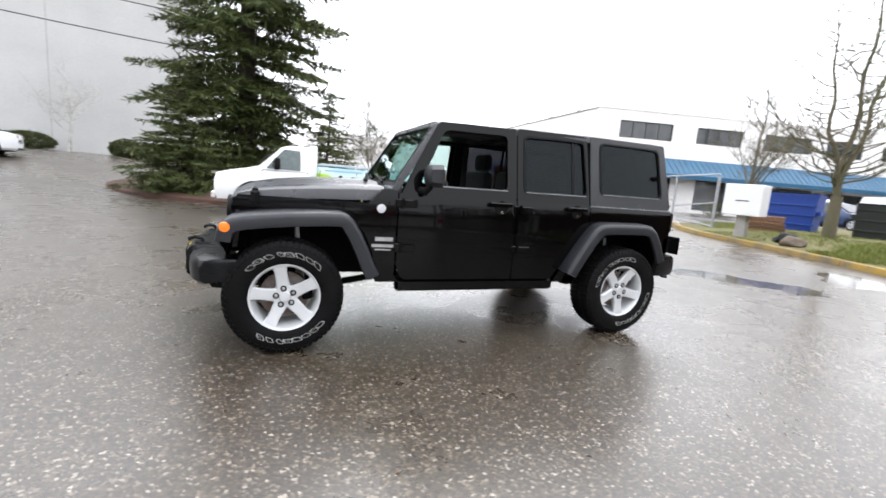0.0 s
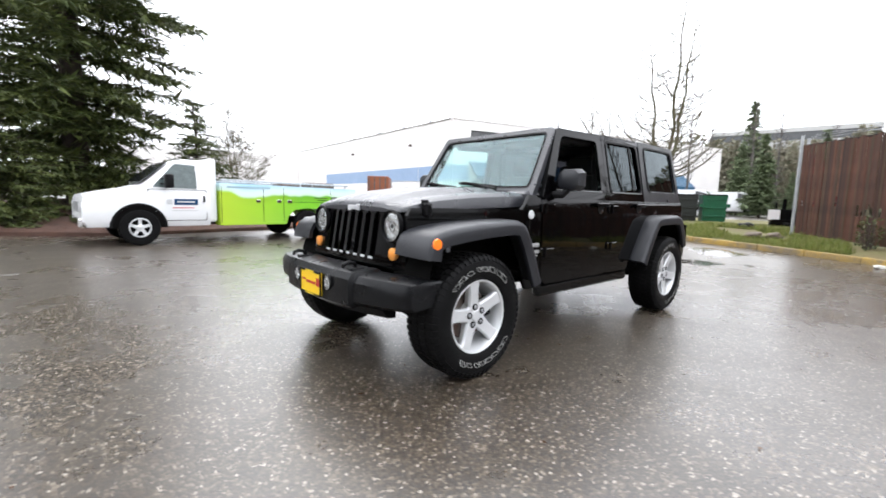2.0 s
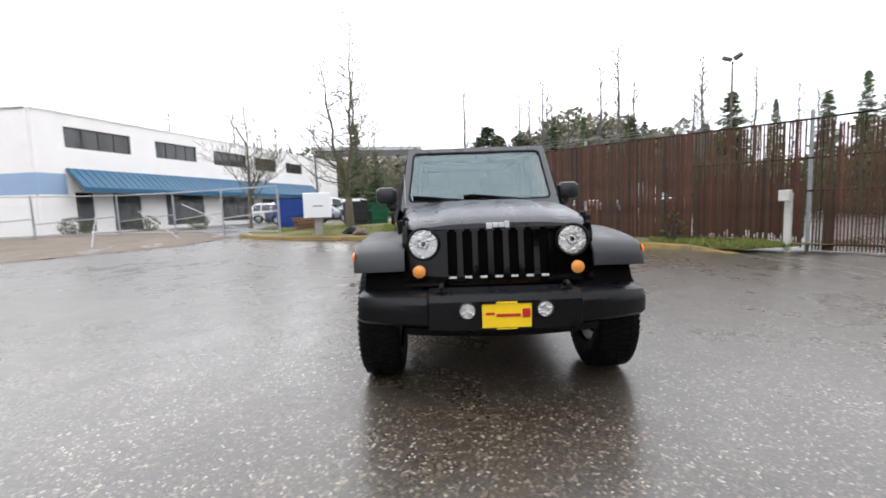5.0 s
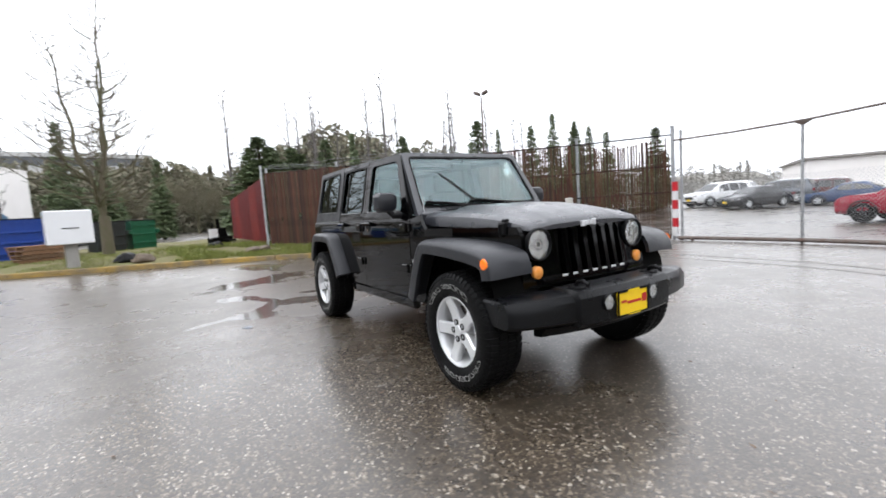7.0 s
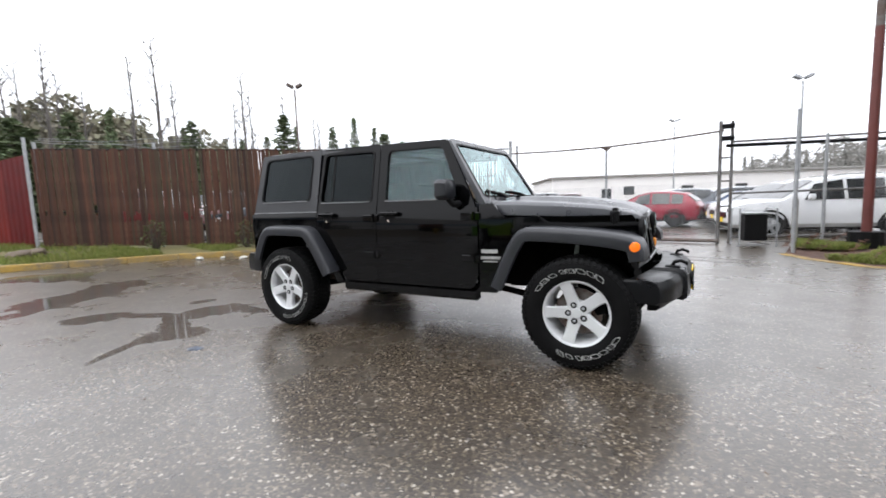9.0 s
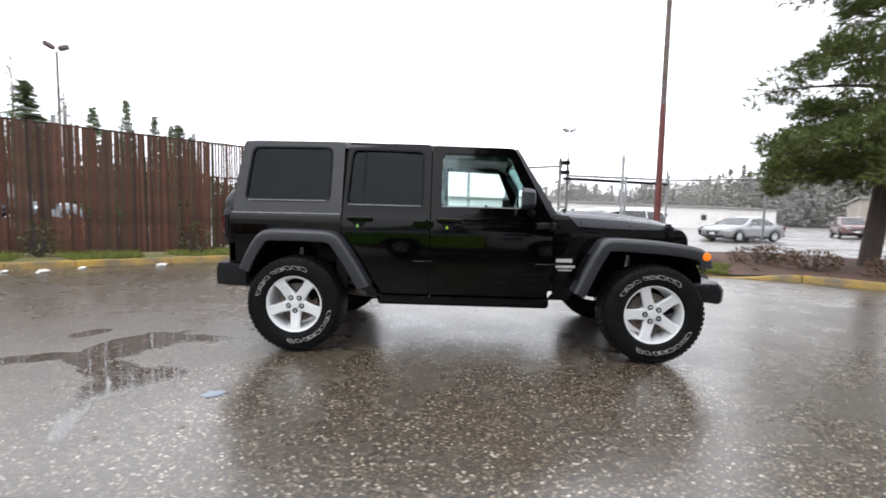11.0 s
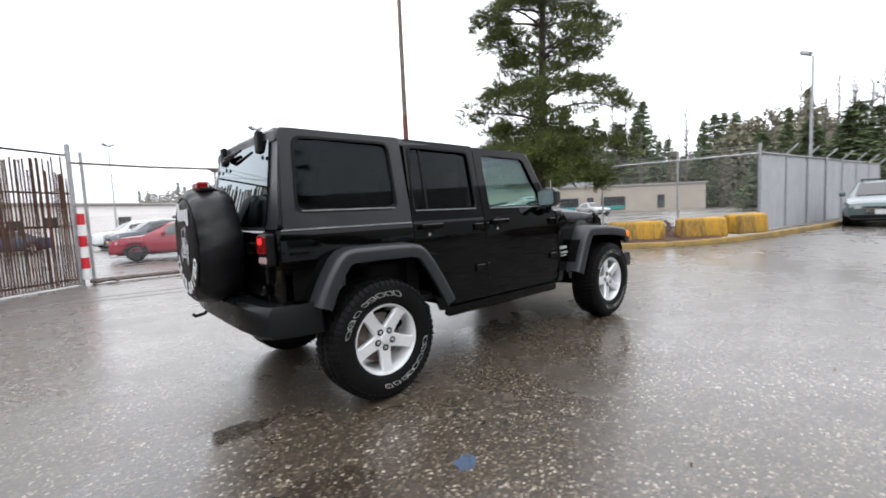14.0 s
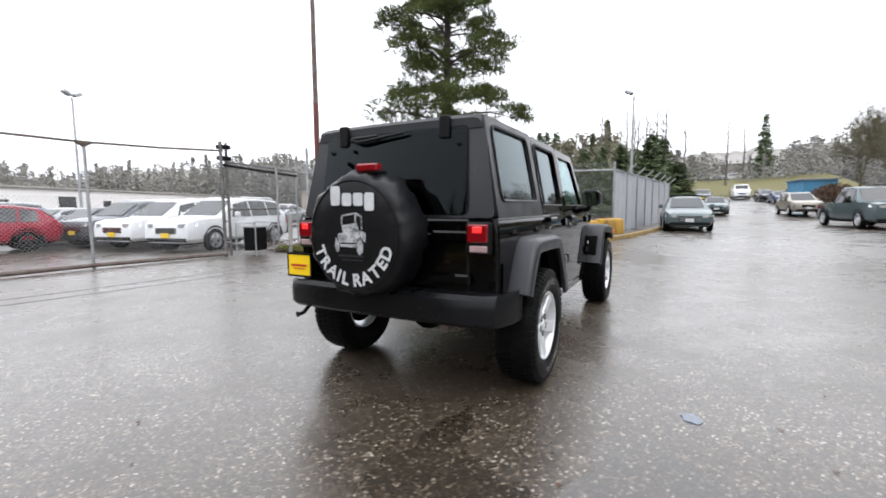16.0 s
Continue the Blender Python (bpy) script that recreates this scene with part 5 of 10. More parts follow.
def car(name, m, label, color, style="suv", group="", plate=True, rim=None, length=None):
    """A road car along +x. Stations (x, z_top, half-width of the top) shape bonnet, glass and roof over a common lower body."""
    car_ob = thing(name, m, label, "car", group)
    if style == "suv":
        L, W, belt, r, wb = 4.7, 0.93, 1.02, 0.36, 1.4
        top = [(2.3, 0.78, 0.80), (2.22, 0.92, 0.84), (1.9, 1.0, 0.86), (1.1, 1.07, 0.86), (0.3, 1.6, 0.66), (-0.1, 1.66, 0.68), (-1.2, 1.66, 0.67), (-1.9, 1.6, 0.64), (-2.25, 1.1, 0.80), (-2.36, 0.9, 0.82)]
    elif style == "crossover":
        L, W, belt, r, wb = 4.6, 0.92, 1.0, 0.36, 1.36
        top = [(2.25, 0.74, 0.76), (2.17, 0.88, 0.82), (1.85, 0.98, 0.85), (1.05, 1.06, 0.85), (0.15, 1.53, 0.64), (-0.3, 1.62, 0.66), (-1.05, 1.61, 0.65), (-1.75, 1.5, 0.6), (-2.18, 1.1, 0.76), (-2.32, 0.88, 0.8)]
    elif style == "sedan":
        L, W, belt, r, wb = 4.6, 0.88, 0.9, 0.32, 1.33
        top = [(2.25, 0.62, 0.76), (2.18, 0.72, 0.80), (1.8, 0.82, 0.82), (0.95, 0.92, 0.82), (0.2, 1.36, 0.6), (-0.2, 1.42, 0.62), (-0.9, 1.4, 0.61), (-1.55, 0.98, 0.78), (-2.1, 0.95, 0.78), (-2.3, 0.8, 0.78)]
    elif style == "van":
        L, W, belt, r, wb = 5.6, 0.98, 1.15, 0.36, 1.7
        top = [(2.75, 0.85, 0.86), (2.68, 1.0, 0.9), (2.35, 1.2, 0.92), (2.0, 1.3, 0.92), (1.4, 1.95, 0.8), (1.0, 2.05, 0.82), (-1.5, 2.05, 0.82), (-2.6, 2.03, 0.82), (-2.75, 1.6, 0.9), (-2.8, 0.9, 0.92)]
    else:
        L, W, belt, r, wb = 5.6, 0.97, 1.08, 0.39, 1.75
        top = [(2.75, 0.85, 0.86), (2.7, 1.05, 0.9), (2.3, 1.13, 0.9), (1.4, 1.18, 0.9), (0.8, 1.75, 0.7), (0.4, 1.82, 0.72), (-0.5, 1.82, 0.72), (-0.78, 1.14, 0.86), (-2.7, 1.12, 0.9), (-2.8, 0.95, 0.92)]
    zb = 0.24 if style == "sedan" else 0.32
    secs = []
    for x, zt, wt in top:
        nose = 1 - 0.14 * max(0.0, (abs(x) - (abs(top[0][0]) - 0.5)) / 0.5) ** 2
        w = W * nose
        zb_ = min(belt, zt)
        half = [(w * 0.86, zb), (w * 0.97, zb + 0.1), (w, zb + 0.3), (w * 0.995, (zb + zb_) / 2 + 0.1), (w * 0.955, zb_ - 0.02)]
        wt_ = min(wt, w * 0.93)
        half += [(wt_ + (w * 0.95 - wt_) * (0.9 if zt <= belt + 0.2 else 0.5), zb_ + (zt - zb_) * 0.5), (wt_, zt - 0.03), (wt_ * 0.8, zt), (wt_ * 0.3, zt + 0.012)]
        secs.append([(x, y, z) for y, z in half] + [(x, -y, z) for y, z in reversed(half)])
    bm = bmesh.new()
    loft(bm, secs, close=True)
    body = part("body", bm, color, car_ob, smooth=True, angle=32)
    # side windows from belt to roof, set a little proud of the body
    gi = [i for i, (x, zt, wt) in enumerate(top) if zt > belt + 0.35]
    x1, x0 = top[gi[0]][0], top[gi[-1]][0]

    def glass_quad(pts, nm):
        bm = bmesh.new()
        v = [Vector(p) for p in pts]
        n = (v[1] - v[0]).cross(v[3] - v[0]).normalized() * 0.008
        prism(bm, [(i, 0) for i in range(len(v))], lambda u, q: v[int(u)], n)
        bmesh.ops.translate(bm, vec=-n * 0.1, verts=bm.verts)
        return part(nm, bm, M["pane_dark"], car_ob, "dark wet window")

    def top_at(x):
        for (xa, za, wa), (xb, zb2, wb2) in zip(top, top[1:]):
            if xb <= x <= xa:
                u = (xa - x) / max(1e-6, xa - xb)
                return za + (zb2 - za) * u, wa + (wb2 - wa) * u
        return top[-1][1:]
    panes = {"suv": [(0.62, -0.25), (-0.33, -1.12), (-1.2, -1.85)], "crossover": [(0.45, -0.32), (-0.4, -1.15), (-1.22, -1.68)], "sedan": [(0.5, -0.28), (-0.36, -1.2)], "van": [(1.72, 0.75)], "pickup": [(1.02, 0.15), (0.08, -0.55)]}[style]
    for s in (1, -1):
        for k, (a, b) in enumerate(panes):
            za, wa = top_at(a)
            zb2, wb2 = top_at(b)

            def sp(x, f):
                zt, wt = top_at(x)
                zt = zt - 0.09
                f0 = max(0.0, (zt - belt))
                z = belt + 0.04 + f * max(0.02, f0 - 0.04)
                u = (z - belt) / max(0.05, zt + 0.06 - belt)
                wm = W * 0.955
                return (x, s * (wm + (wt - wm) * min(1.0, u) + 0.012), z)
            glass_quad([sp(a, 0), sp(b, 0), sp(b, 1), sp(a if k else a - 0.25, 1)], "side_window")
    # windscreen and rear window
    a, b = top[gi[0] - 1], top[gi[0]]
    fw = [(a[0] - 0.06, 0.72 * W, a[1] + 0.03), (b[0] + 0.03, b[2] * 0.92, b[1] - 0.03)]
    glass_quad([(fw[0][0] + 0.02, fw[0][1], fw[0][2] + 0.02), (fw[0][0] + 0.02, -fw[0][1], fw[0][2] + 0.02), (fw[1][0] + 0.02, -fw[1][1], fw[1][2] + 0.02), (fw[1][0] + 0.02, fw[1][1], fw[1][2] + 0.02)], "windscreen")
    a, b = top[gi[-1]], top[min(len(top) - 1, gi[-1] + 1)]
    glass_quad([(a[0] - 0.07, a[2] * 0.88, a[1] - 0.06), (a[0] - 0.07, -a[2] * 0.88, a[1] - 0.06), (b[0] - 0.0, -b[2] * 0.85, max(b[1], belt) + 0.06), (b[0] - 0.0, b[2] * 0.85, max(b[1], belt) + 0.06)], "rear_window")
    # lamps, grille, bumpers, mirrors, arches
    xf, xr = top[0][0], top[-1][0]
    for s in (1, -1):
        bm = bmesh.new()
        zl = top[1][1] - 0.1
        loft(bm, [[(xf - 0.02, s * W * 0.5, zl - 0.05), (xf - 0.02, s * W * 0.5, zl + 0.05)], [(xf - 0.0, s * W * 0.68, zl - 0.06), (xf - 0.0, s * W * 0.68, zl + 0.06)], [(xf - 0.3, s * W * 0.985, zl - 0.03), (xf - 0.32, s * W * 0.95, zl + 0.07)]], caps=False)
        bmesh.ops.translate(bm, vec=(0.025, 0, 0), verts=bm.verts)
        part("headlamp", bm, M["lens_chrome"], car_ob, "clear headlamp")
        bm = bmesh.new()
        box(bm, xr - 0.01, xr + 0.12, min(s * W * 0.66, s * W * 0.9), max(s * W * 0.66, s * W * 0.9), top[-1][1] - 0.12, top[-1][1] + 0.06, 0.02)
        part("tail_lamp", bm, M["red_lens"], car_ob)
        bm = bmesh.new()
        mx_ = panes[0][0] - 0.1
        box(bm, mx_ - 0.07, mx_ + 0.07, s * (W + 0.09) - 0.08, s * (W + 0.09) + 0.08, belt + 0.04, belt + 0.2, 0.03, 2)
        part("wing_mirror", bm, color if style != "pickup" else M["trim"], car_ob, smooth=True)
        for cx in (wb, -wb):
            bm = bmesh.new()
            n = 14
            secs_ = []
            for k in range(n + 1):
                a_ = math.pi * (-0.04 + 1.08 * k / n)
                secs_.append([(cx + q * math.cos(a_), s * (W * 0.965 + e), r + q * math.sin(a_)) for q, e in ((r * 0.9, 0.012), (r + 0.085, 0.04), (r + 0.1, 0.0))])
            loft(bm, secs_, caps=False)
            part("wheel_arch", bm, M["trim"], car_ob, smooth=True)
            road_wheel(car_ob, cx, s * (W - 0.08), r, s, rim or M["alloy"])
    bm = bmesh.new()
    box(bm, xf - 0.06, xf + 0.02, -W * 0.42, W * 0.42, top[0][1] - 0.2, top[0][1] - 0.02, 0.02)
    grille_ = part("grille", bm, M["trim"], car_ob)
    for k in range(3):
        bm = bmesh.new()
        box(bm, xf + 0.015, xf + 0.03, -W * 0.4, W * 0.4, top[0][1] - 0.17 + 0.05 * k, top[0][1] - 0.155 + 0.05 * k)
        part("grille_bar", bm, M["chrome"], grille_)
    bm = bmesh.new()
    box(bm, xf - 0.1, xf + 0.03, -W * 0.8, W * 0.8, zb + 0.02, zb + 0.14, 0.03, 2)
    part("front_bumper", bm, M["trim"], car_ob)
    bm = bmesh.new()
    box(bm, xr - 0.04, xr + 0.1, -W * 0.85, W * 0.85, zb + 0.04, zb + 0.24, 0.03, 2)
    part("rear_bumper", bm, M["trim"], car_ob)
    bm = bmesh.new()
    box(bm, -L / 2 + 0.3, L / 2 - 0.3, -W * 0.8, W * 0.8, zb - 0.06, zb + 0.02)
    part("underbody", bm, M["under"], car_ob)
    if plate:
        bm = bmesh.new()
        box(bm, xf + 0.028, xf + 0.04, -0.15, 0.15, zb + 0.15, zb + 0.29)
        part("front_plate", bm, M["yellow_plate"] if plate == "yellow" else M["silver_print"], car_ob, "yellow dealer plate" if plate == "yellow" else "pale number plate")
    if style == "suv":
        for s in (1, -1):
            bm = bmesh.new()
            tube(bm, [(0.0, s * 0.6, 1.67), (-0.1, s * 0.61, 1.7), (-1.6, s * 0.6, 1.69), (-1.75, s * 0.59, 1.63)], 0.018, n=6)
            part("roof_rail", bm, M["chrome"], car_ob)
    return car_ob


M["lens_chrome"] = surface("bright_lamp_lens", (0.75, 0.77, 0.78), (0.5, 0.52, 0.54), rough=0.08, metal=0.6, scale=14, bump=0)
P_RED = paint("red", (0.27, 0.01, 0.03), 0.08)
M["rim_dark"] = surface("dark_grey_alloy", (0.05, 0.05, 0.053), rough=0.35, metal=0.8, bump=0.02)
P_WHITE = paint("white", (0.78, 0.79, 0.8), 0.12)
P_GREY = paint("grey", (0.13, 0.14, 0.155), 0.12, 0.4)
P_BLACK = paint("black", (0.012, 0.012, 0.014), 0.06)
P_SILVER = paint("silver", (0.4, 0.41, 0.42), 0.15, 0.5)
P_BLUE = paint("blue", (0.035, 0.06, 0.13), 0.1)
P_GREEN = paint("grey_green", (0.1, 0.13, 0.135), 0.12, 0.3)
P_BROWN = paint("maroon", (0.1, 0.03, 0.028), 0.1)
M["sleeve_red"] = surface("red_reflective_sleeve", (0.55, 0.02, 0.03), rough=0.35, bump=0)
M["sleeve_white"] = surface("white_reflective_sleeve", (0.75, 0.75, 0.75), rough=0.35, bump=0)
P_TAN = paint("tan", (0.36, 0.33, 0.28), 0.15, 0.4)


def stand(x, y, turn):
    return pose(x, y, height(x, y), 0, 0, turn)


LOT = "cars parked in the fenced lot"
red_suv = car("parked_car", stand(0.35, 17.6, 170), "red crossover with dark wheels parked on the wet lot", P_RED, "crossover", LOT, "yellow", rim=M["rim_dark"])
red_suv.scale = (0.93, 0.93, 0.93)
white_a = car("parked_car", stand(5.15, 12.0, 192), "white estate car with dark rims parked nose-out behind the gate", P_WHITE, "suv", LOT, "yellow", M["steel"])
white_b = copy_thing(white_a, stand(5.0, 14.7, 192))
grey_a = car("parked_car", stand(4.9, 17.1, 192), "dark grey estate car parked in the lot's row", P_GREY, "suv", LOT, "yellow")
black_a = car("parked_car", stand(4.7, 19.7, 192), "black saloon parked in the lot's row", P_BLACK, "sedan", LOT, "yellow")
silver_a = car("parked_car", stand(4.4, 22.3, 192), "silver saloon parked in the lot's row", P_SILVER, "sedan", LOT)
maroon_a = car("parked_car", stand(-9.0, 38.0, 186), "maroon estate car parked in the lot", P_BROWN, "suv", LOT)
blue_a = car("parked_car", stand(-6.0, 34.0, 186), "dark blue saloon parked in the lot", P_BLUE, "sedan", LOT)
for src, x, y, t in ((grey_a, 1.0, 27.6, 190), (white_b, 0.3, 30.6, 190), (black_a, -12.0, 40.0, 186), (grey_a, -10.6, 36, 186), (white_a, -13.4, 34.0, 186), (silver_a, -15.2, 38, 186), (blue_a, 4.0, 25.0, 192), (grey_a, 3.6, 27.7, 192), (white_a, 3.2, 33.0, 192), (silver_a, 16.0, 21.5, 200), (black_a, 17.4, 24.5, 200),
                     (black_a, -9.6, 30, 250), (white_a, -12.4, 31, 250), (maroon_a, 30.0, 31.0, 240), (white_a, 33.0, 27.0, 240), (grey_a, 36.0, 24.5, 240), (silver_a, 39.0, 21.0, 240)):
    copy_thing(src, stand(x, y, t))
STREET = "cars along the street"
sedan = car("parked_car", stand(17.5, -1.95, 184), "grey-green saloon parked facing along the wet street beside the fence", P_GREEN, "sedan", STREET)
bm = bmesh.new()
for s in (1, -1):
    tube(bm, [(0.1, s * 0.5, 1.44), (-0.9, s * 0.5, 1.46)], 0.02, n=6)
for x in (-0.1, -0.7):
    tube(bm, [(x, -0.55, 1.48), (x, 0.55, 1.48)], 0.018, n=6)
part("roof_rack", bm, M["trim"], sedan, "black roof rack")
copy_thing(sedan, stand(37.5, -4.3, 180))
copy_thing(grey_a, stand(61.0, -4.4, 180))
van_far = car("parked_van", stand(71.0, -9.4, 180), "white delivery van on the street", P_WHITE, "van", STREET)
copy_thing(black_a, stand(63, -11.3, 183))
copy_thing(blue_a, stand(56.0, -11.6, 183))
tan = car("parked_car", stand(36.5, -9.5, 184), "tan estate car parked on the far side of the street", P_TAN, "suv", STREET)
pickup = car("parked_pickup", stand(22.0, -9.2, 186), "grey-green pickup truck parked on the far side of the street", P_GREEN, "pickup", STREET)
copy_thing(maroon_a, stand(-14.6, 4.9, 12))
copy_thing(grey_a, stand(-15.2, 8.6, 12))
copy_thing(silver_a, stand(82, -10, 180))
copy_thing(black_a, stand(70, -12.0, 180))
for k in range(7):
    copy_thing((white_a, silver_a, white_a, grey_a)[k % 4], pose(112 + 0.4 * k, -6.0 - 2.9 * k - (3 if k > 3 else 0), 6.5, 0, 0, 85))
white_pickup = car("parked_pickup", stand(15.4, -21.6, 196), "white pickup truck parked up the ramp", P_WHITE, "pickup", STREET, False)
vans = car("parked_van", pose(-42, -9.5, 0.45, 0, 0, 95), "white delivery van parked beyond the grass", P_WHITE, "van", "vans beyond the grass", False)
copy_thing(vans, pose(-36, -11.0, 0.45, 0, 0, 100))
copy_thing(silver_a, pose(-30, -9.0, 0.4, 0, 0, 85))
copy_thing(white_a, pose(-33, -14.2, 0.4, 0, 0, 85))
copy_thing(blue_a, pose(-26.5, -10.3, 0.4, 0, 0, 80))

# ---- the white utility truck with a green service body ----
M["truck_white"] = paint("truck_white", (0.8, 0.81, 0.82), 0.14)


def truck_wrap():
    """Printed wrap: pale sky above rolling green, yellower to the front."""
    m, n, l, b = node_mat("printed_wrap")
    tc = n.new("ShaderNodeTexCoord")
    sep = n.new("ShaderNodeSeparateXYZ")
    l.new(tc.outputs["Object"], sep.inputs[0])
    wav = add(n, "TexNoise", Scale=0.9, Detail=2.0)
    wav.noise_dimensions = "1D"
    l.new(sep.outputs[0], wav.inputs["W"])
    hill = n.new("ShaderNodeMath")
    hill.operation = "MULTIPLY_ADD"
    hill.inputs[1].default_value, hill.inputs[2].default_value = -0.5, 0.26
    l.new(wav.outputs[0], hill.inputs[0])
    sm = n.new("ShaderNodeMath")
    sm.operation = "ADD"
    l.new(sep.outputs[2], sm.inputs[0])
    l.new(hill.outputs[0], sm.inputs[1])
    mr = n.new("ShaderNodeMapRange")
    mr.inputs[1].default_value, mr.inputs[2].default_value = 0.45, 1.5
    l.new(sm.outputs[0], mr.inputs[0])
    g = ramp(n, [(0.0, (0.2, 0.5, 0.05)), (0.5, (0.2, 0.55, 0.03)), (0.7, (0.15, 0.42, 0.03)), (0.75, (0.62, 0.85, 0.62)), (0.86, (0.66, 0.84, 0.86)), (1.0, (0.42, 0.66, 0.8))])
    l.new(mr.outputs[0], g.inputs[0])
    xr = n.new("ShaderNodeMapRange")
    xr.inputs[1].default_value, xr.inputs[2].default_value = -1.8, 0.4
    l.new(sep.outputs[0], xr.inputs[0])
    lo = ramp(n, [(0.0, 0.0), (1.0, 1.0)])
    l.new(xr.outputs[0], lo.inputs[0])
    lim = ramp(n, [(0.7, 1.0), (0.76, 0.0)])
    l.new(mr.outputs[0], lim.inputs[0])
    mu = n.new("ShaderNodeMath")
    mu.operation = "MULTIPLY"
    l.new(lo.outputs[0], mu.inputs[0])
    l.new(lim.outputs[0], mu.inputs[1])
    mx = n.new("ShaderNodeMix")
    mx.data_type = "RGBA"
    mx.inputs[7].default_value = (0.42, 0.6, 0.04, 1)
    l.new(mu.outputs[0], mx.inputs[0])
    l.new(g.outputs[0], mx.inputs[6])
    l.new(mx.outputs[2], b.inputs["Base Color"])
    b.inputs["Roughness"].default_value = 0.25
    return m


M["wrap"] = truck_wrap()
# local x forward; y = +1 is the side that faces the car
TRUCK = thing("utility_truck", pose(0.2, -9.5, 0.0, 0, 0, 3), "white utility truck with a green and pale blue printed service body", "truck")
TRUCK.scale = (0.95, 0.95, 0.95)
W2 = 1.0
secs = []
for x, zt, wt, zb in ((3.05, 0.95, 0.86, 0.45), (3.0, 1.1, 0.92, 0.42), (2.7, 1.18, 0.95, 0.42), (2.25, 1.27, 0.95, 0.42), (1.95, 1.36, 0.94, 0.42), (1.35, 1.93, 0.82, 0.42), (1.1, 2.0, 0.83, 0.42), (0.62, 2.0, 0.86, 0.42), (0.58, 2.0, 0.86, 0.42)):
    zb_ = min(1.28, zt - 0.03)
    half = [(W2 * 0.93, zb), (W2 * 0.99, zb + 0.12), (W2, 0.8), (W2 * 0.985, zb_ - 0.08), (W2 * 0.96, zb_), (wt + (0.955 * W2 - wt) * 0.5, zb_ + (zt - zb_) * 0.5), (wt, zt - 0.06), (wt * 0.9, zt), (wt * 0.3, zt + 0.02)]
    secs.append([(x, y, z) for y, z in half] + [(x, -y, z) for y, z in reversed(half)])
bm = bmesh.new()
loft(bm, secs, close=True)
cab = part("cab", bm, M["truck_white"], TRUCK, "white painted cab", smooth=True, angle=30)
bm = bmesh.new()
box(bm, 0.4, 0.62, -0.93, 0.93, 0.5, 2.06, 0.06, 2)
part("cab_rear_wall", bm, M["truck_white"], TRUCK)
bm = bmesh.new()
for s in (1,):
    pts = [(1.78, 1.32), (0.86, 1.3), (0.86, 1.86), (1.3, 1.88)]
    prism(bm, rpoly(pts, 0.04), lambda u, v: Vector((u, 0.955 - 0.18 * max(0.0, v - 1.28) + 0.012, v)), (0, -0.01, 0))
part("side_window", bm, surface("grey_green_pane", (0.1, 0.13, 0.13), (0.07, 0.09, 0.09), rough=0.05, bump=0), TRUCK, "grey-green side window")
bm = bmesh.new()
v = [(1.98, 0.84, 1.4), (1.98, -0.84, 1.4), (1.4, -0.76, 1.9), (1.4, 0.76, 1.9)]
prism(bm, [(i, 0) for i in range(4)], lambda u, q: Vector(v[int(u)]) + Vector((0.02, 0, 0.02)), (0.008, 0, 0.008))
part("windscreen", bm, M["pane_dark"], TRUCK)
bm = bmesh.new()
box(bm, 1.42, 1.58, 1.1, 1.34, 1.3, 1.62, 0.04, 2)
tube(bm, [(1.6, 0.95, 1.4), (1.52, 1.15, 1.4)], 0.02, n=6)
tube(bm, [(1.6, 0.95, 1.52), (1.52, 1.15, 1.52)], 0.02, n=6)
part("tow_mirror", bm, M["trim"], TRUCK, "large black towing mirror", smooth=True)
bm = boxes((0.7, 0.74, 0.995, 1.02, 0.99, 1.14))
part("door_handle", bm, M["trim"], TRUCK)
bm = bmesh.new()
ring(bm, rpoly([(1.92, 0.55), (0.66, 0.55), (0.66, 1.28), (1.88, 1.28)], 0.03), rpoly([(1.905, 0.562), (0.672, 0.562), (0.672, 1.268), (1.865, 1.268)], 0.03), lambda u, v: Vector((u, 1.0 - 0.06 * max(0, v - 0.9) + 0.002, v)), (0, -0.004, 0))
part("door_gap", bm, M["trim"], TRUCK)
bm = boxes((0.86, 1.36, 0.998, 1.006, 0.92, 1.06))
sgn = part("door_sign", bm, paint("sign_blue", (0.02, 0.06, 0.14)), TRUCK, "dark blue door sign with pale bars")
part("sign_bar", boxes((0.93, 1.3, 1.006, 1.009, 0.975, 1.01)), M["silver_print"], sgn)
part("sign_disc", boxes((1.4, 1.52, 0.998, 1.006, 0.93, 1.05), bevel=0.003), M["silver_print"], sgn)
part("red_line", boxes((0.95, 1.4, 0.998, 1.005, 0.84, 0.86)), M["red_print"], sgn)
part("grey_line", boxes((0.86, 1.42, 0.998, 1.005, 0.775, 0.795)), M["silver_print"], sgn)
bm = boxes((2.98, 3.12, -0.98, 0.98, 0.42, 0.62), bevel=0.03)
part("front_bumper", bm, M["chrome"], TRUCK, "chrome front bumper")
bm = boxes((3.0, 3.06, -0.55, 0.55, 0.72, 0.98), bevel=0.02)
part("grille", bm, M["steel"], TRUCK)
for s in (1, -1):
    bm = boxes((2.82, 3.04, min(s * 0.6, s * 0.94), max(s * 0.6, s * 0.94), 0.8, 1.0), bevel=0.03)
    part("headlamp", bm, M["lens_chrome"], TRUCK)
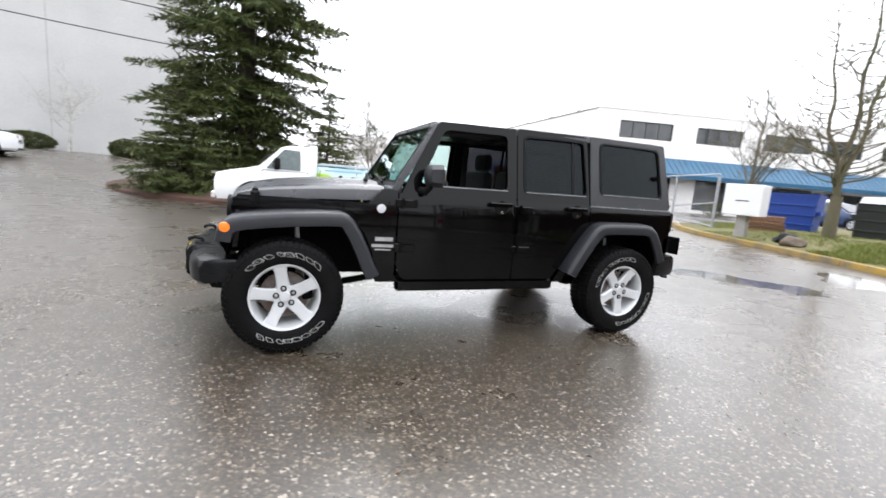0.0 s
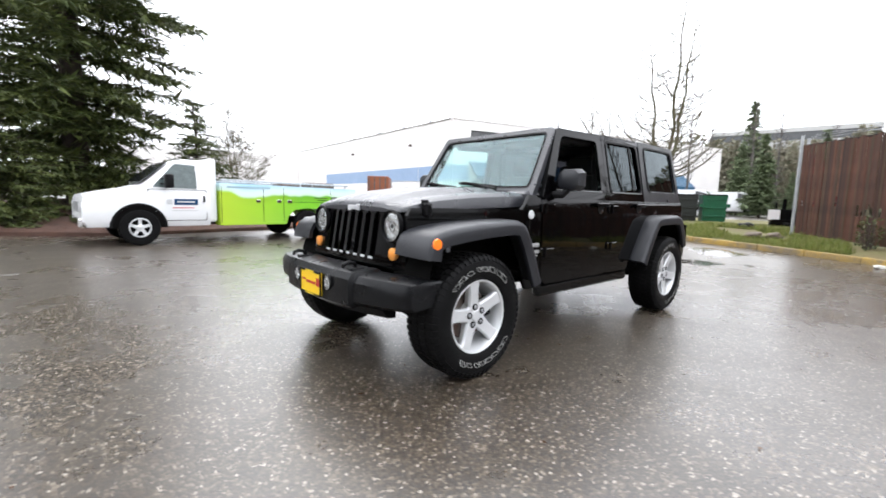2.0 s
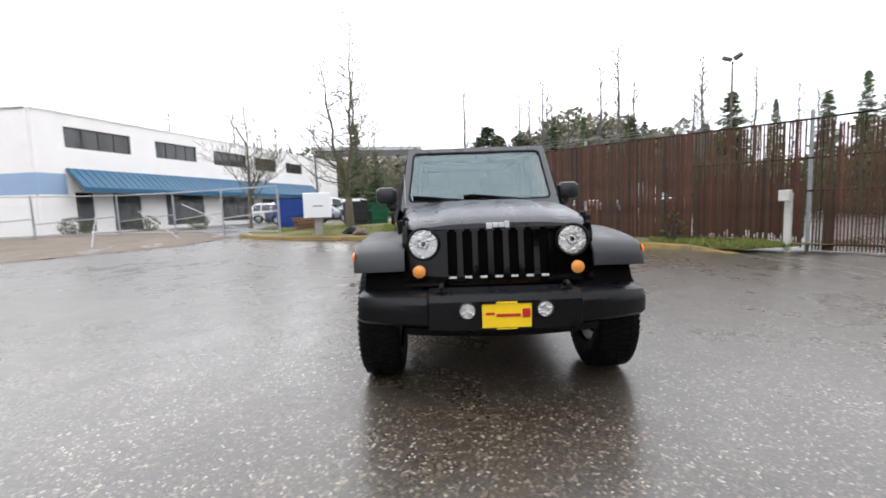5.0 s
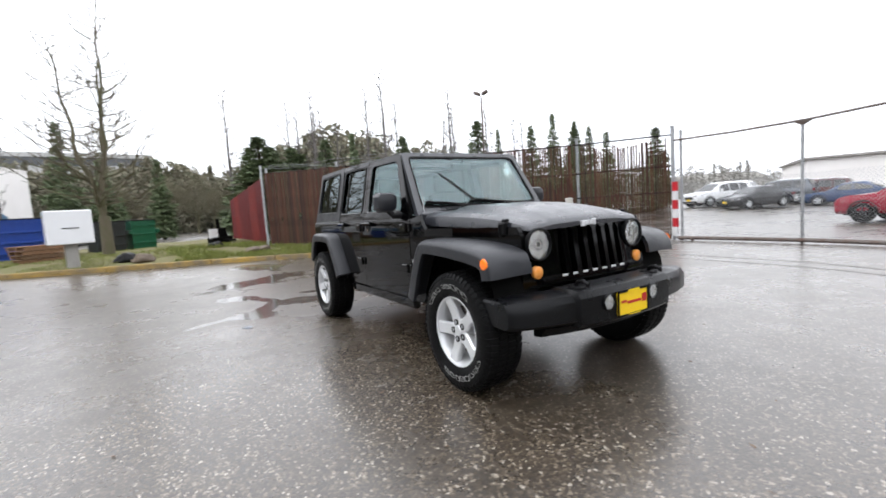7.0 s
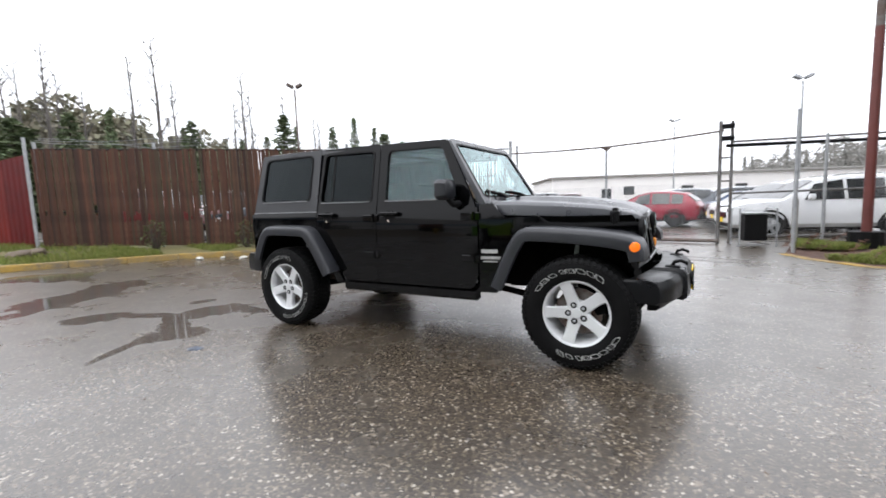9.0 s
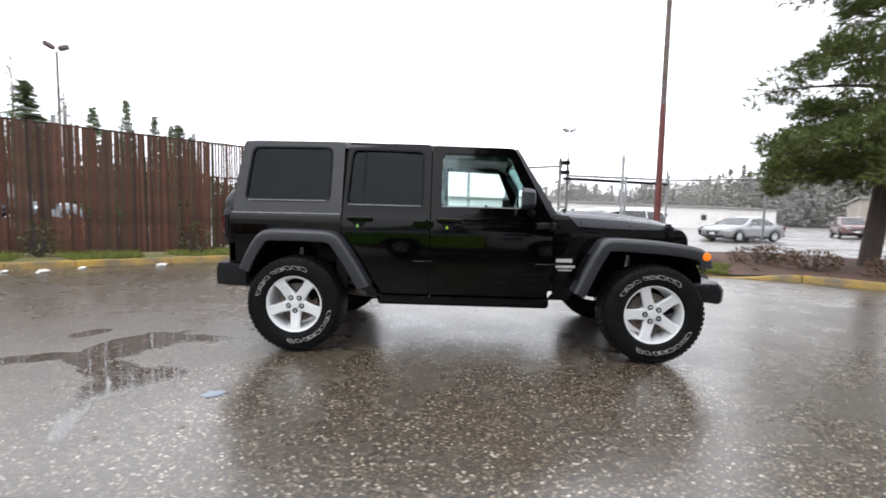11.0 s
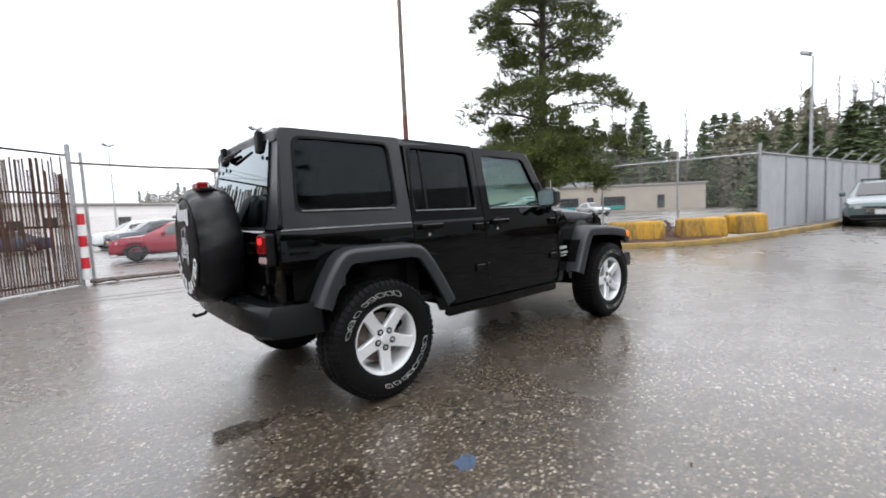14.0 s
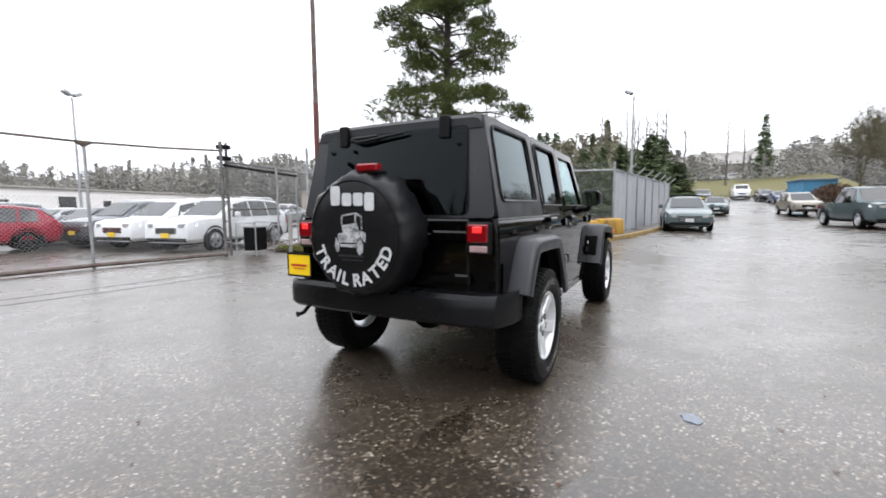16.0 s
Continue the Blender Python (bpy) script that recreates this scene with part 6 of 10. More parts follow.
# service body: two banks of lockers and a bed between
bm = bmesh.new()
pts = [(0.36, 0.42), (-0.95, 0.42), (-1.35, 0.42), (-1.42, 0.62), (-1.55, 0.78), (-1.75, 0.84), (-2.0, 0.86), (-2.25, 0.84), (-2.45, 0.78), (-2.58, 0.62), (-2.64, 0.46), (-3.6, 0.50), (-3.6, 1.44), (0.36, 1.48)]
prism(bm, pts, lambda u, v: Vector((u, 1.03, v)), (0, -0.42, 0))
bank = part("locker_bank", bm, M["wrap"], TRUCK, "printed green locker side")
bm = bmesh.new()
prism(bm, pts, lambda u, v: Vector((u, -0.61, v)), (0, -0.42, 0))
part("locker_bank", bm, M["wrap"], TRUCK)
part("bed_floor", boxes((-3.6, 0.36, -0.62, 0.62, 0.86, 0.92)), M["steel"], TRUCK)
for x in (-0.72, -1.28, 0.33, -2.72):
    part("locker_seam", boxes((x - 0.006, x + 0.006, 1.028, 1.034, 0.5, 1.4)), M["trim"], bank)
part("locker_seam", boxes((-2.7, -1.5, 1.028, 1.034, 1.02, 1.03)), M["trim"], bank)
for x in (-0.58, -1.15, -1.45, -3.5):
    part("locker_latch", boxes((x - 0.06, x + 0.06, 1.03, 1.045, 1.0, 1.08), bevel=0.006), M["chrome"], bank)
part("pale_bar", boxes((-0.9, 0.2, 1.031, 1.034, 1.36, 1.41)), paint("wrap_grey", (0.35, 0.5, 0.58)), bank)
part("dark_bars", boxes((-2.62, -2.2, 1.031, 1.034, 1.14, 1.16), (-2.62, -2.3, 1.031, 1.034, 1.08, 1.1)), M["trim"], bank)
part("fuel_door", boxes((-2.6, -2.38, 1.031, 1.036, 0.88, 0.98), bevel=0.004), M["steel"], bank)
bm = bmesh.new()
tube(bm, [(0.3, 0.9, 1.56), (-3.4, 0.9, 1.54)], 0.025, n=6)
tube(bm, [(0.3, -0.9, 1.56), (-3.4, -0.9, 1.54)], 0.025, n=6)
for x in (0.2, -1.0, -2.2, -3.3):
    tube(bm, [(x, 0.9, 1.44), (x, 0.9, 1.56)], 0.02, n=6)
    tube(bm, [(x, -0.9, 1.44), (x, -0.9, 1.56)], 0.02, n=6)
part("top_rail", bm, M["steel"], TRUCK)
bm = boxes((-3.3, -2.5, -0.4, 0.3, 0.92, 1.62), (-2.1, -1.5, -0.3, 0.4, 0.92, 1.55), bevel=0.04)
part("bed_load", bm, M["rusty"], TRUCK, "equipment in the bed")
part("rear_step", boxes((-3.85, -3.58, -0.95, 0.95, 0.45, 0.56), bevel=0.02), M["trim"], TRUCK)
part("truck_frame", boxes((-3.6, 2.7, -0.45, -0.35, 0.42, 0.58), (-3.6, 2.7, 0.35, 0.45, 0.42, 0.58)), M["under"], TRUCK)
for x in (2.05, -2.0):
    for s in (1, -1):
        road_wheel(TRUCK, x, s * 0.94, 0.4, s, M["alloy"], 0.54)
bm = bmesh.new()
secs = []
for k in range(15):
    a = math.pi * k / 14
    secs.append([(2.05 + q * math.cos(a), 1.0 + e, 0.4 + q * math.sin(a)) for q, e in ((0.5, 0.012), (0.545, 0.025), (0.555, -0.02))])
loft(bm, secs, caps=False)
part("wheel_arch", bm, M["trim"], TRUCK, smooth=True)
# cab side is uncut: a dark half-disc stands for the shaded wheel hollow
for s in (1, -1):
    bm = bmesh.new()
    prism(bm, [(2.05 + 0.5 * math.cos(math.pi * k / 16), 0.4 + 0.5 * math.sin(math.pi * k / 16)) for k in range(17)], lambda u, v: Vector((u, s * 1.012, v)), (0, -s * 0.2, 0))
    part("wheel_well", bm, M["under"], TRUCK, "dark plate for the shade in the front wheel well")

# ---- kerbs, verges ----
M["kerb"] = surface("worn_yellow_kerb", (0.33, 0.205, 0.03), (0.1, 0.088, 0.068), rough=0.7, scale=2.6, fine=40, bump=0.4)
M["concrete"] = surface("weathered_concrete", (0.34, 0.33, 0.31), (0.24, 0.23, 0.215), rough=0.75, scale=1.5, fine=50, bump=0.3)
M["soil"] = surface("wet_mulch", (0.085, 0.04, 0.026), (0.05, 0.024, 0.016), rough=0.85, scale=3, fine=30, bump=0.9, dist=0.03)
M["turf"] = surface("mossy_turf", (0.11, 0.115, 0.035), (0.13, 0.10, 0.045), rough=0.9, scale=1.2, fine=30, bump=0.8, dist=0.03)
M["dirt"] = surface("wet_gravel_dirt", (0.15, 0.112, 0.076), (0.075, 0.056, 0.04), rough=0.7, scale=1.2, fine=24, bump=0.7, dist=0.03)


def resample(pts, step):
    out = [Vector(pts[0])]
    for a, b in zip(pts, pts[1:]):
        a, b = Vector(a), Vector(b)
        n = max(1, round((b - a).length / step))
        out += [a + (b - a) * (k / n) for k in range(1, n + 1)]
    return out


def normals2(pts):
    out = []
    for i in range(len(pts)):
        d = (pts[min(i + 1, len(pts) - 1)] - pts[max(i - 1, 0)]).normalized()
        out.append(Vector((-d.y, d.x)))
    return out


KERB_W = [(-12.3, -8.2), (-11.5, -7.3), (-10.9, -6.0), (-10.4, -4.0), (-9.8, -1.6), (-9.3, 0.0), (-8.6, 1.9), (-7.6, 3.6), (-6.5, 4.8), (-5.5, 5.5), (-4.6, 5.95)]
KERB_E = [(3.6, 6.6), (3.9, 5.8), (4.5, 5.0), (5.5, 4.8), (6.6, 4.4), (7.4, 3.45), (8.0, 2.45), (8.8, 1.25), (9.9, 0.35), (11.4, -0.3), (13.5, -0.75), (20, -1.6), (29, -2.6)]


def kerb_run(pts, name, label, inward):
    """Cast kerb stones with a worn, rounded edge, one by one."""
    ps = resample(pts, 1.25)
    root = None
    for i, (a, b) in enumerate(zip(ps, ps[1:])):
        d = (b - a)
        n = Vector((-d.y, d.x)).normalized() * inward
        bm = bmesh.new()
        g = 0.006
        secs = []
        for k in range(4):
            p = a + d * (g + (1 - 2 * g) * k / 3)
            z = height(p.x, p.y) + random.uniform(-0.004, 0.004)
            low = 1 - 0.92 * smoothstep(-5.7, -4.5, p.x) * (1 - smoothstep(5.4, 6.6, p.x))
            secs.append([(p.x + n.x * q, p.y + n.y * q, z + hz * (low if hz > 0 else 1)) for q, hz in ((0.0, -0.05), (0.0, 0.09), (0.012, 0.125), (0.035, 0.137), (0.15, 0.135), (0.16, -0.05))])
        loft(bm, secs, close=True)
        ob = part(name if root is None else "kerb_stone", bm, M["kerb"], root, smooth=True)
        if root is None:
            root = tagged(ob, label, "kerb", kind="structure")
    return root


kerb_run(KERB_W, "kerb_west", "worn yellow-painted concrete kerb with gaps", 1)
kerb_run(KERB_E, "kerb_east", "worn yellow-painted concrete kerb round the planted island", 1)
FENCE_W = [(-11.5, 0.35), (-8.2, 3.9), (-4.75, 7.6), (-2.83, 9.1)]


def sheet(name, inner, outer, material, z_in, z_out, label, cat, rows=8, rough=0.03, lift=lambda p: 1.0):
    """A verge: a strip between two lines, rising from z_in to z_out over the ground."""
    a, b = [Vector(p) for p in inner], [Vector(p) for p in outer]
    verts, faces = [], []
    n = len(a)
    for i in range(n):
        for j in range(rows + 1):
            u = j / rows
            p = a[i] + (b[i] - a[i]) * u
            z = height(p.x, p.y) + (z_in + (z_out - z_in) * smoothstep(0, 0.6, u)) * lift(p)
            if 0 < j:
                z += rough * noise.noise(Vector((p.x * 1.3, p.y * 1.3, 3.1)))
            verts.append((p.x, p.y, z))
    for i in range(n - 1):
        for j in range(rows):
            k = i * (rows + 1) + j
            faces.append((k, k + rows + 1, k + rows + 2, k + 1))
    return tagged(raw(name, verts, faces, material, smooth=True), label, cat, kind="structure")


kw = resample(KERB_W, 0.5)
nw = normals2(kw)
inner = [p + n * 0.14 for p, n in zip(kw, nw)]
outer = []
for p, n in zip(kw, nw):
    if p.y < 0.2:
        outer.append(Vector((-23.0, p.y * 1.25 + 0.2)))
    else:
        u = min(1.0, (p.y - 0.2) / 5.75)
        q = Vector((-11.5, 0.35)).lerp(Vector((-3.9, 8.27)), u)
        outer.append(q + Vector((-0.35, 0.3)))
VERGE = (inner, outer)
sheet("verge_west", inner, outer, M["turf"], 0.115, 0.17, "rough mossy grass verge with bare patches", "grass", rows=14, rough=0.05)
ke = resample(KERB_E[:9], 0.5)
ne = normals2(ke)
in_e = [p + n * 0.14 for p, n in zip(ke, ne)]
out_e = []
for i, p in enumerate(in_e):
    u = i / (len(in_e) - 1)
    out_e.append(Vector((4.2, 8.9)).lerp(Vector((8.6, 9.0)), min(1, u * 2)) if u < 0.5 else Vector((8.6, 9.0)).lerp(Vector((12.6, 2.2)), (u - 0.5) * 2))
sheet("island_east", in_e, out_e, M["soil"], 0.115, 0.24, "planted island of wet bark mulch with low brown shrubs", "planting bed", rows=10, rough=0.03, lift=lambda p: 0.1 + 0.9 * smoothstep(4.6, 6.8, p.x))
# raised island with mulch under the fir
bm = bmesh.new()
isl = rpoly([(2.6, -10.9), (6.2, -13.2), (8.0, -16.5), (6.0, -20.5), (0.0, -21), (-5, -15.5), (-3.5, -12.2)], 1.4, 6)
rings_ = []
for k, (sc, dz) in enumerate(((1.0, -0.05), (1.0, 0.1), (0.985, 0.13), (0.9, 0.2), (0.6, 0.38), (0.2, 0.45))):
    rings_.append([bm.verts.new((1.6 + (p.x - 1.6) * sc, -16 + (p.y + 16) * sc, height(p.x, p.y) + dz + 0.04 * noise.noise(Vector((p.x, p.y, k))))) for p in isl])
for a, b in zip(rings_, rings_[1:]):
    for k in range(len(a)):
        bm.faces.new((a[k], a[(k + 1) % len(a)], b[(k + 1) % len(a)], b[k]))
bm.faces.new(rings_[-1])
tagged(part("mulch_island", bm, M["soil"], smooth=True), "raised island of reddish bark mulch round the fir", "planting bed", kind="structure")
# unpaved yard before the white building
yard_a = resample([(-6.0, -15.6), (-8.3, -12.2), (-10.2, -9.2), (-12.2, -8.4)], 0.6)
yard_b = [Vector((-18.0 - 6 * i / len(yard_a), -24.0 + 6 * i / len(yard_a))) for i in range(len(yard_a))]
sheet("yard", yard_a, yard_b, M["dirt"], 0.012, 0.06, "unpaved wet gravel yard before the building", "yard", rows=16, rough=0.06)

# grass blades, in clumps, as one mass
M["blade"] = varied("grass_blades", [(0.09, 0.13, 0.02), (0.16, 0.2, 0.035), (0.24, 0.22, 0.07), (0.1, 0.15, 0.03)], rough=0.6)


def grass(name, strip, count, lo, hi, label, base=0.115):
    rnd = random.Random(5)
    a, b = strip
    verts, faces = [], []
    for _ in range(count):
        i = rnd.uniform(0, len(a) - 1.001)
        k, f = int(i), i - int(i)
        u = rnd.random() ** 1.6
        p = a[k].lerp(a[k + 1], f).lerp(b[k].lerp(b[k + 1], f), u)
        if noise.noise(Vector((p.x * 0.7, p.y * 0.7, 0))) < -0.12:
            continue
        z = height(p.x, p.y) + base + 0.055 * smoothstep(0, 0.6, u) - 0.03
        for _k in range(4):
            an, ln, hg = rnd.uniform(0, 6.3), rnd.uniform(0.0, 0.09), rnd.uniform(lo, hi)
            x, y = p.x + rnd.uniform(-0.06, 0.06), p.y + rnd.uniform(-0.06, 0.06)
            w = 0.007
            n = len(verts)
            dx, dy = math.cos(an), math.sin(an)
            verts += [(x - dy * w, y + dx * w, z), (x + dy * w, y - dx * w, z), (x + dx * ln * 0.5 + dy * w * 0.7, y + dy * ln * 0.5 - dx * w * 0.7, z + hg * 0.65), (x + dx * ln, y + dy * ln, z + hg)]
            faces += [(n, n + 1, n + 2), (n, n + 2, n + 3)]
    return tagged(raw(name, verts, faces, M["blade"]), label, "grass", kind="stuff")


near = [i for i, p in enumerate(kw) if p.y > -3]
grass("grass", ([inner[i] for i in near], [inner[i].lerp(outer[i], 1.0 if kw[i].y > 0.2 else 0.3) for i in near]), 9000, 0.05, 0.17, "rough green grass along the fence")
grass("grass", (inner, [a.lerp(b, 0.55) for a, b in zip(inner, outer)]), 9000, 0.03, 0.09, "short mossy grass on the verge")
grass("grass", ([Vector((3.8, 6.3)), Vector((4.7, 5.3)), Vector((6.0, 5.0))], [Vector((4.2, 8.4)), Vector((5.2, 7.2)), Vector((6.4, 6.6))]), 14000, 0.05, 0.13, "green grass by the gate", 0.04)

# ---- brown slatted fence ----
M["slat"] = varied("brown_fence_slats", [(0.052, 0.022, 0.0135), (0.085, 0.032, 0.018), (0.028, 0.0155, 0.0115), (0.1, 0.043, 0.026), (0.048, 0.036, 0.021), (0.07, 0.028, 0.018)], rough=0.65, by="object", bump=0.2, scale=5)
M["slat_red"] = surface("dark_red_ribbed_steel", (0.115, 0.009, 0.01), (0.075, 0.007, 0.008), rough=0.6, scale=2, fine=30, bump=0.15, spec=0.12)
M["slat_red_worn"] = surface("faded_red_ribbed_steel", (0.17, 0.02, 0.017), (0.12, 0.014, 0.013), rough=0.65, scale=2, fine=30, bump=0.15, spec=0.12)
FENCE = thing("slatted_fence", pose(0, 0, 0), "tall brown slatted chain-link fence with gaps and sagging barbed wire", "fence")
rnd = random.Random(11)
slat_me = {}


def slat_mesh(w):
    if w not in slat_me:
        bm = bmesh.new()
        box(bm, -w, w, -0.006, 0.006, 0, 1.0)
        me = bpy.data.meshes.new("slat")
        bm.to_mesh(me)
        bm.free()
        me.materials.append(M["slat"])
        slat_me[w] = me
    return slat_me[w]


base_z = lambda p: height(p.x, p.y) + 0.19 * (1 - smoothstep(-5.1, -4.7, p.x)) + 0.02
top_z = lambda p: 2.84 if p.x < -4.75 else 2.84 - 0.16 * smoothstep(-4.75, -4.2, p.x) + 0.06 * smoothstep(-4.0, -2.9, p.x)


def slat(p, n, w, z0, z1, back=0.0):
    ang = math.atan2(-n.x, n.y) + rnd.uniform(-0.1, 0.1)
    ob = new("slat", slat_mesh(w))
    ob.parent = FENCE
    o = back + rnd.uniform(-0.006, 0.006)
    ob.matrix_basis = Matrix.Translation((p.x + n.x * o, p.y + n.y * o, z0)) @ Matrix.Rotation(ang, 4, "Z") @ Matrix.Rotation(rnd.uniform(-0.01, 0.01), 4, "Y") @ Matrix.Diagonal((1, 1, z1 - z0, 1))


# closed run: broad slats edge to edge, a few short gaps at one height
fp = resample([FENCE_W[0], FENCE_W[1], (-6.3, 5.94)], 0.054)
for p, n in zip(fp, normals2(fp)):
    z0, z1 = base_z(p), top_z(p) + rnd.uniform(-0.05, 0.02)
    worn = -10.4 < p.x < -7.5
    if rnd.random() < (0.42 if worn else 0.06):
        g0 = (1.02 if worn else 1.2) + rnd.uniform(-0.05, 0.05)
        slat(p, n, 0.0275, z0, g0)
        slat(p, n, 0.0275, g0 + rnd.uniform(0.08, 0.3), z1)
    elif rnd.random() > 0.015:
        slat(p, n, 0.0275, z0, z1 - (0.35 if rnd.random() < 0.03 else 0))
# half-closed run before the tall post
fp = resample([(-6.25, 5.99), (-4.83, 7.53)], 0.054)
for p, n in zip(fp, normals2(fp)):
    z0, z1 = base_z(p), top_z(p) + rnd.uniform(-0.06, 0.02)
    slat(p, n, 0.017, z0, z1)
    slat(p + (fp[1] - fp[0]) * 0.5, n, 0.022, z0 + rnd.uniform(0.0, 0.25), 1.72 + rnd.uniform(-0.25, 0.3), 0.012)
# open run up to the gate: narrow slats with light between them
fp = resample([(-4.68, 7.66), (-2.9, 9.04)], 0.056)
for i, (p, n) in enumerate(zip(fp, normals2(fp))):
    z0, z1 = base_z(p), top_z(p) + rnd.uniform(-0.1, 0.05) - (rnd.uniform(0.1, 0.35) if i > 24 and rnd.random() < 0.5 else 0)
    slat(p, n, 0.018, z0, z1)
    if i % 2 == 0 and i < 24:
        slat(p + (fp[1] - fp[0]) * 0.5, n, 0.025, 1.12 + rnd.uniform(-0.05, 0.03), 1.3 + rnd.uniform(-0.03, 0.05), 0.012)
    if i in (3, 4, 5):
        slat(p + (fp[1] - fp[0]) * 0.5, n, 0.025, z0, 1.2, 0.012)
for p in [Vector(q) for q in ((-11.5, 0.35), (-9.8, 2.18), (-8.2, 3.9), (-6.5, 5.73), (-4.75, 7.6))]:
    bm = bmesh.new()
    tube(bm, [(p.x - 0.05, p.y + 0.05, base_z(p) - 0.1), (p.x - 0.05, p.y + 0.05, 3.0)], 0.04, n=10)
    part("fence_post", bm, M["steel"], FENCE, smooth=True)
for zz in (2.82, 2.0, 1.3, 0.45):
    bm = bmesh.new()
    tube(bm, [(p.x - 0.03, p.y + 0.03, zz if zz > 1 else base_z(p) + 0.12) for p in [Vector(q) for q in FENCE_W]], 0.022, n=6)
    part("fence_rail", bm, M["trim"], FENCE)
for k, zz in enumerate((2.93, 3.02, 3.1)):
    bm = bmesh.new()
    pts = []
    for p in resample(FENCE_W, 0.6):
        pts.append((p.x - 0.08 * k, p.y + 0.08 * k, zz + 0.04 * math.sin(p.x * 2.1 + k) + 0.03 * math.sin(p.x * 5.3 + 2 * k)))
    tube(bm, pts, 0.007, n=4)
    part("barbed_wire", bm, M["steel"], FENCE)
# corner post, pale
bm = bmesh.new()
tube(bm, [(-11.6, 0.25, 0.2), (-11.66, 0.25, 3.1)], 0.038, n=10)
part("corner_post", bm, M["steel"], FENCE, smooth=True)
# ribbed red panels running away from the corner
RED = thing("ribbed_steel_fence", pose(0, 0, 0), "dark red ribbed steel fence panels", "fence")
x = -11.7
for k in range(6):
    bm = bmesh.new()
    n = 20
    secs = []
    for i in range(n + 1):
        xx = x - 1.9 * i / n
        off = 0.006 if (i // 2) % 2 else -0.006
        yy = 0.3 + 0.015 * (-11.7 - xx) + off
        z0, z1 = height(xx, yy) + 0.06, 2.72 - 0.03 * k
        secs.append([(xx, yy, z0), (xx, yy, z1), (xx, yy + 0.008, z1), (xx, yy + 0.008, z0)])
    loft(bm, secs, close=True)
    part("panel", bm, M["slat_red_worn" if k in (1, 4) else "slat_red"], RED)
    x -= 1.9

# ---- gate stretch: wire mesh, posts, stop sleeve ----
def wire_mesh(bm, a, b, z0, z1, pitch=0.075, r=0.0022):
    """Crossed diagonal wires between two uprights, from z0 to z1."""
    a, b = Vector(a), Vector(b)
    L, H = (b - a).length, z1 - z0
    d = (b - a).normalized()
    nrm = Vector((-d.y, d.x))
    for sgn_ in (1, -1):
        k = -H
        while k < L:
            u0, u1 = max(0.0, k), min(L, k + H)
            if u1 > u0:
                za, zb = (u0 - k), (u1 - k)
                if sgn_ < 0:
                    za, zb = H - za, H - zb
                p, q = a + d * u0, a + d * u1
                off = nrm * (0.002 * sgn_)
                P, Q = Vector((p.x + off.x, p.y + off.y, z0 + za)), Vector((q.x + off.x, q.y + off.y, z0 + zb))
                dr = (Q - P).normalized()
                s1 = nrm.to_3d() * r
                s2 = dr.cross(nrm.to_3d()) * r
                A = [bm.verts.new(P + s1), bm.verts.new(P - s1 * 0.5 + s2), bm.verts.new(P - s1 * 0.5 - s2)]
                B = [bm.verts.new(Q + s1), bm.verts.new(Q - s1 * 0.5 + s2), bm.verts.new(Q - s1 * 0.5 - s2)]
                for i in range(3):
                    bm.faces.new((A[i], A[(i + 1) % 3], B[(i + 1) % 3], B[i]))
            k += pitch
    return bm


M["post_worn"] = surface("grimy_galvanised_steel", (0.2, 0.2, 0.2), (0.075, 0.06, 0.052), rough=0.6, metal=0.4, scale=5, fine=40)
GATE = thing("sliding_gate", pose(0, 0, 0), "long sliding chain-link gate with a sagging rusty top rail", "gate")
for (x, y), ztop, rr in (((-2.83, 9.1), 3.05, 0.05), ((-2.62, 9.12), 2.9, 0.035), ((0.02, 9.03), 2.6, 0.03), ((2.68, 8.5), 2.9, 0.04), ((2.92, 8.62), 2.9, 0.035)):
    bm = bmesh.new()
    tube(bm, [(x, y, -0.05), (x, y, ztop)], rr, n=10)
    part("gate_post", bm, M["steel"] if x < 1 else M["post_worn"], GATE, smooth=True)
bm = bmesh.new()
loft(bm, [[(0.02 - 0.02, 9.0, 2.5), (0.02 - 0.02, 9.06, 2.5), (0.02 + 0.02, 9.06, 2.5), (0.02 + 0.02, 9.0, 2.5)], [(-0.12, 8.98, 2.58), (-0.12, 9.08, 2.58), (0.16, 9.08, 2.58), (0.16, 8.98, 2.58)], [(-0.14, 8.98, 2.62), (-0.14, 9.08, 2.62), (0.18, 9.08, 2.62), (0.18, 8.98, 2.62)]], close=True)
part("post_cap", bm, M["rusty"], GATE)
bm = bmesh.new()
tube(bm, [(-2.83, 9.1, 2.66), (-1.4, 9.06, 2.61), (0.02, 9.03, 2.6), (1.4, 8.77, 2.62), (2.75, 8.5, 2.68)], 0.024, n=8)
part("top_rail", bm, M["rusty"], GATE)
bm = bmesh.new()
tube(bm, [(-2.7, 9.05, 0.07), (0.02, 8.98, 0.07), (2.7, 8.45, 0.07)], 0.045, n=8)
part("bottom_track", bm, M["rusty"], GATE, "rusty bottom track")
bm = bmesh.new()
wire_mesh(bm, (-2.6, 9.08), (0.0, 9.0), 0.1, 1.5)
wire_mesh(bm, (0.04, 9.0), (2.66, 8.47), 0.1, 1.5)
mesh_ob = part("wire_mesh", bm, M["steel"], GATE, "grey diamond wire mesh")
mesh_ob["kind"] = "stuff"
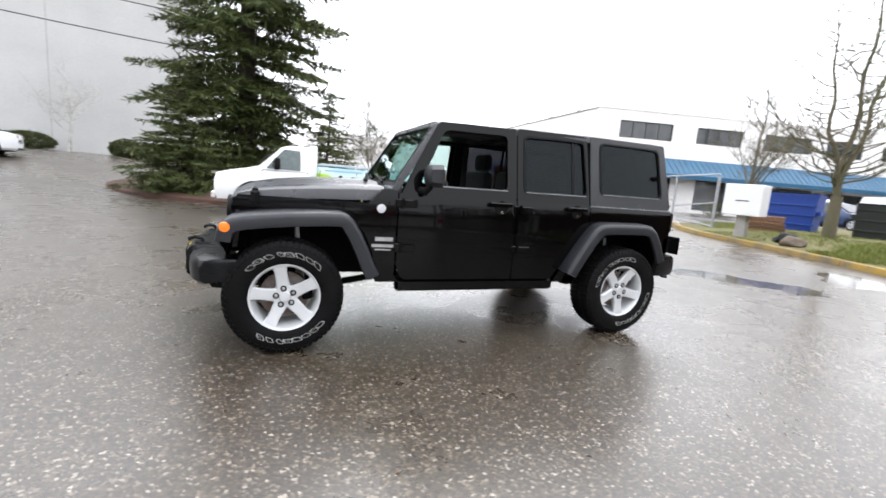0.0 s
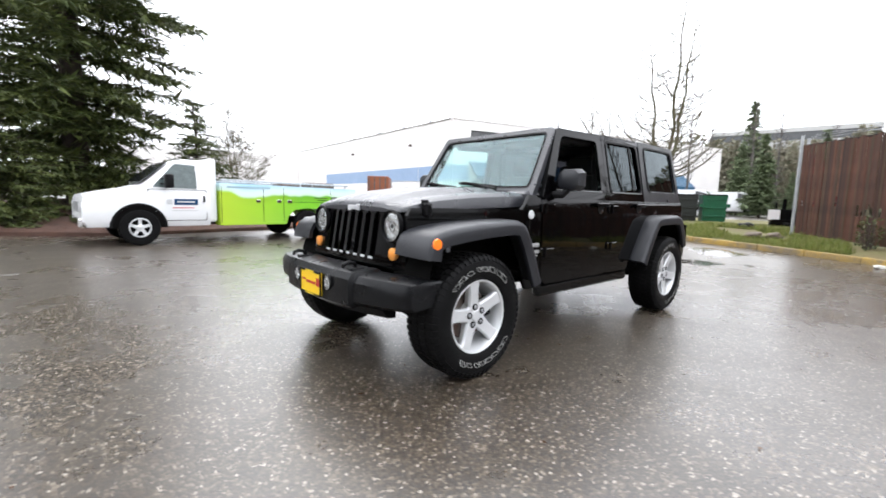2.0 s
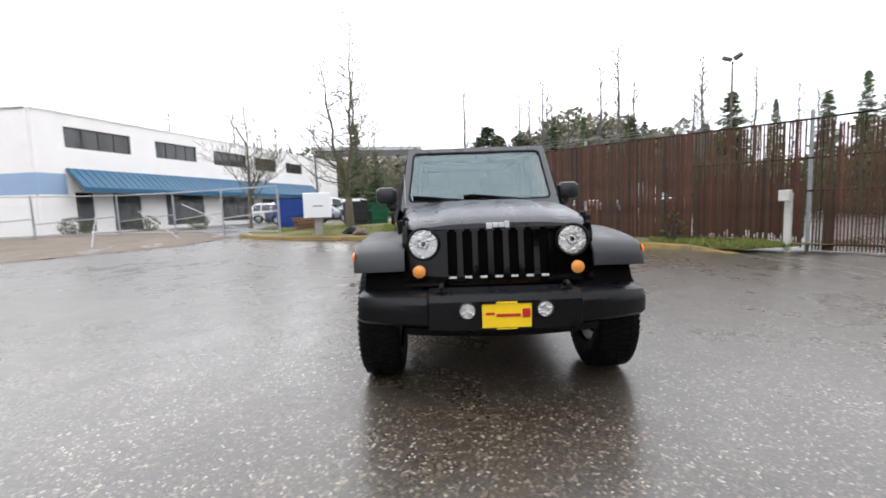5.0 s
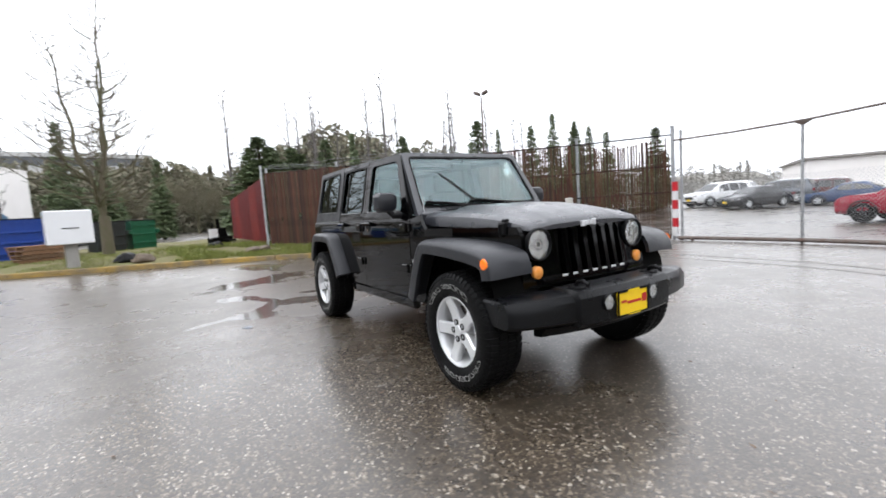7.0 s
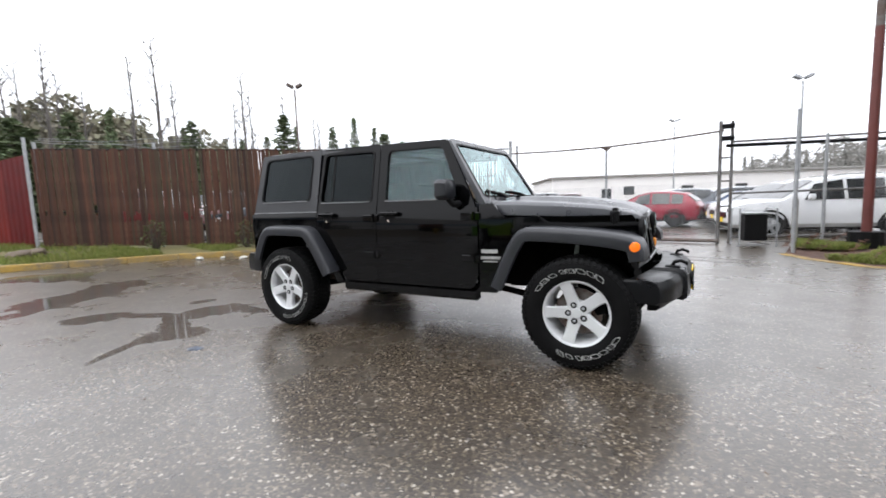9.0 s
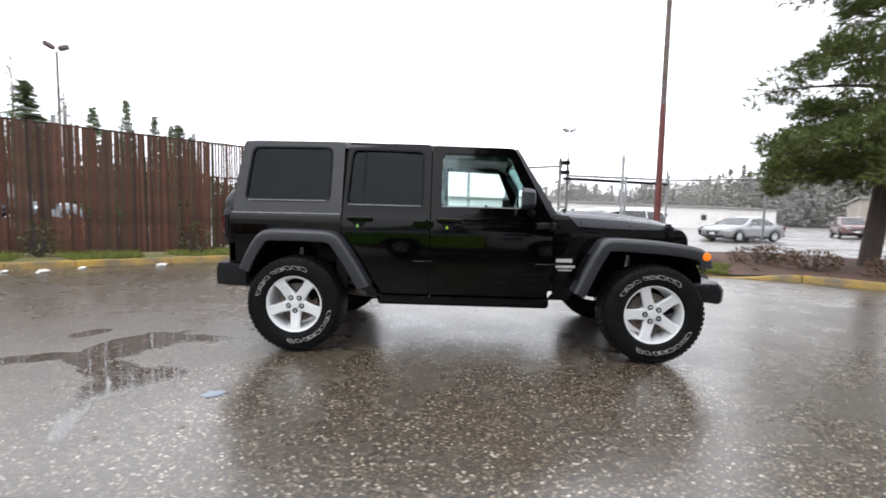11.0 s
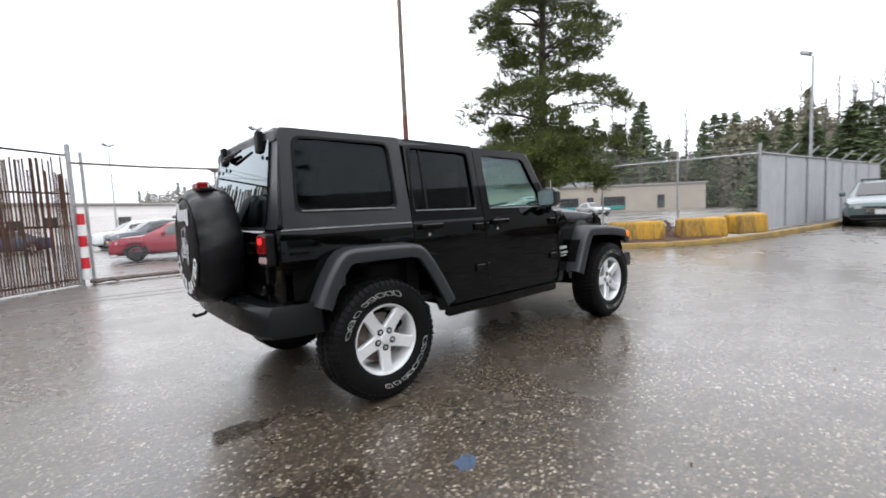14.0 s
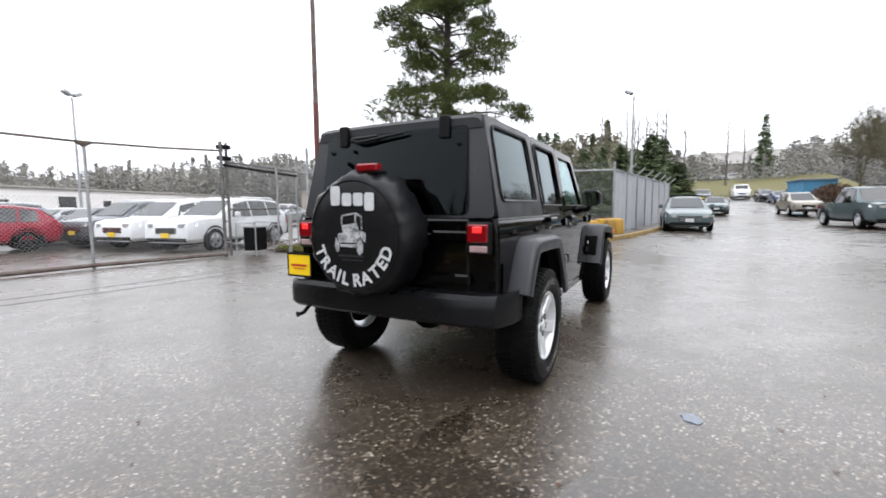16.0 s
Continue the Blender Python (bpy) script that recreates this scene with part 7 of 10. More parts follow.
for k in range(6):
    bm = bmesh.new()
    tube(bm, [(-2.74, 9.02, 0.12 + 0.24 * k), (-2.74, 9.02, 0.36 + 0.24 * k)], 0.075, n=12)
    part("stripe_sleeve", bm, M["sleeve_red"] if k % 2 else M["sleeve_white"], GATE, "red and white striped post sleeve" if k == 0 else "") if "sleeve_red" in M else None
bm = bmesh.new()
tube(bm, [(-2.6, 8.95, 0.05), (-2.3, 8.9, 0.09), (-2.2, 8.85, 0.04)], 0.04, n=8)
part("loose_chain", bm, M["rusty"], GATE)
# leaf beyond the double posts, and the box on its frame
bm = bmesh.new()
for zz in (2.42, 1.2, 0.15):
    tube(bm, [(2.92, 8.62, zz), (6.3, 9.75, zz + 0.02)], 0.025, n=6)
tube(bm, [(6.3, 9.75, 0.0), (6.3, 9.75, 2.6)], 0.03, n=8)
leaf = part("gate_leaf", bm, M["post_worn"], GATE)
bm = bmesh.new()
tube(bm, [(2.8, 8.56, 2.33), (6.3, 9.75, 2.3)], 0.04, n=8)
part("roller_rail", bm, M["trim"], leaf, "heavy black upper rail")
for zz in (2.78, 2.5):
    bm = bmesh.new()
    box(bm, 2.66, 2.96, 8.47, 8.66, zz - 0.05, zz + 0.05, 0.01)
    part("roller_bracket", bm, M["trim"], leaf)
for zz in (0.35, 0.9, 1.5, 2.05):
    bm = bmesh.new()
    tube(bm, [(2.68, 8.5, zz), (2.92, 8.62, zz)], 0.02, n=6)
    part("post_tie", bm, M["post_worn"], leaf)
bm = bmesh.new()
wire_mesh(bm, (2.95, 8.62), (6.25, 9.73), 0.15, 2.4)
part("wire_mesh", bm, M["steel"], leaf)["kind"] = "stuff"
for (x, y), ztop, mat_ in (((3.86, 6.75), 2.75, M["steel"]), ((4.7, 8.85), 2.45, M["steel"]), ((4.0, 7.6), 1.05, M["concrete"]), ((5.7, 7.9), 0.95, M["steel"])):
    bm = bmesh.new()
    tube(bm, [(x, y, 0.0), (x, y, ztop)], 0.035 if ztop > 2 else 0.055, n=10)
    tagged(part("fence_post", bm, mat_, smooth=True), "bare steel post standing by the gate" if mat_ is M["steel"] else "short concrete bollard post by the gate", "post", "posts by the gate")
OPER = thing("gate_operator", pose(3.35, 8.2, 0, 0, 0, 12), "dark metal gate operator box on a low frame", "gate operator")
part("housing", boxes((-0.22, 0.22, -0.2, 0.2, 0.12, 0.72), bevel=0.02), M["trim"], OPER)
part("lid", boxes((-0.24, 0.24, -0.22, 0.22, 0.72, 0.76), bevel=0.01), M["steel"], OPER)
bm = bmesh.new()
for sx in (-0.35, 0.35):
    tube(bm, [(sx, -0.3, 0), (sx, -0.3, 0.85), (sx, 0.3, 0.85), (sx, 0.3, 0)], 0.02, n=6)
part("guard_frame", bm, M["steel"], OPER)
# keypad pedestal
M["post_white"] = surface("grubby_white_metal", (0.55, 0.54, 0.5), (0.42, 0.41, 0.38), rough=0.6, scale=6)
KP = thing("keypad_post", pose(-4.6, 7.05, height(-4.6, 7.05), 0, 0, -52), "pale square keypad pedestal with a boxy head", "keypad")
part("pedestal", boxes((-0.06, 0.06, -0.06, 0.06, 0.0, 1.2), bevel=0.01), M["post_white"], KP)
part("head", boxes((-0.065, 0.24, -0.065, 0.065, 1.17, 1.27), (0.2, 0.36, -0.1, 0.1, 1.1, 1.33), bevel=0.012), M["post_white"], KP)
part("keypad", boxes((0.23, 0.33, -0.112, -0.098, 1.14, 1.28), bevel=0.005), M["trim"], KP)

# ---- chain-link fence round the island, solid grey run along the street ----
M["sheet_grey"] = surface("grey_privacy_mesh", (0.4, 0.41, 0.43), (0.33, 0.34, 0.36), rough=0.6, scale=2, fine=80, bump=0.2)
CF = thing("chain_link_fence", pose(0, 0, 0), "tall galvanised chain-link fence with three strands of barbed wire", "fence")
cf = [(6.3, 9.75), (8.9, 9.1), (10.7, 7.0), (11.9, 4.9), (12.9, 2.7), (13.45, 0.5)]
for i, p in enumerate(cf):
    z = height(*p)
    bm = bmesh.new()
    tube(bm, [(p[0], p[1], z - 0.05), (p[0], p[1], z + 2.72)], 0.045 if i == len(cf) - 1 else 0.032, n=10)
    part("fence_post", bm, M["steel"], CF, smooth=True)
for a, b in zip(cf, cf[1:]):
    za, zb = height(*a), height(*b)
    bm = bmesh.new()
    tube(bm, [(*a, za + 2.42), (*b, zb + 2.42)], 0.028, n=8)
    part("fence_rail", bm, M["steel"], CF, smooth=True)
    bm = bmesh.new()
    wire_mesh(bm, a, b, (za + zb) / 2 + 0.03, (za + zb) / 2 + 2.42, 0.065, 0.0015)
    part("wire_mesh", bm, M["steel"], CF)["kind"] = "stuff"
    for k in range(3):
        bm = bmesh.new()
        tube(bm, [(a[0], a[1], za + 2.5 + 0.09 * k), (b[0], b[1], zb + 2.5 + 0.09 * k)], 0.006, n=4)
        part("barbed_wire", bm, M["steel"], CF)
SF = thing("screened_fence", pose(0, 0, 0), "chain-link fence closed with pale grey screening, along the street", "fence")
for k in range(7):
    p, q = Vector((13.45, 0.5)).lerp(Vector((28.0, -1.1)), k / 7), Vector((13.45, 0.5)).lerp(Vector((28.0, -1.1)), (k + 1) / 7)
    zp, zq = height(p.x, p.y), height(q.x, q.y)
    bm = bmesh.new()
    n = 14
    secs = []
    for i in range(n + 1):
        r_ = p.lerp(q, i / n)
        z = zp + (zq - zp) * i / n
        o = 0.012 * math.sin(i * 2.2) + 0.01 * math.sin(i * 0.9 + k)
        secs.append([(r_.x, r_.y + o, z + 0.04), (r_.x, r_.y + o * 1.4, z + 1.2), (r_.x, r_.y + o, z + 2.42), (r_.x, r_.y + o + 0.006, z + 2.42), (r_.x, r_.y + o + 0.006, z + 0.04)])
    loft(bm, secs, close=True)
    part("screen_panel", bm, M["sheet_grey"], SF, smooth=True)
    bm = bmesh.new()
    tube(bm, [(q.x, q.y - 0.03, zq - 0.05), (q.x, q.y - 0.03, zq + 2.45), (q.x + 0.05, q.y - 0.35, zq + 2.78)], 0.03, n=8)
    part("fence_post", bm, M["steel"], SF, smooth=True)
    bm = bmesh.new()
    tube(bm, [(p.x, p.y - 0.02, zp + 2.43), (q.x, q.y - 0.02, zq + 2.43)], 0.025, n=6)
    part("fence_rail", bm, M["steel"], SF)

# yellow blocks
M["block_yellow"] = surface("worn_yellow_concrete", (0.5, 0.275, 0.014), (0.075, 0.055, 0.033), rough=0.7, scale=4.6, fine=30, bump=0.4, stretch=(1, 1, 0.2))
for (x0, y0), (x1, y1) in (((8.75, 3.05), (9.45, 1.72)), ((9.8, 1.5), (10.6, 0.62)), ((10.85, 0.5), (12.0, 0.12))):
    d = Vector((x1 - x0, y1 - y0))
    c = Vector(((x0 + x1) / 2, (y0 + y1) / 2))
    bm = bmesh.new()
    L = d.length / 2
    loft(bm, [[(sx * (L - q), sy, z) for sx, sy in ((1, 0.28 - q), (-1, 0.28 - q))] + [(sx * (L - q), sy, z) for sx, sy in ((-1, -0.28 + q), (1, -0.28 + q))] for z, q in ((0, 0.0), (0.06, 0.0), (0.46, 0.02), (0.53, 0.05), (0.55, 0.09))], close=True)
    bmesh.ops.bevel(bm, geom=[e for e in bm.edges], offset=0.02, segments=1, affect="EDGES")
    for v in bm.verts:
        v.co += Vector((0, 0, 0.012 * noise.noise(v.co * 3 + Vector((x0, y0, 0)))))
    ob = part("concrete_block", bm, M["block_yellow"], smooth=True, angle=24)
    ob.matrix_world = pose(c.x + 0.2, c.y + 0.1, height(c.x, c.y) + 0.1, 0, 0, math.degrees(math.atan2(d.y, d.x)))
    tagged(ob, "worn yellow-painted concrete barrier block on the island's edge", "barrier", "yellow barrier blocks")

# rust-red pole
M["pole_red"] = surface("rust_red_pole", (0.13, 0.03, 0.024), (0.09, 0.022, 0.018), rough=0.55, scale=2, fine=40)
POLE = thing("light_pole", pose(5.12, 7.6, 0.02), "tall slim pole, rust red below, grey above, concrete foot", "pole")
bm = bmesh.new()
tube(bm, [(0, 0, 0.3), (0, 0, 4.2)], 0.085, 0.075, n=12)
part("lower_pole", bm, M["pole_red"], POLE, smooth=True)
bm = bmesh.new()
tube(bm, [(0, 0, 4.2), (0.02, 0, 13.5)], 0.07, 0.05, n=12)
part("upper_pole", bm, M["rusty"], POLE, smooth=True)
bm = bmesh.new()
tube(bm, [(0, 0, -0.02), (0, 0, 0.35)], 0.3, 0.28, n=16)
part("concrete_foot", bm, M["trim"], POLE)


def flood_pole(x, y, hgt, z, turn, label, heads=2, mat_="steel"):
    ob = thing("flood_lamp", pose(x, y, z, 0, 0, turn), label, "street lamp", "flood lamps")
    bm = bmesh.new()
    tube(bm, [(0, 0, -0.2), (0, 0, hgt)], 0.075, 0.05, n=10)
    part("pole", bm, M[mat_], ob, smooth=True)
    for k in range(heads):
        s = 1 if k == 0 else -1
        bm = bmesh.new()
        box(bm, *((0.1, 0.55) if s > 0 else (-0.55, -0.1)), -0.16, 0.16, hgt - 0.02, hgt + 0.18, 0.05)
        bmesh.ops.rotate(bm, cent=(0, 0, hgt), matrix=Matrix.Rotation(-s * radians(25), 3, "Y"), verts=bm.verts)
        part("lamp_head", bm, M["rusty" if mat_ == "rusty" else "steel"], ob, smooth=True)
    return ob


flood_pole(-19.1, 15.4, 8.4, 0.0, 40, "tall twin floodlight on a thin pole behind the fence", 2, "rusty")
flood_pole(7.1, 26.8, 7.1, 0.0, 10, "twin floodlight on a thin pole over the parked cars")
flood_pole(22.8, 0.75, 7.2, height(22.8, 0.75), 80, "floodlight on a pole beside the street fence", 1)
flood_pole(0.4, 43.5, 8.0, 0.0, 20, "twin floodlight on a thin pole over the parked cars")

# ---- verge clutter by the grass ----
M["bin_green"] = surface("green_painted_steel", (0.006, 0.1, 0.045), (0.004, 0.075, 0.035), rough=0.4, fine=40)
M["bin_black"] = surface("dark_painted_steel", (0.012, 0.016, 0.014), rough=0.55, fine=40)
M["bin_blue"] = surface("blue_painted_steel", (0.008, 0.05, 0.3), (0.007, 0.04, 0.24), rough=0.4, fine=40)


def dumpster(x, y, turn, mat_, label, w=1.6, d=1.3, hgt=1.45):
    ob = thing("dumpster", pose(x, y, height(x, y) + 0.02, 0, 0, turn), label, "dumpster", "dumpsters")
    bm = bmesh.new()
    loft(bm, [[(-w / 2 * k, -d / 2 * k, z), (w / 2 * k, -d / 2 * k, z), (w / 2 * k, d / 2 * k, z), (-w / 2 * k, d / 2 * k, z)] for z, k in ((0.12, 0.94), (hgt - 0.1, 1.0), (hgt - 0.1, 1.03), (hgt, 1.03))], close=True)
    body = part("bin_body", bm, mat_, ob)
    for k in range(3):
        part("side_rib", boxes((-w / 2 * 1.01, w / 2 * 1.01, -d / 2 - 0.03, -d / 2 + 0.02, 0.35 + 0.35 * k, 0.41 + 0.35 * k), bevel=0.006), mat_, body)
    for s in (-1, 1):
        bm = bmesh.new()
        box(bm, s * w / 4 - w / 4 + 0.01, s * w / 4 + w / 4 - 0.01, -d / 2 - 0.04, d / 2 + 0.02, hgt + 0.003, hgt + 0.05, 0.012)
        part("lid", bm, M["trim"], ob, "black plastic lid")
        part("fork_pocket", boxes((s * (w / 2 + 0.05) - 0.06, s * (w / 2 + 0.05) + 0.06, -0.5, 0.5, 0.75, 0.9), bevel=0.01), mat_, body)
    for sx in (-1, 1):
        for sy in (-1, 1):
            bm = bmesh.new()
            tube(bm, [(sx * w * 0.42 - 0.03, sy * d * 0.4, 0.07), (sx * w * 0.42 + 0.03, sy * d * 0.4, 0.07)], 0.07, n=10)
            part("castor", bm, M["rubber"], ob)
    return ob


dumpster(-17.85, -3.6, 118, M["bin_green"], "dark green steel dumpster on the grass verge", 0.9, 0.85, 1.25)
dumpster(-17.35, -4.62, 118, M["bin_black"], "black steel dumpster beside the green one", 1.0, 0.9, 1.25)
dumpster(-17.0, -7.3, 110, M["bin_blue"], "blue steel dumpster behind the pallets", 2.2, 1.5, 1.5)
CAB = thing("utility_cabinet", pose(-11.1, -4.75, height(-11.1, -4.75) + 0.12, 0, 0, 15), "white metal utility cabinet on a pale post", "cabinet")
part("post", boxes((-0.13, 0.13, -0.13, 0.13, -0.1, 0.62), bevel=0.01), M["concrete"], CAB)
part("box", boxes((-0.3, 0.3, -0.48, 0.48, 0.62, 1.5), bevel=0.02), P_WHITE, CAB)
part("label_bar", boxes((0.298, 0.306, -0.16, 0.18, 1.02, 1.05)), M["trim"], CAB)
bm = bmesh.new()
tube(bm, [(-12.3, -6.6, 0.2), (-12.3, -6.6, 2.15)], 0.05, n=10)
tagged(part("fence_post", bm, M["steel"], smooth=True), "galvanised steel end post of the yard fence", "post", "yard fence posts")
M["pallet"] = varied("weathered_pallet_wood", [(0.2, 0.11, 0.06), (0.28, 0.16, 0.09), (0.16, 0.1, 0.06)], rough=0.8, by="object")
board = bpy.data.meshes.new("board")
bm = bmesh.new()
box(bm, -0.6, 0.6, -0.05, 0.05, -0.01, 0.01, 0.003)
bm.to_mesh(board)
bm.free()
board.materials.append(M["pallet"])
for k in range(4):
    P = thing("pallet", pose(-14.0, -6.0, height(-14, -6) + 0.12 + 0.13 * k, 0, 0, 20 + 5 * k), "weathered wooden pallet in a stack on the verge", "pallet", "stacked pallets")
    for i in range(7):
        ob = new("board", board)
        ob.parent = P
        ob.matrix_basis = pose(0, -0.48 + 0.16 * i, 0.12)
    for i in range(3):
        ob = new("board", board)
        ob.parent = P
        ob.matrix_basis = pose(-0.5 + 0.5 * i, 0, 0.06, 0, 0, 90) @ Matrix.Diagonal((0.85, 1, 4.4, 1))


def rock(x, y, r, label, mat_, squash=0.6):
    bm = bmesh.new()
    bmesh.ops.create_icosphere(bm, subdivisions=3, radius=r)
    for v in bm.verts:
        v.co *= 1 + 0.35 * noise.noise(v.co * (1.6 / r) + Vector((x, y, 0)))
        v.co.z *= squash
    ob = part("rock", bm, mat_, smooth=True, angle=60)
    ob.location = (x, y, height(x, y) + 0.12 + r * squash * 0.4)
    return tagged(ob, label, "rock", "rocks on the verge")


rock(-10.9, -3.2, 0.28, "dark wet rock beside the kerb", M["dirt"])
rock(-11.3, -3.6, 0.3, "dark stone beside the tree", M["trim"])
rock(-13.2, -1.2, 0.24, "dark heap on the grass", M["trim"])
rock(-10.6, -0.4, 0.24, "brown stone on the grass verge", M["dirt"], 0.5)
rock(-10.9, 0.0, 0.2, "brown stone on the grass verge", M["dirt"], 0.5)
HITCH = thing("scrap_trailer", pose(-16.11, -0.74, height(-16.11, 0) + 0.15, 0, 0, 20), "dark scrap trailer hitch with a white board, on the grass", "trailer")
part("drawbar", boxes((-0.2, 1.1, -0.06, 0.06, 0.08, 0.16), (-0.4, 0.1, -0.4, 0.4, 0.0, 0.25), bevel=0.01), M["under"], HITCH)
part("upright", boxes((-0.28, -0.2, -0.06, 0.06, 0.2, 1.0), (-0.34, -0.14, -0.28, 0.28, 0.2, 0.62), (-0.27, -0.21, -0.26, -0.2, 0.6, 0.86), bevel=0.02), M["under"], HITCH)
bm = bmesh.new()
lathe(bm, [(0.0, -0.09), (0.2, -0.09), (0.31, -0.06), (0.31, 0.06), (0.2, 0.09), (0.0, 0.09)], 20, Matrix.Translation((-0.62, 0.34, 0.24)))
part("tyre", bm, M["rubber"], HITCH, "worn black tyre", smooth=True)
part("board", boxes((0.0, 0.04, -0.5, -0.15, 0.22, 0.6), bevel=0.004), P_WHITE, HITCH)

# ---- white two-storey building with the blue awning ----
M["render_white"] = surface("white_painted_wall", (0.86, 0.835, 0.815), (0.79, 0.765, 0.74), rough=0.8, scale=0.5, fine=12, bump=0.1)
M["band_blue"] = surface("pale_blue_wall_band", (0.3, 0.41, 0.58), (0.26, 0.37, 0.53), rough=0.7, scale=0.6, fine=14)
M["awning"] = surface("blue_ribbed_awning", (0.026, 0.11, 0.2), (0.02, 0.09, 0.165), rough=0.35, scale=0.8, fine=20)
M["win_frame"] = surface("bronze_window_frame", (0.03, 0.028, 0.025), rough=0.5)
M["pane_sky"] = surface("dark_office_pane", (0.03, 0.034, 0.036), (0.05, 0.055, 0.058), rough=0.05, scale=1.5, bump=0, spec=0.8)
BL = thing("white_building", pose(-20.7, -23.3, 0.3, 0, 0, 163.7), "white two-storey commercial building with a blue awning and band", "building")
LN, HT = 34.0, 7.3
wins = [(1.6, 5.8, 5.3, 6.55), (7.7, 11.4, 5.3, 6.5), (13.2, 17.2, 5.25, 6.45), (18.4, 21.6, 5.2, 6.4), (23.2, 26.2, 5.25, 6.3)]
shops = [(1.9, 3.0, 0.15, 2.6), (4.2, 6.2, 0.1, 2.6), (8.2, 11.8, 0.3, 2.6), (13.6, 18.0, 0.4, 2.5), (19.0, 25.0, 0.5, 2.4)]
# front wall: one sheet cut by its openings, thick by its reveals
xs_ = sorted({0.0, LN} | {v for a, b, c, d in wins + shops for v in (a, b)})
zs_ = sorted({-0.3, 3.9, HT} | {v for a, b, c, d in wins + shops for v in (c, d)})
bm = bmesh.new()
vg = {(i, k): bm.verts.new((x, 0.0, z)) for i, x in enumerate(xs_) for k, z in enumerate(zs_)}
for i in range(len(xs_) - 1):
    for k in range(len(zs_) - 1):
        xm, zm = (xs_[i] + xs_[i + 1]) / 2, (zs_[k] + zs_[k + 1]) / 2
        if not any(a < xm < b and c < zm < d for a, b, c, d in wins + shops):
            bm.faces.new((vg[i, k], vg[i + 1, k], vg[i + 1, k + 1], vg[i, k + 1]))
ex = bmesh.ops.extrude_face_region(bm, geom=list(bm.faces))
bmesh.ops.translate(bm, vec=(0, 0.3, 0), verts=[v for v in ex["geom"] if isinstance(v, bmesh.types.BMVert)])
part("front_wall", bm, M["render_white"], BL)


def askew(bm):
    """The side wall meets the front at a blunt angle."""
    for v in bm.verts:
        v.co.x -= 0.197 * v.co.y
    return bm


part("side_wall", askew(boxes((0.0, 0.3, 0.3, 36.5, -0.3, HT))), M["render_white"], BL)
part("rear_wing", boxes((-30.0, 10.0, 36.8, 52.0, -0.3, HT - 0.5)), M["render_white"], BL, "plain white rear wing")
part("end_wall", boxes((LN - 0.3, LN, 0.3, 36.5, -0.3, HT)), M["render_white"], BL)
part("wall_band", askew(boxes((-0.006, 0.0, 0.0, 26, 2.45, 3.7))), M["band_blue"], BL, "pale blue painted band")
part("wall_band", boxes((0.0, 1.5, -0.006, 0.0, 2.45, 3.7)), M["band_blue"], BL)
part("roof", boxes((0.3, LN - 0.3, 0.3, 36.5, HT - 0.5, HT - 0.4)), M["concrete"], BL)
part("parapet_cap", boxes((-0.06, LN, -0.06, 0.36, HT, HT + 0.1)), M["render_white"], BL)
part("parapet_cap", askew(boxes((-0.06, 0.36, 0.4, 36.5, HT, HT + 0.1))), M["concrete"], BL, "weathered grey parapet cap")
for yy in (4.5, 9.0, 14.0, 20.0):
    part("roof_vent", askew(boxes((0.8, 1.1, yy, yy + 0.3, HT - 0.4, HT + 0.5), bevel=0.03)), M["steel"], BL)
for a, b, c, d in wins + shops:
    bm = boxes((a, b, 0.1, 0.2, c, c + 0.07), (a, b, 0.1, 0.2, d - 0.07, d), (a, a + 0.06, 0.1, 0.2, c + 0.07, d - 0.07), (b - 0.06, b, 0.1, 0.2, c + 0.07, d - 0.07))
    wn = part("window", bm, M["win_frame"], BL)
    k = max(1, round((b - a) / 1.05))
    for i in range(k):
        xa, xb = a + 0.06 + (b - a - 0.12) * i / k, a + 0.06 + (b - a - 0.12) * (i + 1) / k
        part("pane", boxes((xa + 0.03, xb - 0.03, 0.14, 0.16, c + 0.07, d - 0.07)), M["pane_sky"], wn)
        if i:
            part("mullion", boxes((xa - 0.03, xa + 0.03, 0.11, 0.19, c + 0.07, d - 0.07)), M["win_frame"], wn)
bm = bmesh.new()
loft(bm, [[(x, 0.0, 4.05), (x, -1.35, 2.85), (x, -1.35, 2.55), (x, -1.3, 2.55), (x, -1.3, 2.8), (x, 0.0, 3.95)] for x in (1.5, 28.0)], close=True)
aw = part("awning", bm, M["awning"], BL, "blue ribbed metal awning")
rib = None
for k in range(60):
    x = 1.6 + 0.445 * k
    bm = bmesh.new()
    loft(bm, [[(x - 0.03, 0.0, 4.09), (x + 0.03, 0.0, 4.09), (x + 0.03, -1.36, 2.88), (x - 0.03, -1.36, 2.88)], [(x - 0.03, 0.0, 4.03), (x + 0.03, 0.0, 4.03), (x + 0.03, -1.36, 2.82), (x - 0.03, -1.36, 2.82)]], close=True)
    if rib is None:
        rib = part("awning_rib", bm, M["awning"], aw)
        x_first = x
    else:
        bm.free()
        ob = new("awning_rib", rib.data)
        ob.parent = aw
        ob.location = (x - x_first, 0, 0)
for yy in (6.0, 18.0):
    part("wall_lamp", askew(boxes((-0.2, -0.01, yy, yy + 0.28, 5.6, 5.8), bevel=0.02)), M["rusty"], BL)
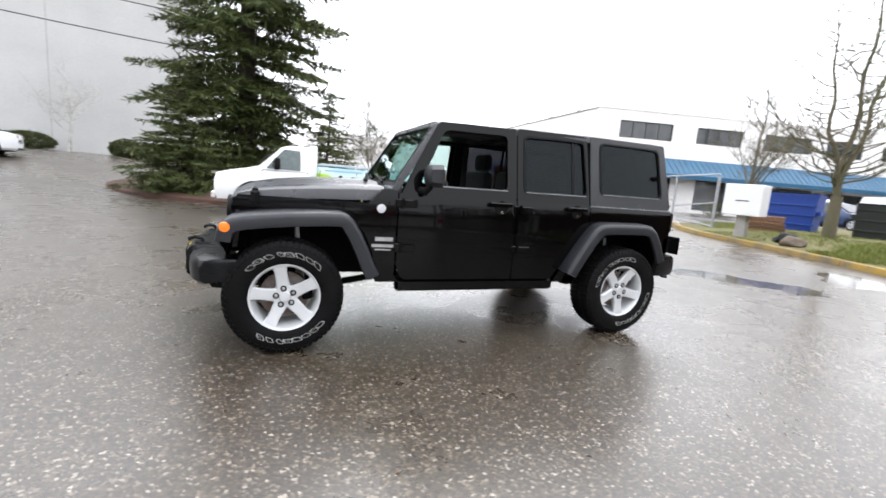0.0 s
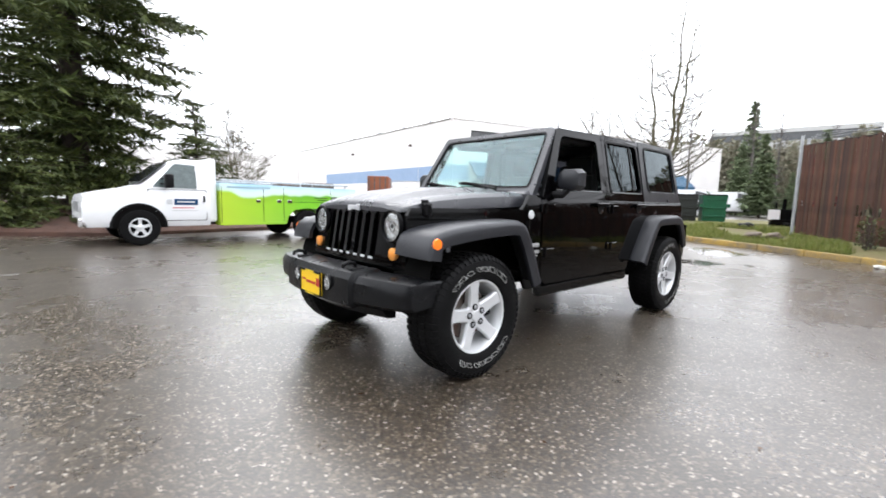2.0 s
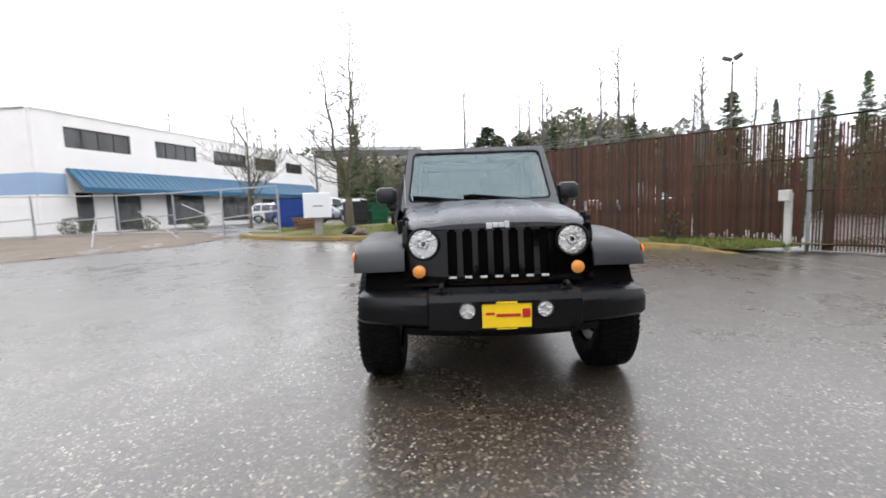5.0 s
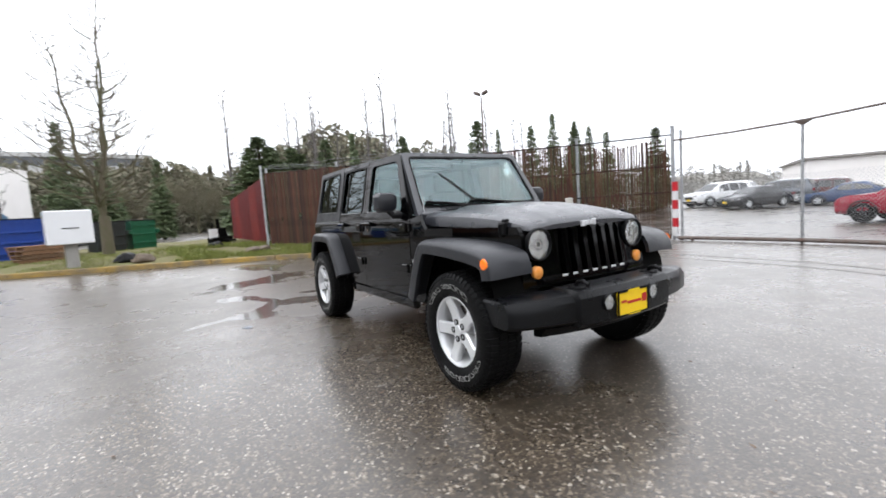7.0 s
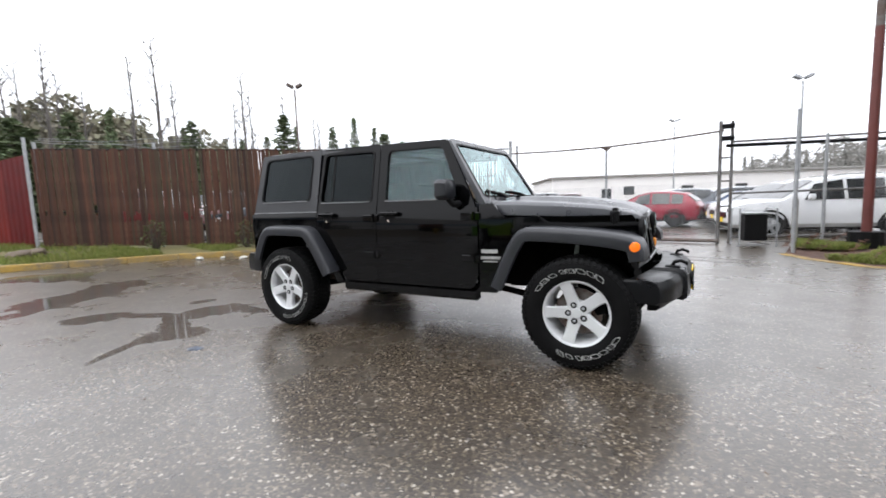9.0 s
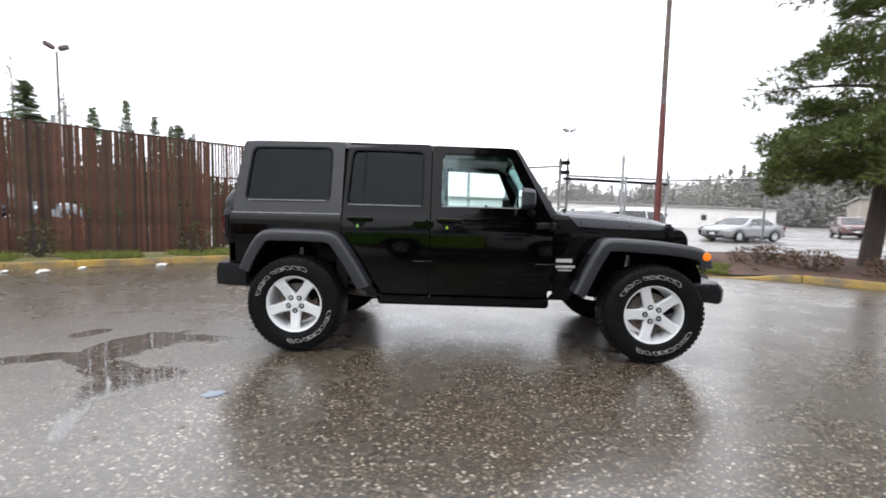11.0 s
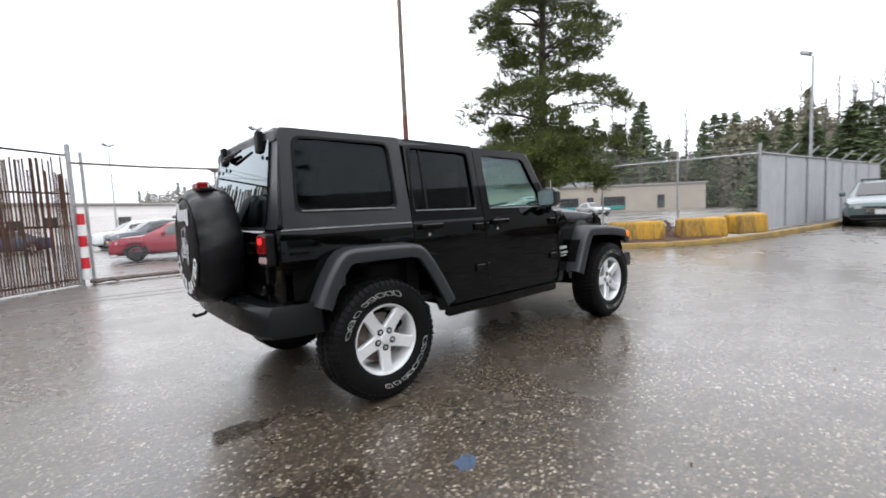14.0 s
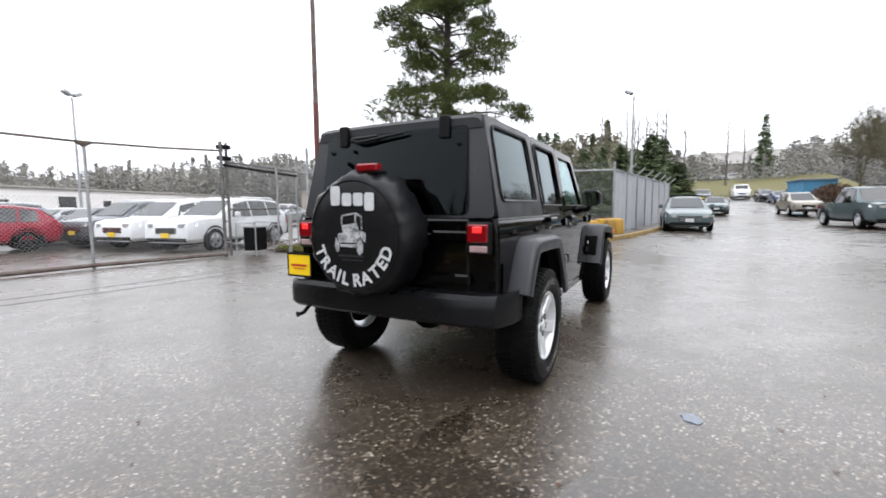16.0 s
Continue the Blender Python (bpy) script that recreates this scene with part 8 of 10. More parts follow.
# sagging yard fence: posts and rails at odd angles
YF = thing("yard_fence", pose(0, 0, 0), "half-collapsed yard fence of bare steel posts and rails", "fence")
posts = [(-12.3, -6.6), (-13.6, -9.4), (-14.9, -12.2), (-15.6, -15.2), (-14.4, -18.0), (-12.6, -20.2)]
for i, p in enumerate(posts[1:]):
    bm = bmesh.new()
    tube(bm, [(*p, 0.25), (p[0] + 0.03, p[1], 2.3)], 0.04, n=8)
    part("fence_post", bm, M["steel"], YF, smooth=True)
for a, b in zip(posts, posts[1:]):
    for zz, dz in ((2.25, 0.0), (1.3, -0.25), (0.5, 0.05)):
        bm = bmesh.new()
        tube(bm, [(*a, zz), (*b, zz + dz)], 0.025, n=6)
        part("fence_rail", bm, M["steel"], YF)
    bm = bmesh.new()
    wire_mesh(bm, a, b, 0.35, 1.9, 0.14, 0.002)
    part("wire_mesh", bm, M["steel"], YF)["kind"] = "stuff"
for a, b in (((-11.9, -7.4, 0.35), (-13.5, -11.0, 1.7)), ((-10.5, -12.5, 0.2), (-14.0, -15.0, 1.3)), ((-12.5, -10.5, 0.25), (-14.6, -13.6, 1.5))):
    bm = bmesh.new()
    tube(bm, [a, b], 0.02, n=6)
    part("fallen_rail", bm, M["steel"], YF)
# yellow fire hydrant at the yard's edge
HY = thing("fire_hydrant", pose(-9.5, -17.15, height(-9.5, -17.15)), "short yellow fire hydrant at the edge of the yard", "fire hydrant")
M["hydrant"] = surface("yellow_hydrant_paint", (0.6, 0.38, 0.02), (0.45, 0.28, 0.03), rough=0.45)
UP = Matrix.Rotation(radians(90), 4, "X")
bm = bmesh.new()
lathe(bm, [(0.0, -0.05), (0.17, -0.05), (0.17, 0.03), (0.11, 0.05), (0.105, 0.5), (0.14, 0.52), (0.14, 0.56), (0.11, 0.6), (0.07, 0.68), (0.03, 0.7), (0.03, 0.75), (0.0, 0.75)], 20, UP)
part("barrel", bm, M["hydrant"], HY, smooth=True)
for a in (0, 90, 180):
    bm = bmesh.new()
    d = Vector((math.cos(radians(a)), math.sin(radians(a)), 0))
    tube(bm, [d * 0.09 + Vector((0, 0, 0.42)), d * 0.19 + Vector((0, 0, 0.42))], 0.055, n=12)
    part("outlet", bm, M["hydrant"], HY, smooth=True)
# orange container and van behind the truck's end
BX = thing("shipping_container", pose(-12.0, -20.6, 0.25, 0, 0, 52), "rust-orange cargo container with a dark end behind the truck", "container")
part("shell", boxes((-1.6, 1.6, -0.62, 0.62, 1.0, 2.2), bevel=0.03), surface("rust_orange_paint", (0.3, 0.09, 0.04), (0.2, 0.07, 0.035), rough=0.6, scale=1.5), BX)
part("dark_base", boxes((-1.6, 1.6, -0.62, 0.62, 0.05, 0.997), bevel=0.02), M["under"], BX)
for k in range(4):
    part("rib", boxes((1.6, 1.63, -0.55 + 0.32 * k, -0.48 + 0.32 * k, 1.03, 2.15)), M["rusty"], BX)
for k in range(6):
    part("rib", boxes((-1.5 + 0.55 * k, -1.42 + 0.55 * k, -0.65, -0.62, 1.03, 2.15)), M["rusty"], BX)

# ---- large pale building up the ramp ----
M["tilt_wall"] = surface("pale_grey_concrete_wall", (0.5, 0.5, 0.49), (0.43, 0.43, 0.42), rough=0.85, scale=0.35, fine=8, bump=0.15)
TW = thing("warehouse", pose(7.4, -31.8, 1.0, 0, 0, 6), "large plain pale grey concrete warehouse wall", "building")
part("wall", boxes((0, 60, -30, 0, -1.5, 15)), M["tilt_wall"], TW)
for k in range(1, 8):
    part("wall_joint", boxes((7.5 * k - 0.02, 7.5 * k + 0.02, 0.0, 0.006, 0, 15)), M["concrete"], TW)
part("wall_lamp", boxes((13.5, 13.9, 0, 0.3, 10.2, 10.5), bevel=0.03), M["trim"], TW)
for z0, z1 in ((8.6, 9.4), (7.0, 7.8)):
    bm = bmesh.new()
    pts = []
    a, b = Vector((30, -24.0, z1 + 1.2)), Vector((-2, -22.0, z0 - 0.4))
    for k in range(13):
        u = k / 12
        p = a.lerp(b, u)
        p.z -= 1.2 * 4 * u * (1 - u) * 0.35
        pts.append(p)
    tube(bm, pts, 0.025, n=5)
    tagged(part("overhead_cable", bm, M["trim"]), "black overhead cable strung before the warehouse", "cable", "overhead cables")

# ---- long low building, grey building, far ones ----
LB = thing("low_building", pose(-11.1, 42.9, 0, 0, 0, 26.8), "long low white building with small dark windows", "building")
part("wall", boxes((0, 75, 0, 14, -0.4, 3.35)), M["render_white"], LB)
part("roof", boxes((-0.3, 75.3, -0.3, 14.3, 3.35, 3.55), bevel=0.03), M["concrete"], LB)
for k, (a, w, h0, h1) in enumerate(((5.2, 1.0, 0.1, 2.1), (7.5, 1.1, 1.4, 2.3), (13.5, 1.2, 1.3, 2.2), (19, 1.2, 1.3, 2.2), (25.5, 1.2, 1.3, 2.2), (32, 2.2, 0.1, 2.6), (38, 1.2, 1.3, 2.2), (46, 1.2, 1.3, 2.2), (55, 1.2, 1.3, 2.2))):
    wn = part("window", boxes((a, a + w, -0.04, 0.0, h0, h1)), M["win_frame"], LB)
    part("pane", boxes((a + 0.08, a + w / 2 - 0.03, -0.05, -0.04, h0 + 0.08, h1 - 0.08), (a + w / 2 + 0.03, a + w - 0.08, -0.05, -0.04, h0 + 0.08, h1 - 0.08)), M["pane_sky"], wn)
M["block_tan"] = surface("tan_block_wall", (0.38, 0.34, 0.29), (0.32, 0.285, 0.24), rough=0.85, scale=0.4, fine=10)
GB = thing("block_building", pose(37.5, 39.0, 0.2, 0, 0, -37), "tan single-storey block building with a white sign and shop windows", "building")
part("wall", boxes((0, 34, 0, 18, -0.3, 3.4)), M["block_tan"], GB)
part("parapet_cap", boxes((-0.2, 34.2, -0.2, 18.2, 3.4, 3.6)), M["concrete"], GB)
part("roof_unit", boxes((16, 20, 5, 8, 3.6, 4.4), bevel=0.05), M["steel"], GB)
part("sign", boxes((8.2, 11.6, -0.12, 0.0, 2.0, 2.55), bevel=0.01), P_WHITE, GB, "white sign with a dark lettering bar")
part("sign_bar", boxes((8.6, 11.2, -0.13, -0.12, 2.2, 2.34)), M["trim"], GB)
for a, b in ((13.2, 15.8), (17.0, 17.9), (19.0, 22.4), (27.0, 28.0)):
    wn = part("window", boxes((a, b, -0.06, 0.0, 0.2, 2.0)), M["win_frame"], GB)
    part("pane", boxes((a + 0.1, b - 0.1, -0.07, -0.06, 0.9 if b - a > 1 else 0.3, 1.9)), M["pane_sky"], wn)
    if b - a > 2:
        part("teal_panel", boxes((a + 0.1, b - 0.1, -0.075, -0.06, 0.3, 0.8)), paint("teal", (0.06, 0.26, 0.27)), wn)
FB = thing("office_block", pose(-101.5, -30, 0.5, 0, 0, 98), "grey concrete multi-storey office block far behind the trees", "building")
for k in range(3):
    part("storey", boxes((0, 26, 0, 20, 3.6 * k + 4.6, 3.6 * k + 6.6)), M["tilt_wall"], FB)
    part("window_band", boxes((0.2, 25.8, 0.3, 19.7, 3.6 * k + 6.6, 3.6 * k + 8.2)), M["pane_sky"], FB)
part("roof_slab", boxes((0, 26, 0, 20, 15.4, 16.2)), M["tilt_wall"], FB)
for k in range(6):
    part("column", boxes((0.3 + 5 * k, 1.1 + 5 * k, 0.3, 1.1, -1, 4.6)), M["tilt_wall"], FB)
# roof and siding colours of the far houses lightened to imitate haze
M["roof_hazed"] = surface("haze_paled_shingle_roof", (0.3, 0.285, 0.275), rough=0.9, scale=1)
M["siding"] = surface("haze_paled_tan_siding", (0.46, 0.43, 0.39), rough=0.8, scale=0.6)
for k, (x, y, w) in enumerate(((128, -6, 14), (134, 10, 16), (126, -24, 13), (140, 26, 15), (132, -42, 14), (138, 44, 16))):
    HS = thing("house", pose(x, y - 8, 5.0 + 0.7 * (k % 3), 0, 0, 90 + 8 * (k % 3)), "tan row house with brown roof on the far hill", "house", "houses on the far hill")
    part("wall", boxes((-w / 2, w / 2, -5, 5, -4, 6)), M["siding"], HS)
    bm = bmesh.new()
    loft(bm, [[(-w / 2 - 0.5, -5.6, 6), (-w / 2 - 0.5, 5.6, 6), (-w / 2 - 0.5, 0, 8.6)], [(w / 2 + 0.5, -5.6, 6), (w / 2 + 0.5, 5.6, 6), (w / 2 + 0.5, 0, 8.6)]], close=True)
    part("roof", bm, M["roof_hazed"], HS)
    for i in range(5):
        for j in range(2):
            xx = -w / 2 + w * (i + 0.5) / 5
            for yy in (-5.03, 5.0):
                part("window", boxes((xx - 0.6, xx + 0.6, yy, yy + 0.03, 0.8 + 2.8 * j, 2.2 + 2.8 * j)), M["pane_sky"], HS)
CT = thing("blue_shed", pose(55, -14.0, height(55, -14), 0, 0, 5), "blue corrugated shed beside the street", "shed")
part("wall", boxes((-2.5, 2.5, -1.4, 1.4, 0, 2.4), bevel=0.02), paint("shed_blue", (0.06, 0.22, 0.36), 0.5), CT)
part("roof", boxes((-2.7, 2.7, -1.6, 1.6, 2.4, 2.55)), M["steel"], CT)

# two pale filled cuts across the asphalt before the gate, a blue paint mark
for dy in (0.0, 0.5):
    pts = resample([(-5.2, 5.95 + dy), (-2.6, 6.0 + dy), (-0.8, 5.75 + dy), (1.2, 5.6 + dy), (3.3, 4.9 + dy * 0.8)], 0.35)
    bm = bmesh.new()
    secs = []
    for q, nn in zip(pts, normals2(pts)):
        w = 0.028 + 0.012 * noise.noise(Vector((q.x * 2, q.y, dy)))
        c = q + nn * 0.03 * noise.noise(Vector((q.x * 0.9, dy, 4)))
        secs.append([(c.x + nn.x * e, c.y + nn.y * e, z) for e, z in ((-w, -0.02), (-w, 0.004), (w, 0.004), (w, -0.02))])
    loft(bm, secs, close=True)
    tagged(part("asphalt_seam", bm, surface("pale_crack_filler", (0.17, 0.165, 0.155), (0.08, 0.077, 0.07), rough=0.6, scale=6)), "pale filled cut across the asphalt", "seam", kind="structure")
bm = bmesh.new()
prism(bm, rpoly([(-1.71, -1.84), (-1.65, -1.87), (-1.585, -1.82), (-1.575, -1.77), (-1.61, -1.745), (-1.645, -1.765), (-1.685, -1.76)], 0.012), lambda u, v: Vector((u, v, 0.0045)), (0, 0, -0.01))
tagged(part("paint_mark", bm, surface("worn_blue_paint", (0.055, 0.105, 0.19), (0.045, 0.045, 0.045), rough=0.3, coat=0.8, scale=24, fine=110)), "small worn blue paint mark on the asphalt", "paint mark", kind="structure")
# worn white dashes of old lane paint
for x, y, L, t in ((4.75, -5.25, 0.28, 8), (4.35, -5.45, 0.42, 14), (3.98, -5.3, 0.3, 5), (4.55, -5.15, 0.16, 20)):
    bm = bmesh.new()
    prism(bm, rpoly([(-L / 2, -0.02), (L / 2, -0.014), (L / 2, 0.016), (-L / 3, 0.024)], 0.01), lambda u, v: Vector((u, v, 0.0045)), (0, 0, -0.01))
    ob = part("lane_paint", bm, surface("worn_white_paint", (0.34, 0.335, 0.32), (0.06, 0.055, 0.05), rough=0.5, scale=25, fine=120))
    ob.matrix_world = pose(x, y, 0, 0, 0, t)
    tagged(ob, "worn scrap of white lane paint on the asphalt", "paint mark", kind="structure")

# ---- trees and shrubs ----
M["bark"] = surface("mossy_bark", (0.12, 0.095, 0.07), (0.085, 0.09, 0.04), rough=0.9, scale=3, fine=22, bump=0.7, stretch=(1, 1, 0.3), dist=0.02)
M["bark_dark"] = surface("dark_bark", (0.06, 0.045, 0.036), (0.04, 0.03, 0.026), rough=0.9, scale=4, fine=24, bump=0.7, stretch=(1, 1, 0.3), dist=0.02)
M["bark_birch"] = surface("pale_birch_bark", (0.55, 0.54, 0.5), (0.2, 0.19, 0.17), rough=0.8, scale=5, fine=18, bump=0.4, stretch=(1, 1, 0.4))
M["bark_far"] = surface("grey_far_bark", (0.13, 0.115, 0.105), (0.085, 0.078, 0.072), rough=0.9)
M["needle_fir"] = varied("fir_needles", [(0.05, 0.07, 0.019), (0.082, 0.102, 0.026), (0.036, 0.053, 0.018), (0.12, 0.138, 0.036)], rough=0.6, scale=2)
M["needle_pine"] = varied("pine_needles", [(0.055, 0.075, 0.017), (0.1, 0.125, 0.026), (0.036, 0.05, 0.016), (0.14, 0.165, 0.037)], rough=0.55, scale=2)
# needles paler and greyer than the near firs', distance haze put into the colour
M["needle_far"] = varied("haze_paled_conifer_needles", [(0.11, 0.15, 0.072), (0.155, 0.19, 0.095), (0.08, 0.115, 0.06)], rough=0.7, scale=1)
M["leaf_hedge"] = varied("hedge_leaves", [(0.04, 0.06, 0.018), (0.07, 0.085, 0.025), (0.05, 0.05, 0.02)], rough=0.6)
M["twig_brown"] = varied("brown_twigs", [(0.12, 0.07, 0.045), (0.09, 0.055, 0.035), (0.16, 0.1, 0.06)], rough=0.85)
# pale, low-contrast leaf tones stand in for haze over the far woods
M["haze_wood"] = varied("haze_toned_far_woods", [(0.3, 0.285, 0.265), (0.26, 0.26, 0.24), (0.33, 0.31, 0.29), (0.235, 0.24, 0.22)], rough=1.0, scale=0.05, spec=0.0, low=0.9, high=1.08)
M["mulch_chip"] = varied("bark_chips", [(0.11, 0.05, 0.03), (0.07, 0.032, 0.02), (0.15, 0.075, 0.045)], rough=0.85)


class Bag:
    """Triangles gathered for one mesh."""

    def __init__(self):
        self.v, self.f = [], []

    def blade(self, p, d, side, w):
        n = len(self.v)
        self.v += [tuple(p - side * w), tuple(p + side * w), tuple(p + d)]
        self.f.append((n, n + 1, n + 2))

    def leaf(self, p, d, side, w):
        n = len(self.v)
        m = p + d * 0.5
        self.v += [tuple(p), tuple(m + side * w), tuple(p + d), tuple(m - side * w)]
        self.f.append((n, n + 1, n + 2, n + 3))


def rdir(rnd, flat=1.0):
    a, z = rnd.uniform(0, 6.283), rnd.uniform(-1, 1) * flat
    r = math.sqrt(max(0.0, 1 - z * z))
    return Vector((r * math.cos(a), r * math.sin(a), z))


def fir(name, m, hgt, radius, first, rnd, label, needles, group="", step=0.42, per=9, sprig=0.34, droop=0.18, width=0.05, bark="bark_dark", gap=0.11, skirt=0.0):
    """A conifer: boughs at uneven heights and lengths, each with side shoots that carry short sprays."""
    tree = thing(name, m, label, "tree", group)
    bm = bmesh.new()
    pts = [(0.05 * math.sin(k * 0.7), 0.05 * math.cos(k * 0.9), hgt * k / 10) for k in range(11)]
    tube(bm, pts, hgt * 0.016 + 0.03, 0.02, n=10)
    bag = Bag()
    off = Vector((rnd.uniform(0, 50), 0, 0))
    z = first
    while z < hgt * 0.985:
        u = (z - first) / (hgt - first)
        full = radius * (1 - u) ** 0.85 * (0.75 + 0.25 * min(1.0, u * 6)) * (1 - skirt * (1 - smoothstep(0.02, 0.2, u)))
        n = max(4, int(per * (1 - u * 0.5)))
        for k in range(n):
            a = 6.283 * (k + rnd.random()) / n
            d = Vector((math.cos(a), math.sin(a), 0))
            L = full * rnd.uniform(0.55, 1.0) * (1.0 + 0.45 * noise.noise(d * 1.3 + Vector((0, 0, z * 0.35)) + off))
            lift = rnd.uniform(-0.05, 0.28) * (1 - u) + 0.35 * u
            b0 = Vector((0, 0, z + rnd.uniform(-0.5, 0.5) * step))
            segs = max(3, int(L / 0.55))
            bend = rnd.uniform(-0.12, 0.12)
            side = Vector((-d.y, d.x, 0))
            path = [b0]
            for i in range(1, segs + 1):
                q = i / segs
                path.append(b0 + d * L * q + side * L * bend * q * q + Vector((0, 0, L * (lift * q - droop * q * q * 2 + 0.14 * q ** 4))))
            tube(bm, path, 0.014 + 0.006 * L, 0.005, n=4, cap=False)
            cnt = max(3, int(L / gap))
            for i in range(cnt):
                q = 0.12 + 0.88 * (i + rnd.random()) / cnt
                j = min(len(path) - 2, int(q * segs))
                p = path[j].lerp(path[j + 1], q * segs - j)
                for s in (-1, 1):
                    wd = sprig * (0.45 + 0.9 * math.sin(math.pi * min(1, q * 0.85 + 0.1))) * rnd.uniform(0.45, 1.3) * (1 - 0.62 * u)
                    tip = side * s * wd * rnd.uniform(0.5, 1.0) + d * wd * rnd.uniform(0.3, 0.9) + Vector((0, 0, rnd.uniform(-0.5, 0.12) * wd))
                    for b in range(4):
                        o = p + tip * (0.24 * b) + rdir(rnd) * 0.05 * sprig
                        e = (tip.normalized() + rdir(rnd) * 0.75) * wd * rnd.uniform(0.35, 0.6)
                        bag.blade(o, e, rdir(rnd, 0.6), width * rnd.uniform(0.6, 1.2))
        z += step * (1.0 if u < 0.8 else 0.7) * rnd.uniform(0.6, 1.3)
    part("trunk", bm, M[bark], tree, smooth=True)
    raw("crown", bag.v, bag.f, M[needles], tree)
    return tree


rnd = random.Random(3)
fir("fir_tree", pose(2.75, -16.6, 0.35), 23.0, 5.5, 1.1, rnd, "large dark green fir with drooping boughs on the mulch island", "needle_fir", step=0.6, per=12, sprig=0.6, width=0.05, gap=0.068, droop=0.2, skirt=0.36)
fir("spruce_bush", pose(4.7, -13.6, 0.2), 4.3, 2.5, 0.12, rnd, "dense young blue-green spruce at the fir's foot", "needle_fir", step=0.2, per=12, sprig=0.3, width=0.035, gap=0.08)
fir("spruce_bush", pose(-0.3, -14.4, 0.2), 4.0, 2.4, 0.12, rnd, "dense young spruce behind the truck", "needle_fir", step=0.22, per=12, sprig=0.3, width=0.035, gap=0.08)


def pine(m, rnd):
    """A leaning pine with bare limbs that end in clouds of needle tufts."""
    tree = thing("pine_tree", m, "leaning pine with clumped bright green needle tufts on the island", "tree")
    bm = bmesh.new()
    bag = Bag()

    def axis(z):
        return Vector((-0.35 + 0.12 * z - 0.004 * z * z - 0.03 * math.sin(z), 0.01 * z - 0.03 * math.sin(z * 0.8), z))
    H = 11.5
    tube(bm, [axis(H * k / 16) - axis(0) for k in range(17)], 0.19, 0.04, n=10)

    def brush(p, out, n):
        """A shoot: needles standing out all round a short twig."""
        for _ in range(n):
            e = (out + rdir(rnd) * 0.95).normalized() * rnd.uniform(0.09, 0.17)
            bag.blade(p + out * rnd.uniform(0, 0.12), e, rdir(rnd), 0.011)
    whorls = [(1.95, 6, 1.9, -0.06), (2.3, 7, 2.3, -0.03), (2.75, 7, 2.1, 0.02), (3.2, 5, 1.6, 0.06)]
    z = 3.9
    while z < H - 0.3:
        u = (z - 2.0) / (H - 2.0)
        whorls.append((z, 5, 2.25 * (1 - u) ** 0.5 + 0.25, 0.02 + 0.25 * u))
        z += 0.62 - 0.2 * u
    for z, n, full, rise in whorls:
        a0 = rnd.uniform(0, 6.28)
        for k in range(n):
            a = a0 + 6.283 * k / n + rnd.uniform(-0.5, 0.5)
            reach = full * rnd.choice((0.5, 0.75, 0.9, 1.0, 1.1))
            d = Vector((math.cos(a), math.sin(a), 0))
            side = Vector((-d.y, d.x, 0))
            b0 = axis(z + rnd.uniform(-0.22, 0.22)) - axis(0)
            wob, sag = rnd.uniform(-0.25, 0.25), rnd.uniform(-0.2, 0.12)
            path = [b0 + d * reach * q + side * reach * wob * q * q + Vector((0, 0, reach * (rise * q + (0.3 * q - 0.3 * q * q) + sag * q * q))) for q in (0, 0.2, 0.4, 0.6, 0.8, 1.0)]
            tube(bm, path, 0.022 + 0.012 * reach, 0.012, n=5, cap=False)
            for m_ in range(int((3.2 + 2.6 * reach) * (1.4 if z < 3.2 else 1.0))):
                q = 1 - 0.6 * rnd.random() ** 1.4
                i = min(4, int(q * 5))
                p = path[i].lerp(path[i + 1], q * 5 - i)
                sd = side * rnd.uniform(-1, 1) * reach * 0.3 * (1.25 - 0.6 * q) + d * rnd.uniform(0.0, 0.3) + Vector((0, 0, rnd.uniform(-0.18, 0.26)))
                tip = p + sd
                tube(bm, [p, p + sd * 0.5 + Vector((0, 0, 0.04)), tip], 0.01, 0.005, n=3, cap=False)
                r_ = rnd.uniform(0.2, 0.46)
                for _ in range(54):
                    w = rdir(rnd)
                    c = tip + Vector((w.x, w.y, w.z * 0.42)) * r_ * rnd.random() ** 0.5
                    brush(c, (w * 0.6 + sd.normalized() * 0.5 + Vector((0, 0, 0.35))).normalized(), 7)
    # dead snags low on the trunk
    for k in range(10):
        zz, aa = rnd.uniform(1.4, 8.0), rnd.uniform(0, 6.28)
        b0 = axis(zz) - axis(0)
        tube(bm, [b0, b0 + Vector((math.cos(aa), math.sin(aa), 0.1)) * rnd.uniform(0.4, 1.1)], 0.014, 0.004, n=4)
    part("trunk", bm, M["bark_dark"], tree, smooth=True)
    raw("crown", bag.v, bag.f, M["needle_pine"], tree)
    return tree


pine(pose(8.75, 5.45, 0.25), random.Random(21))


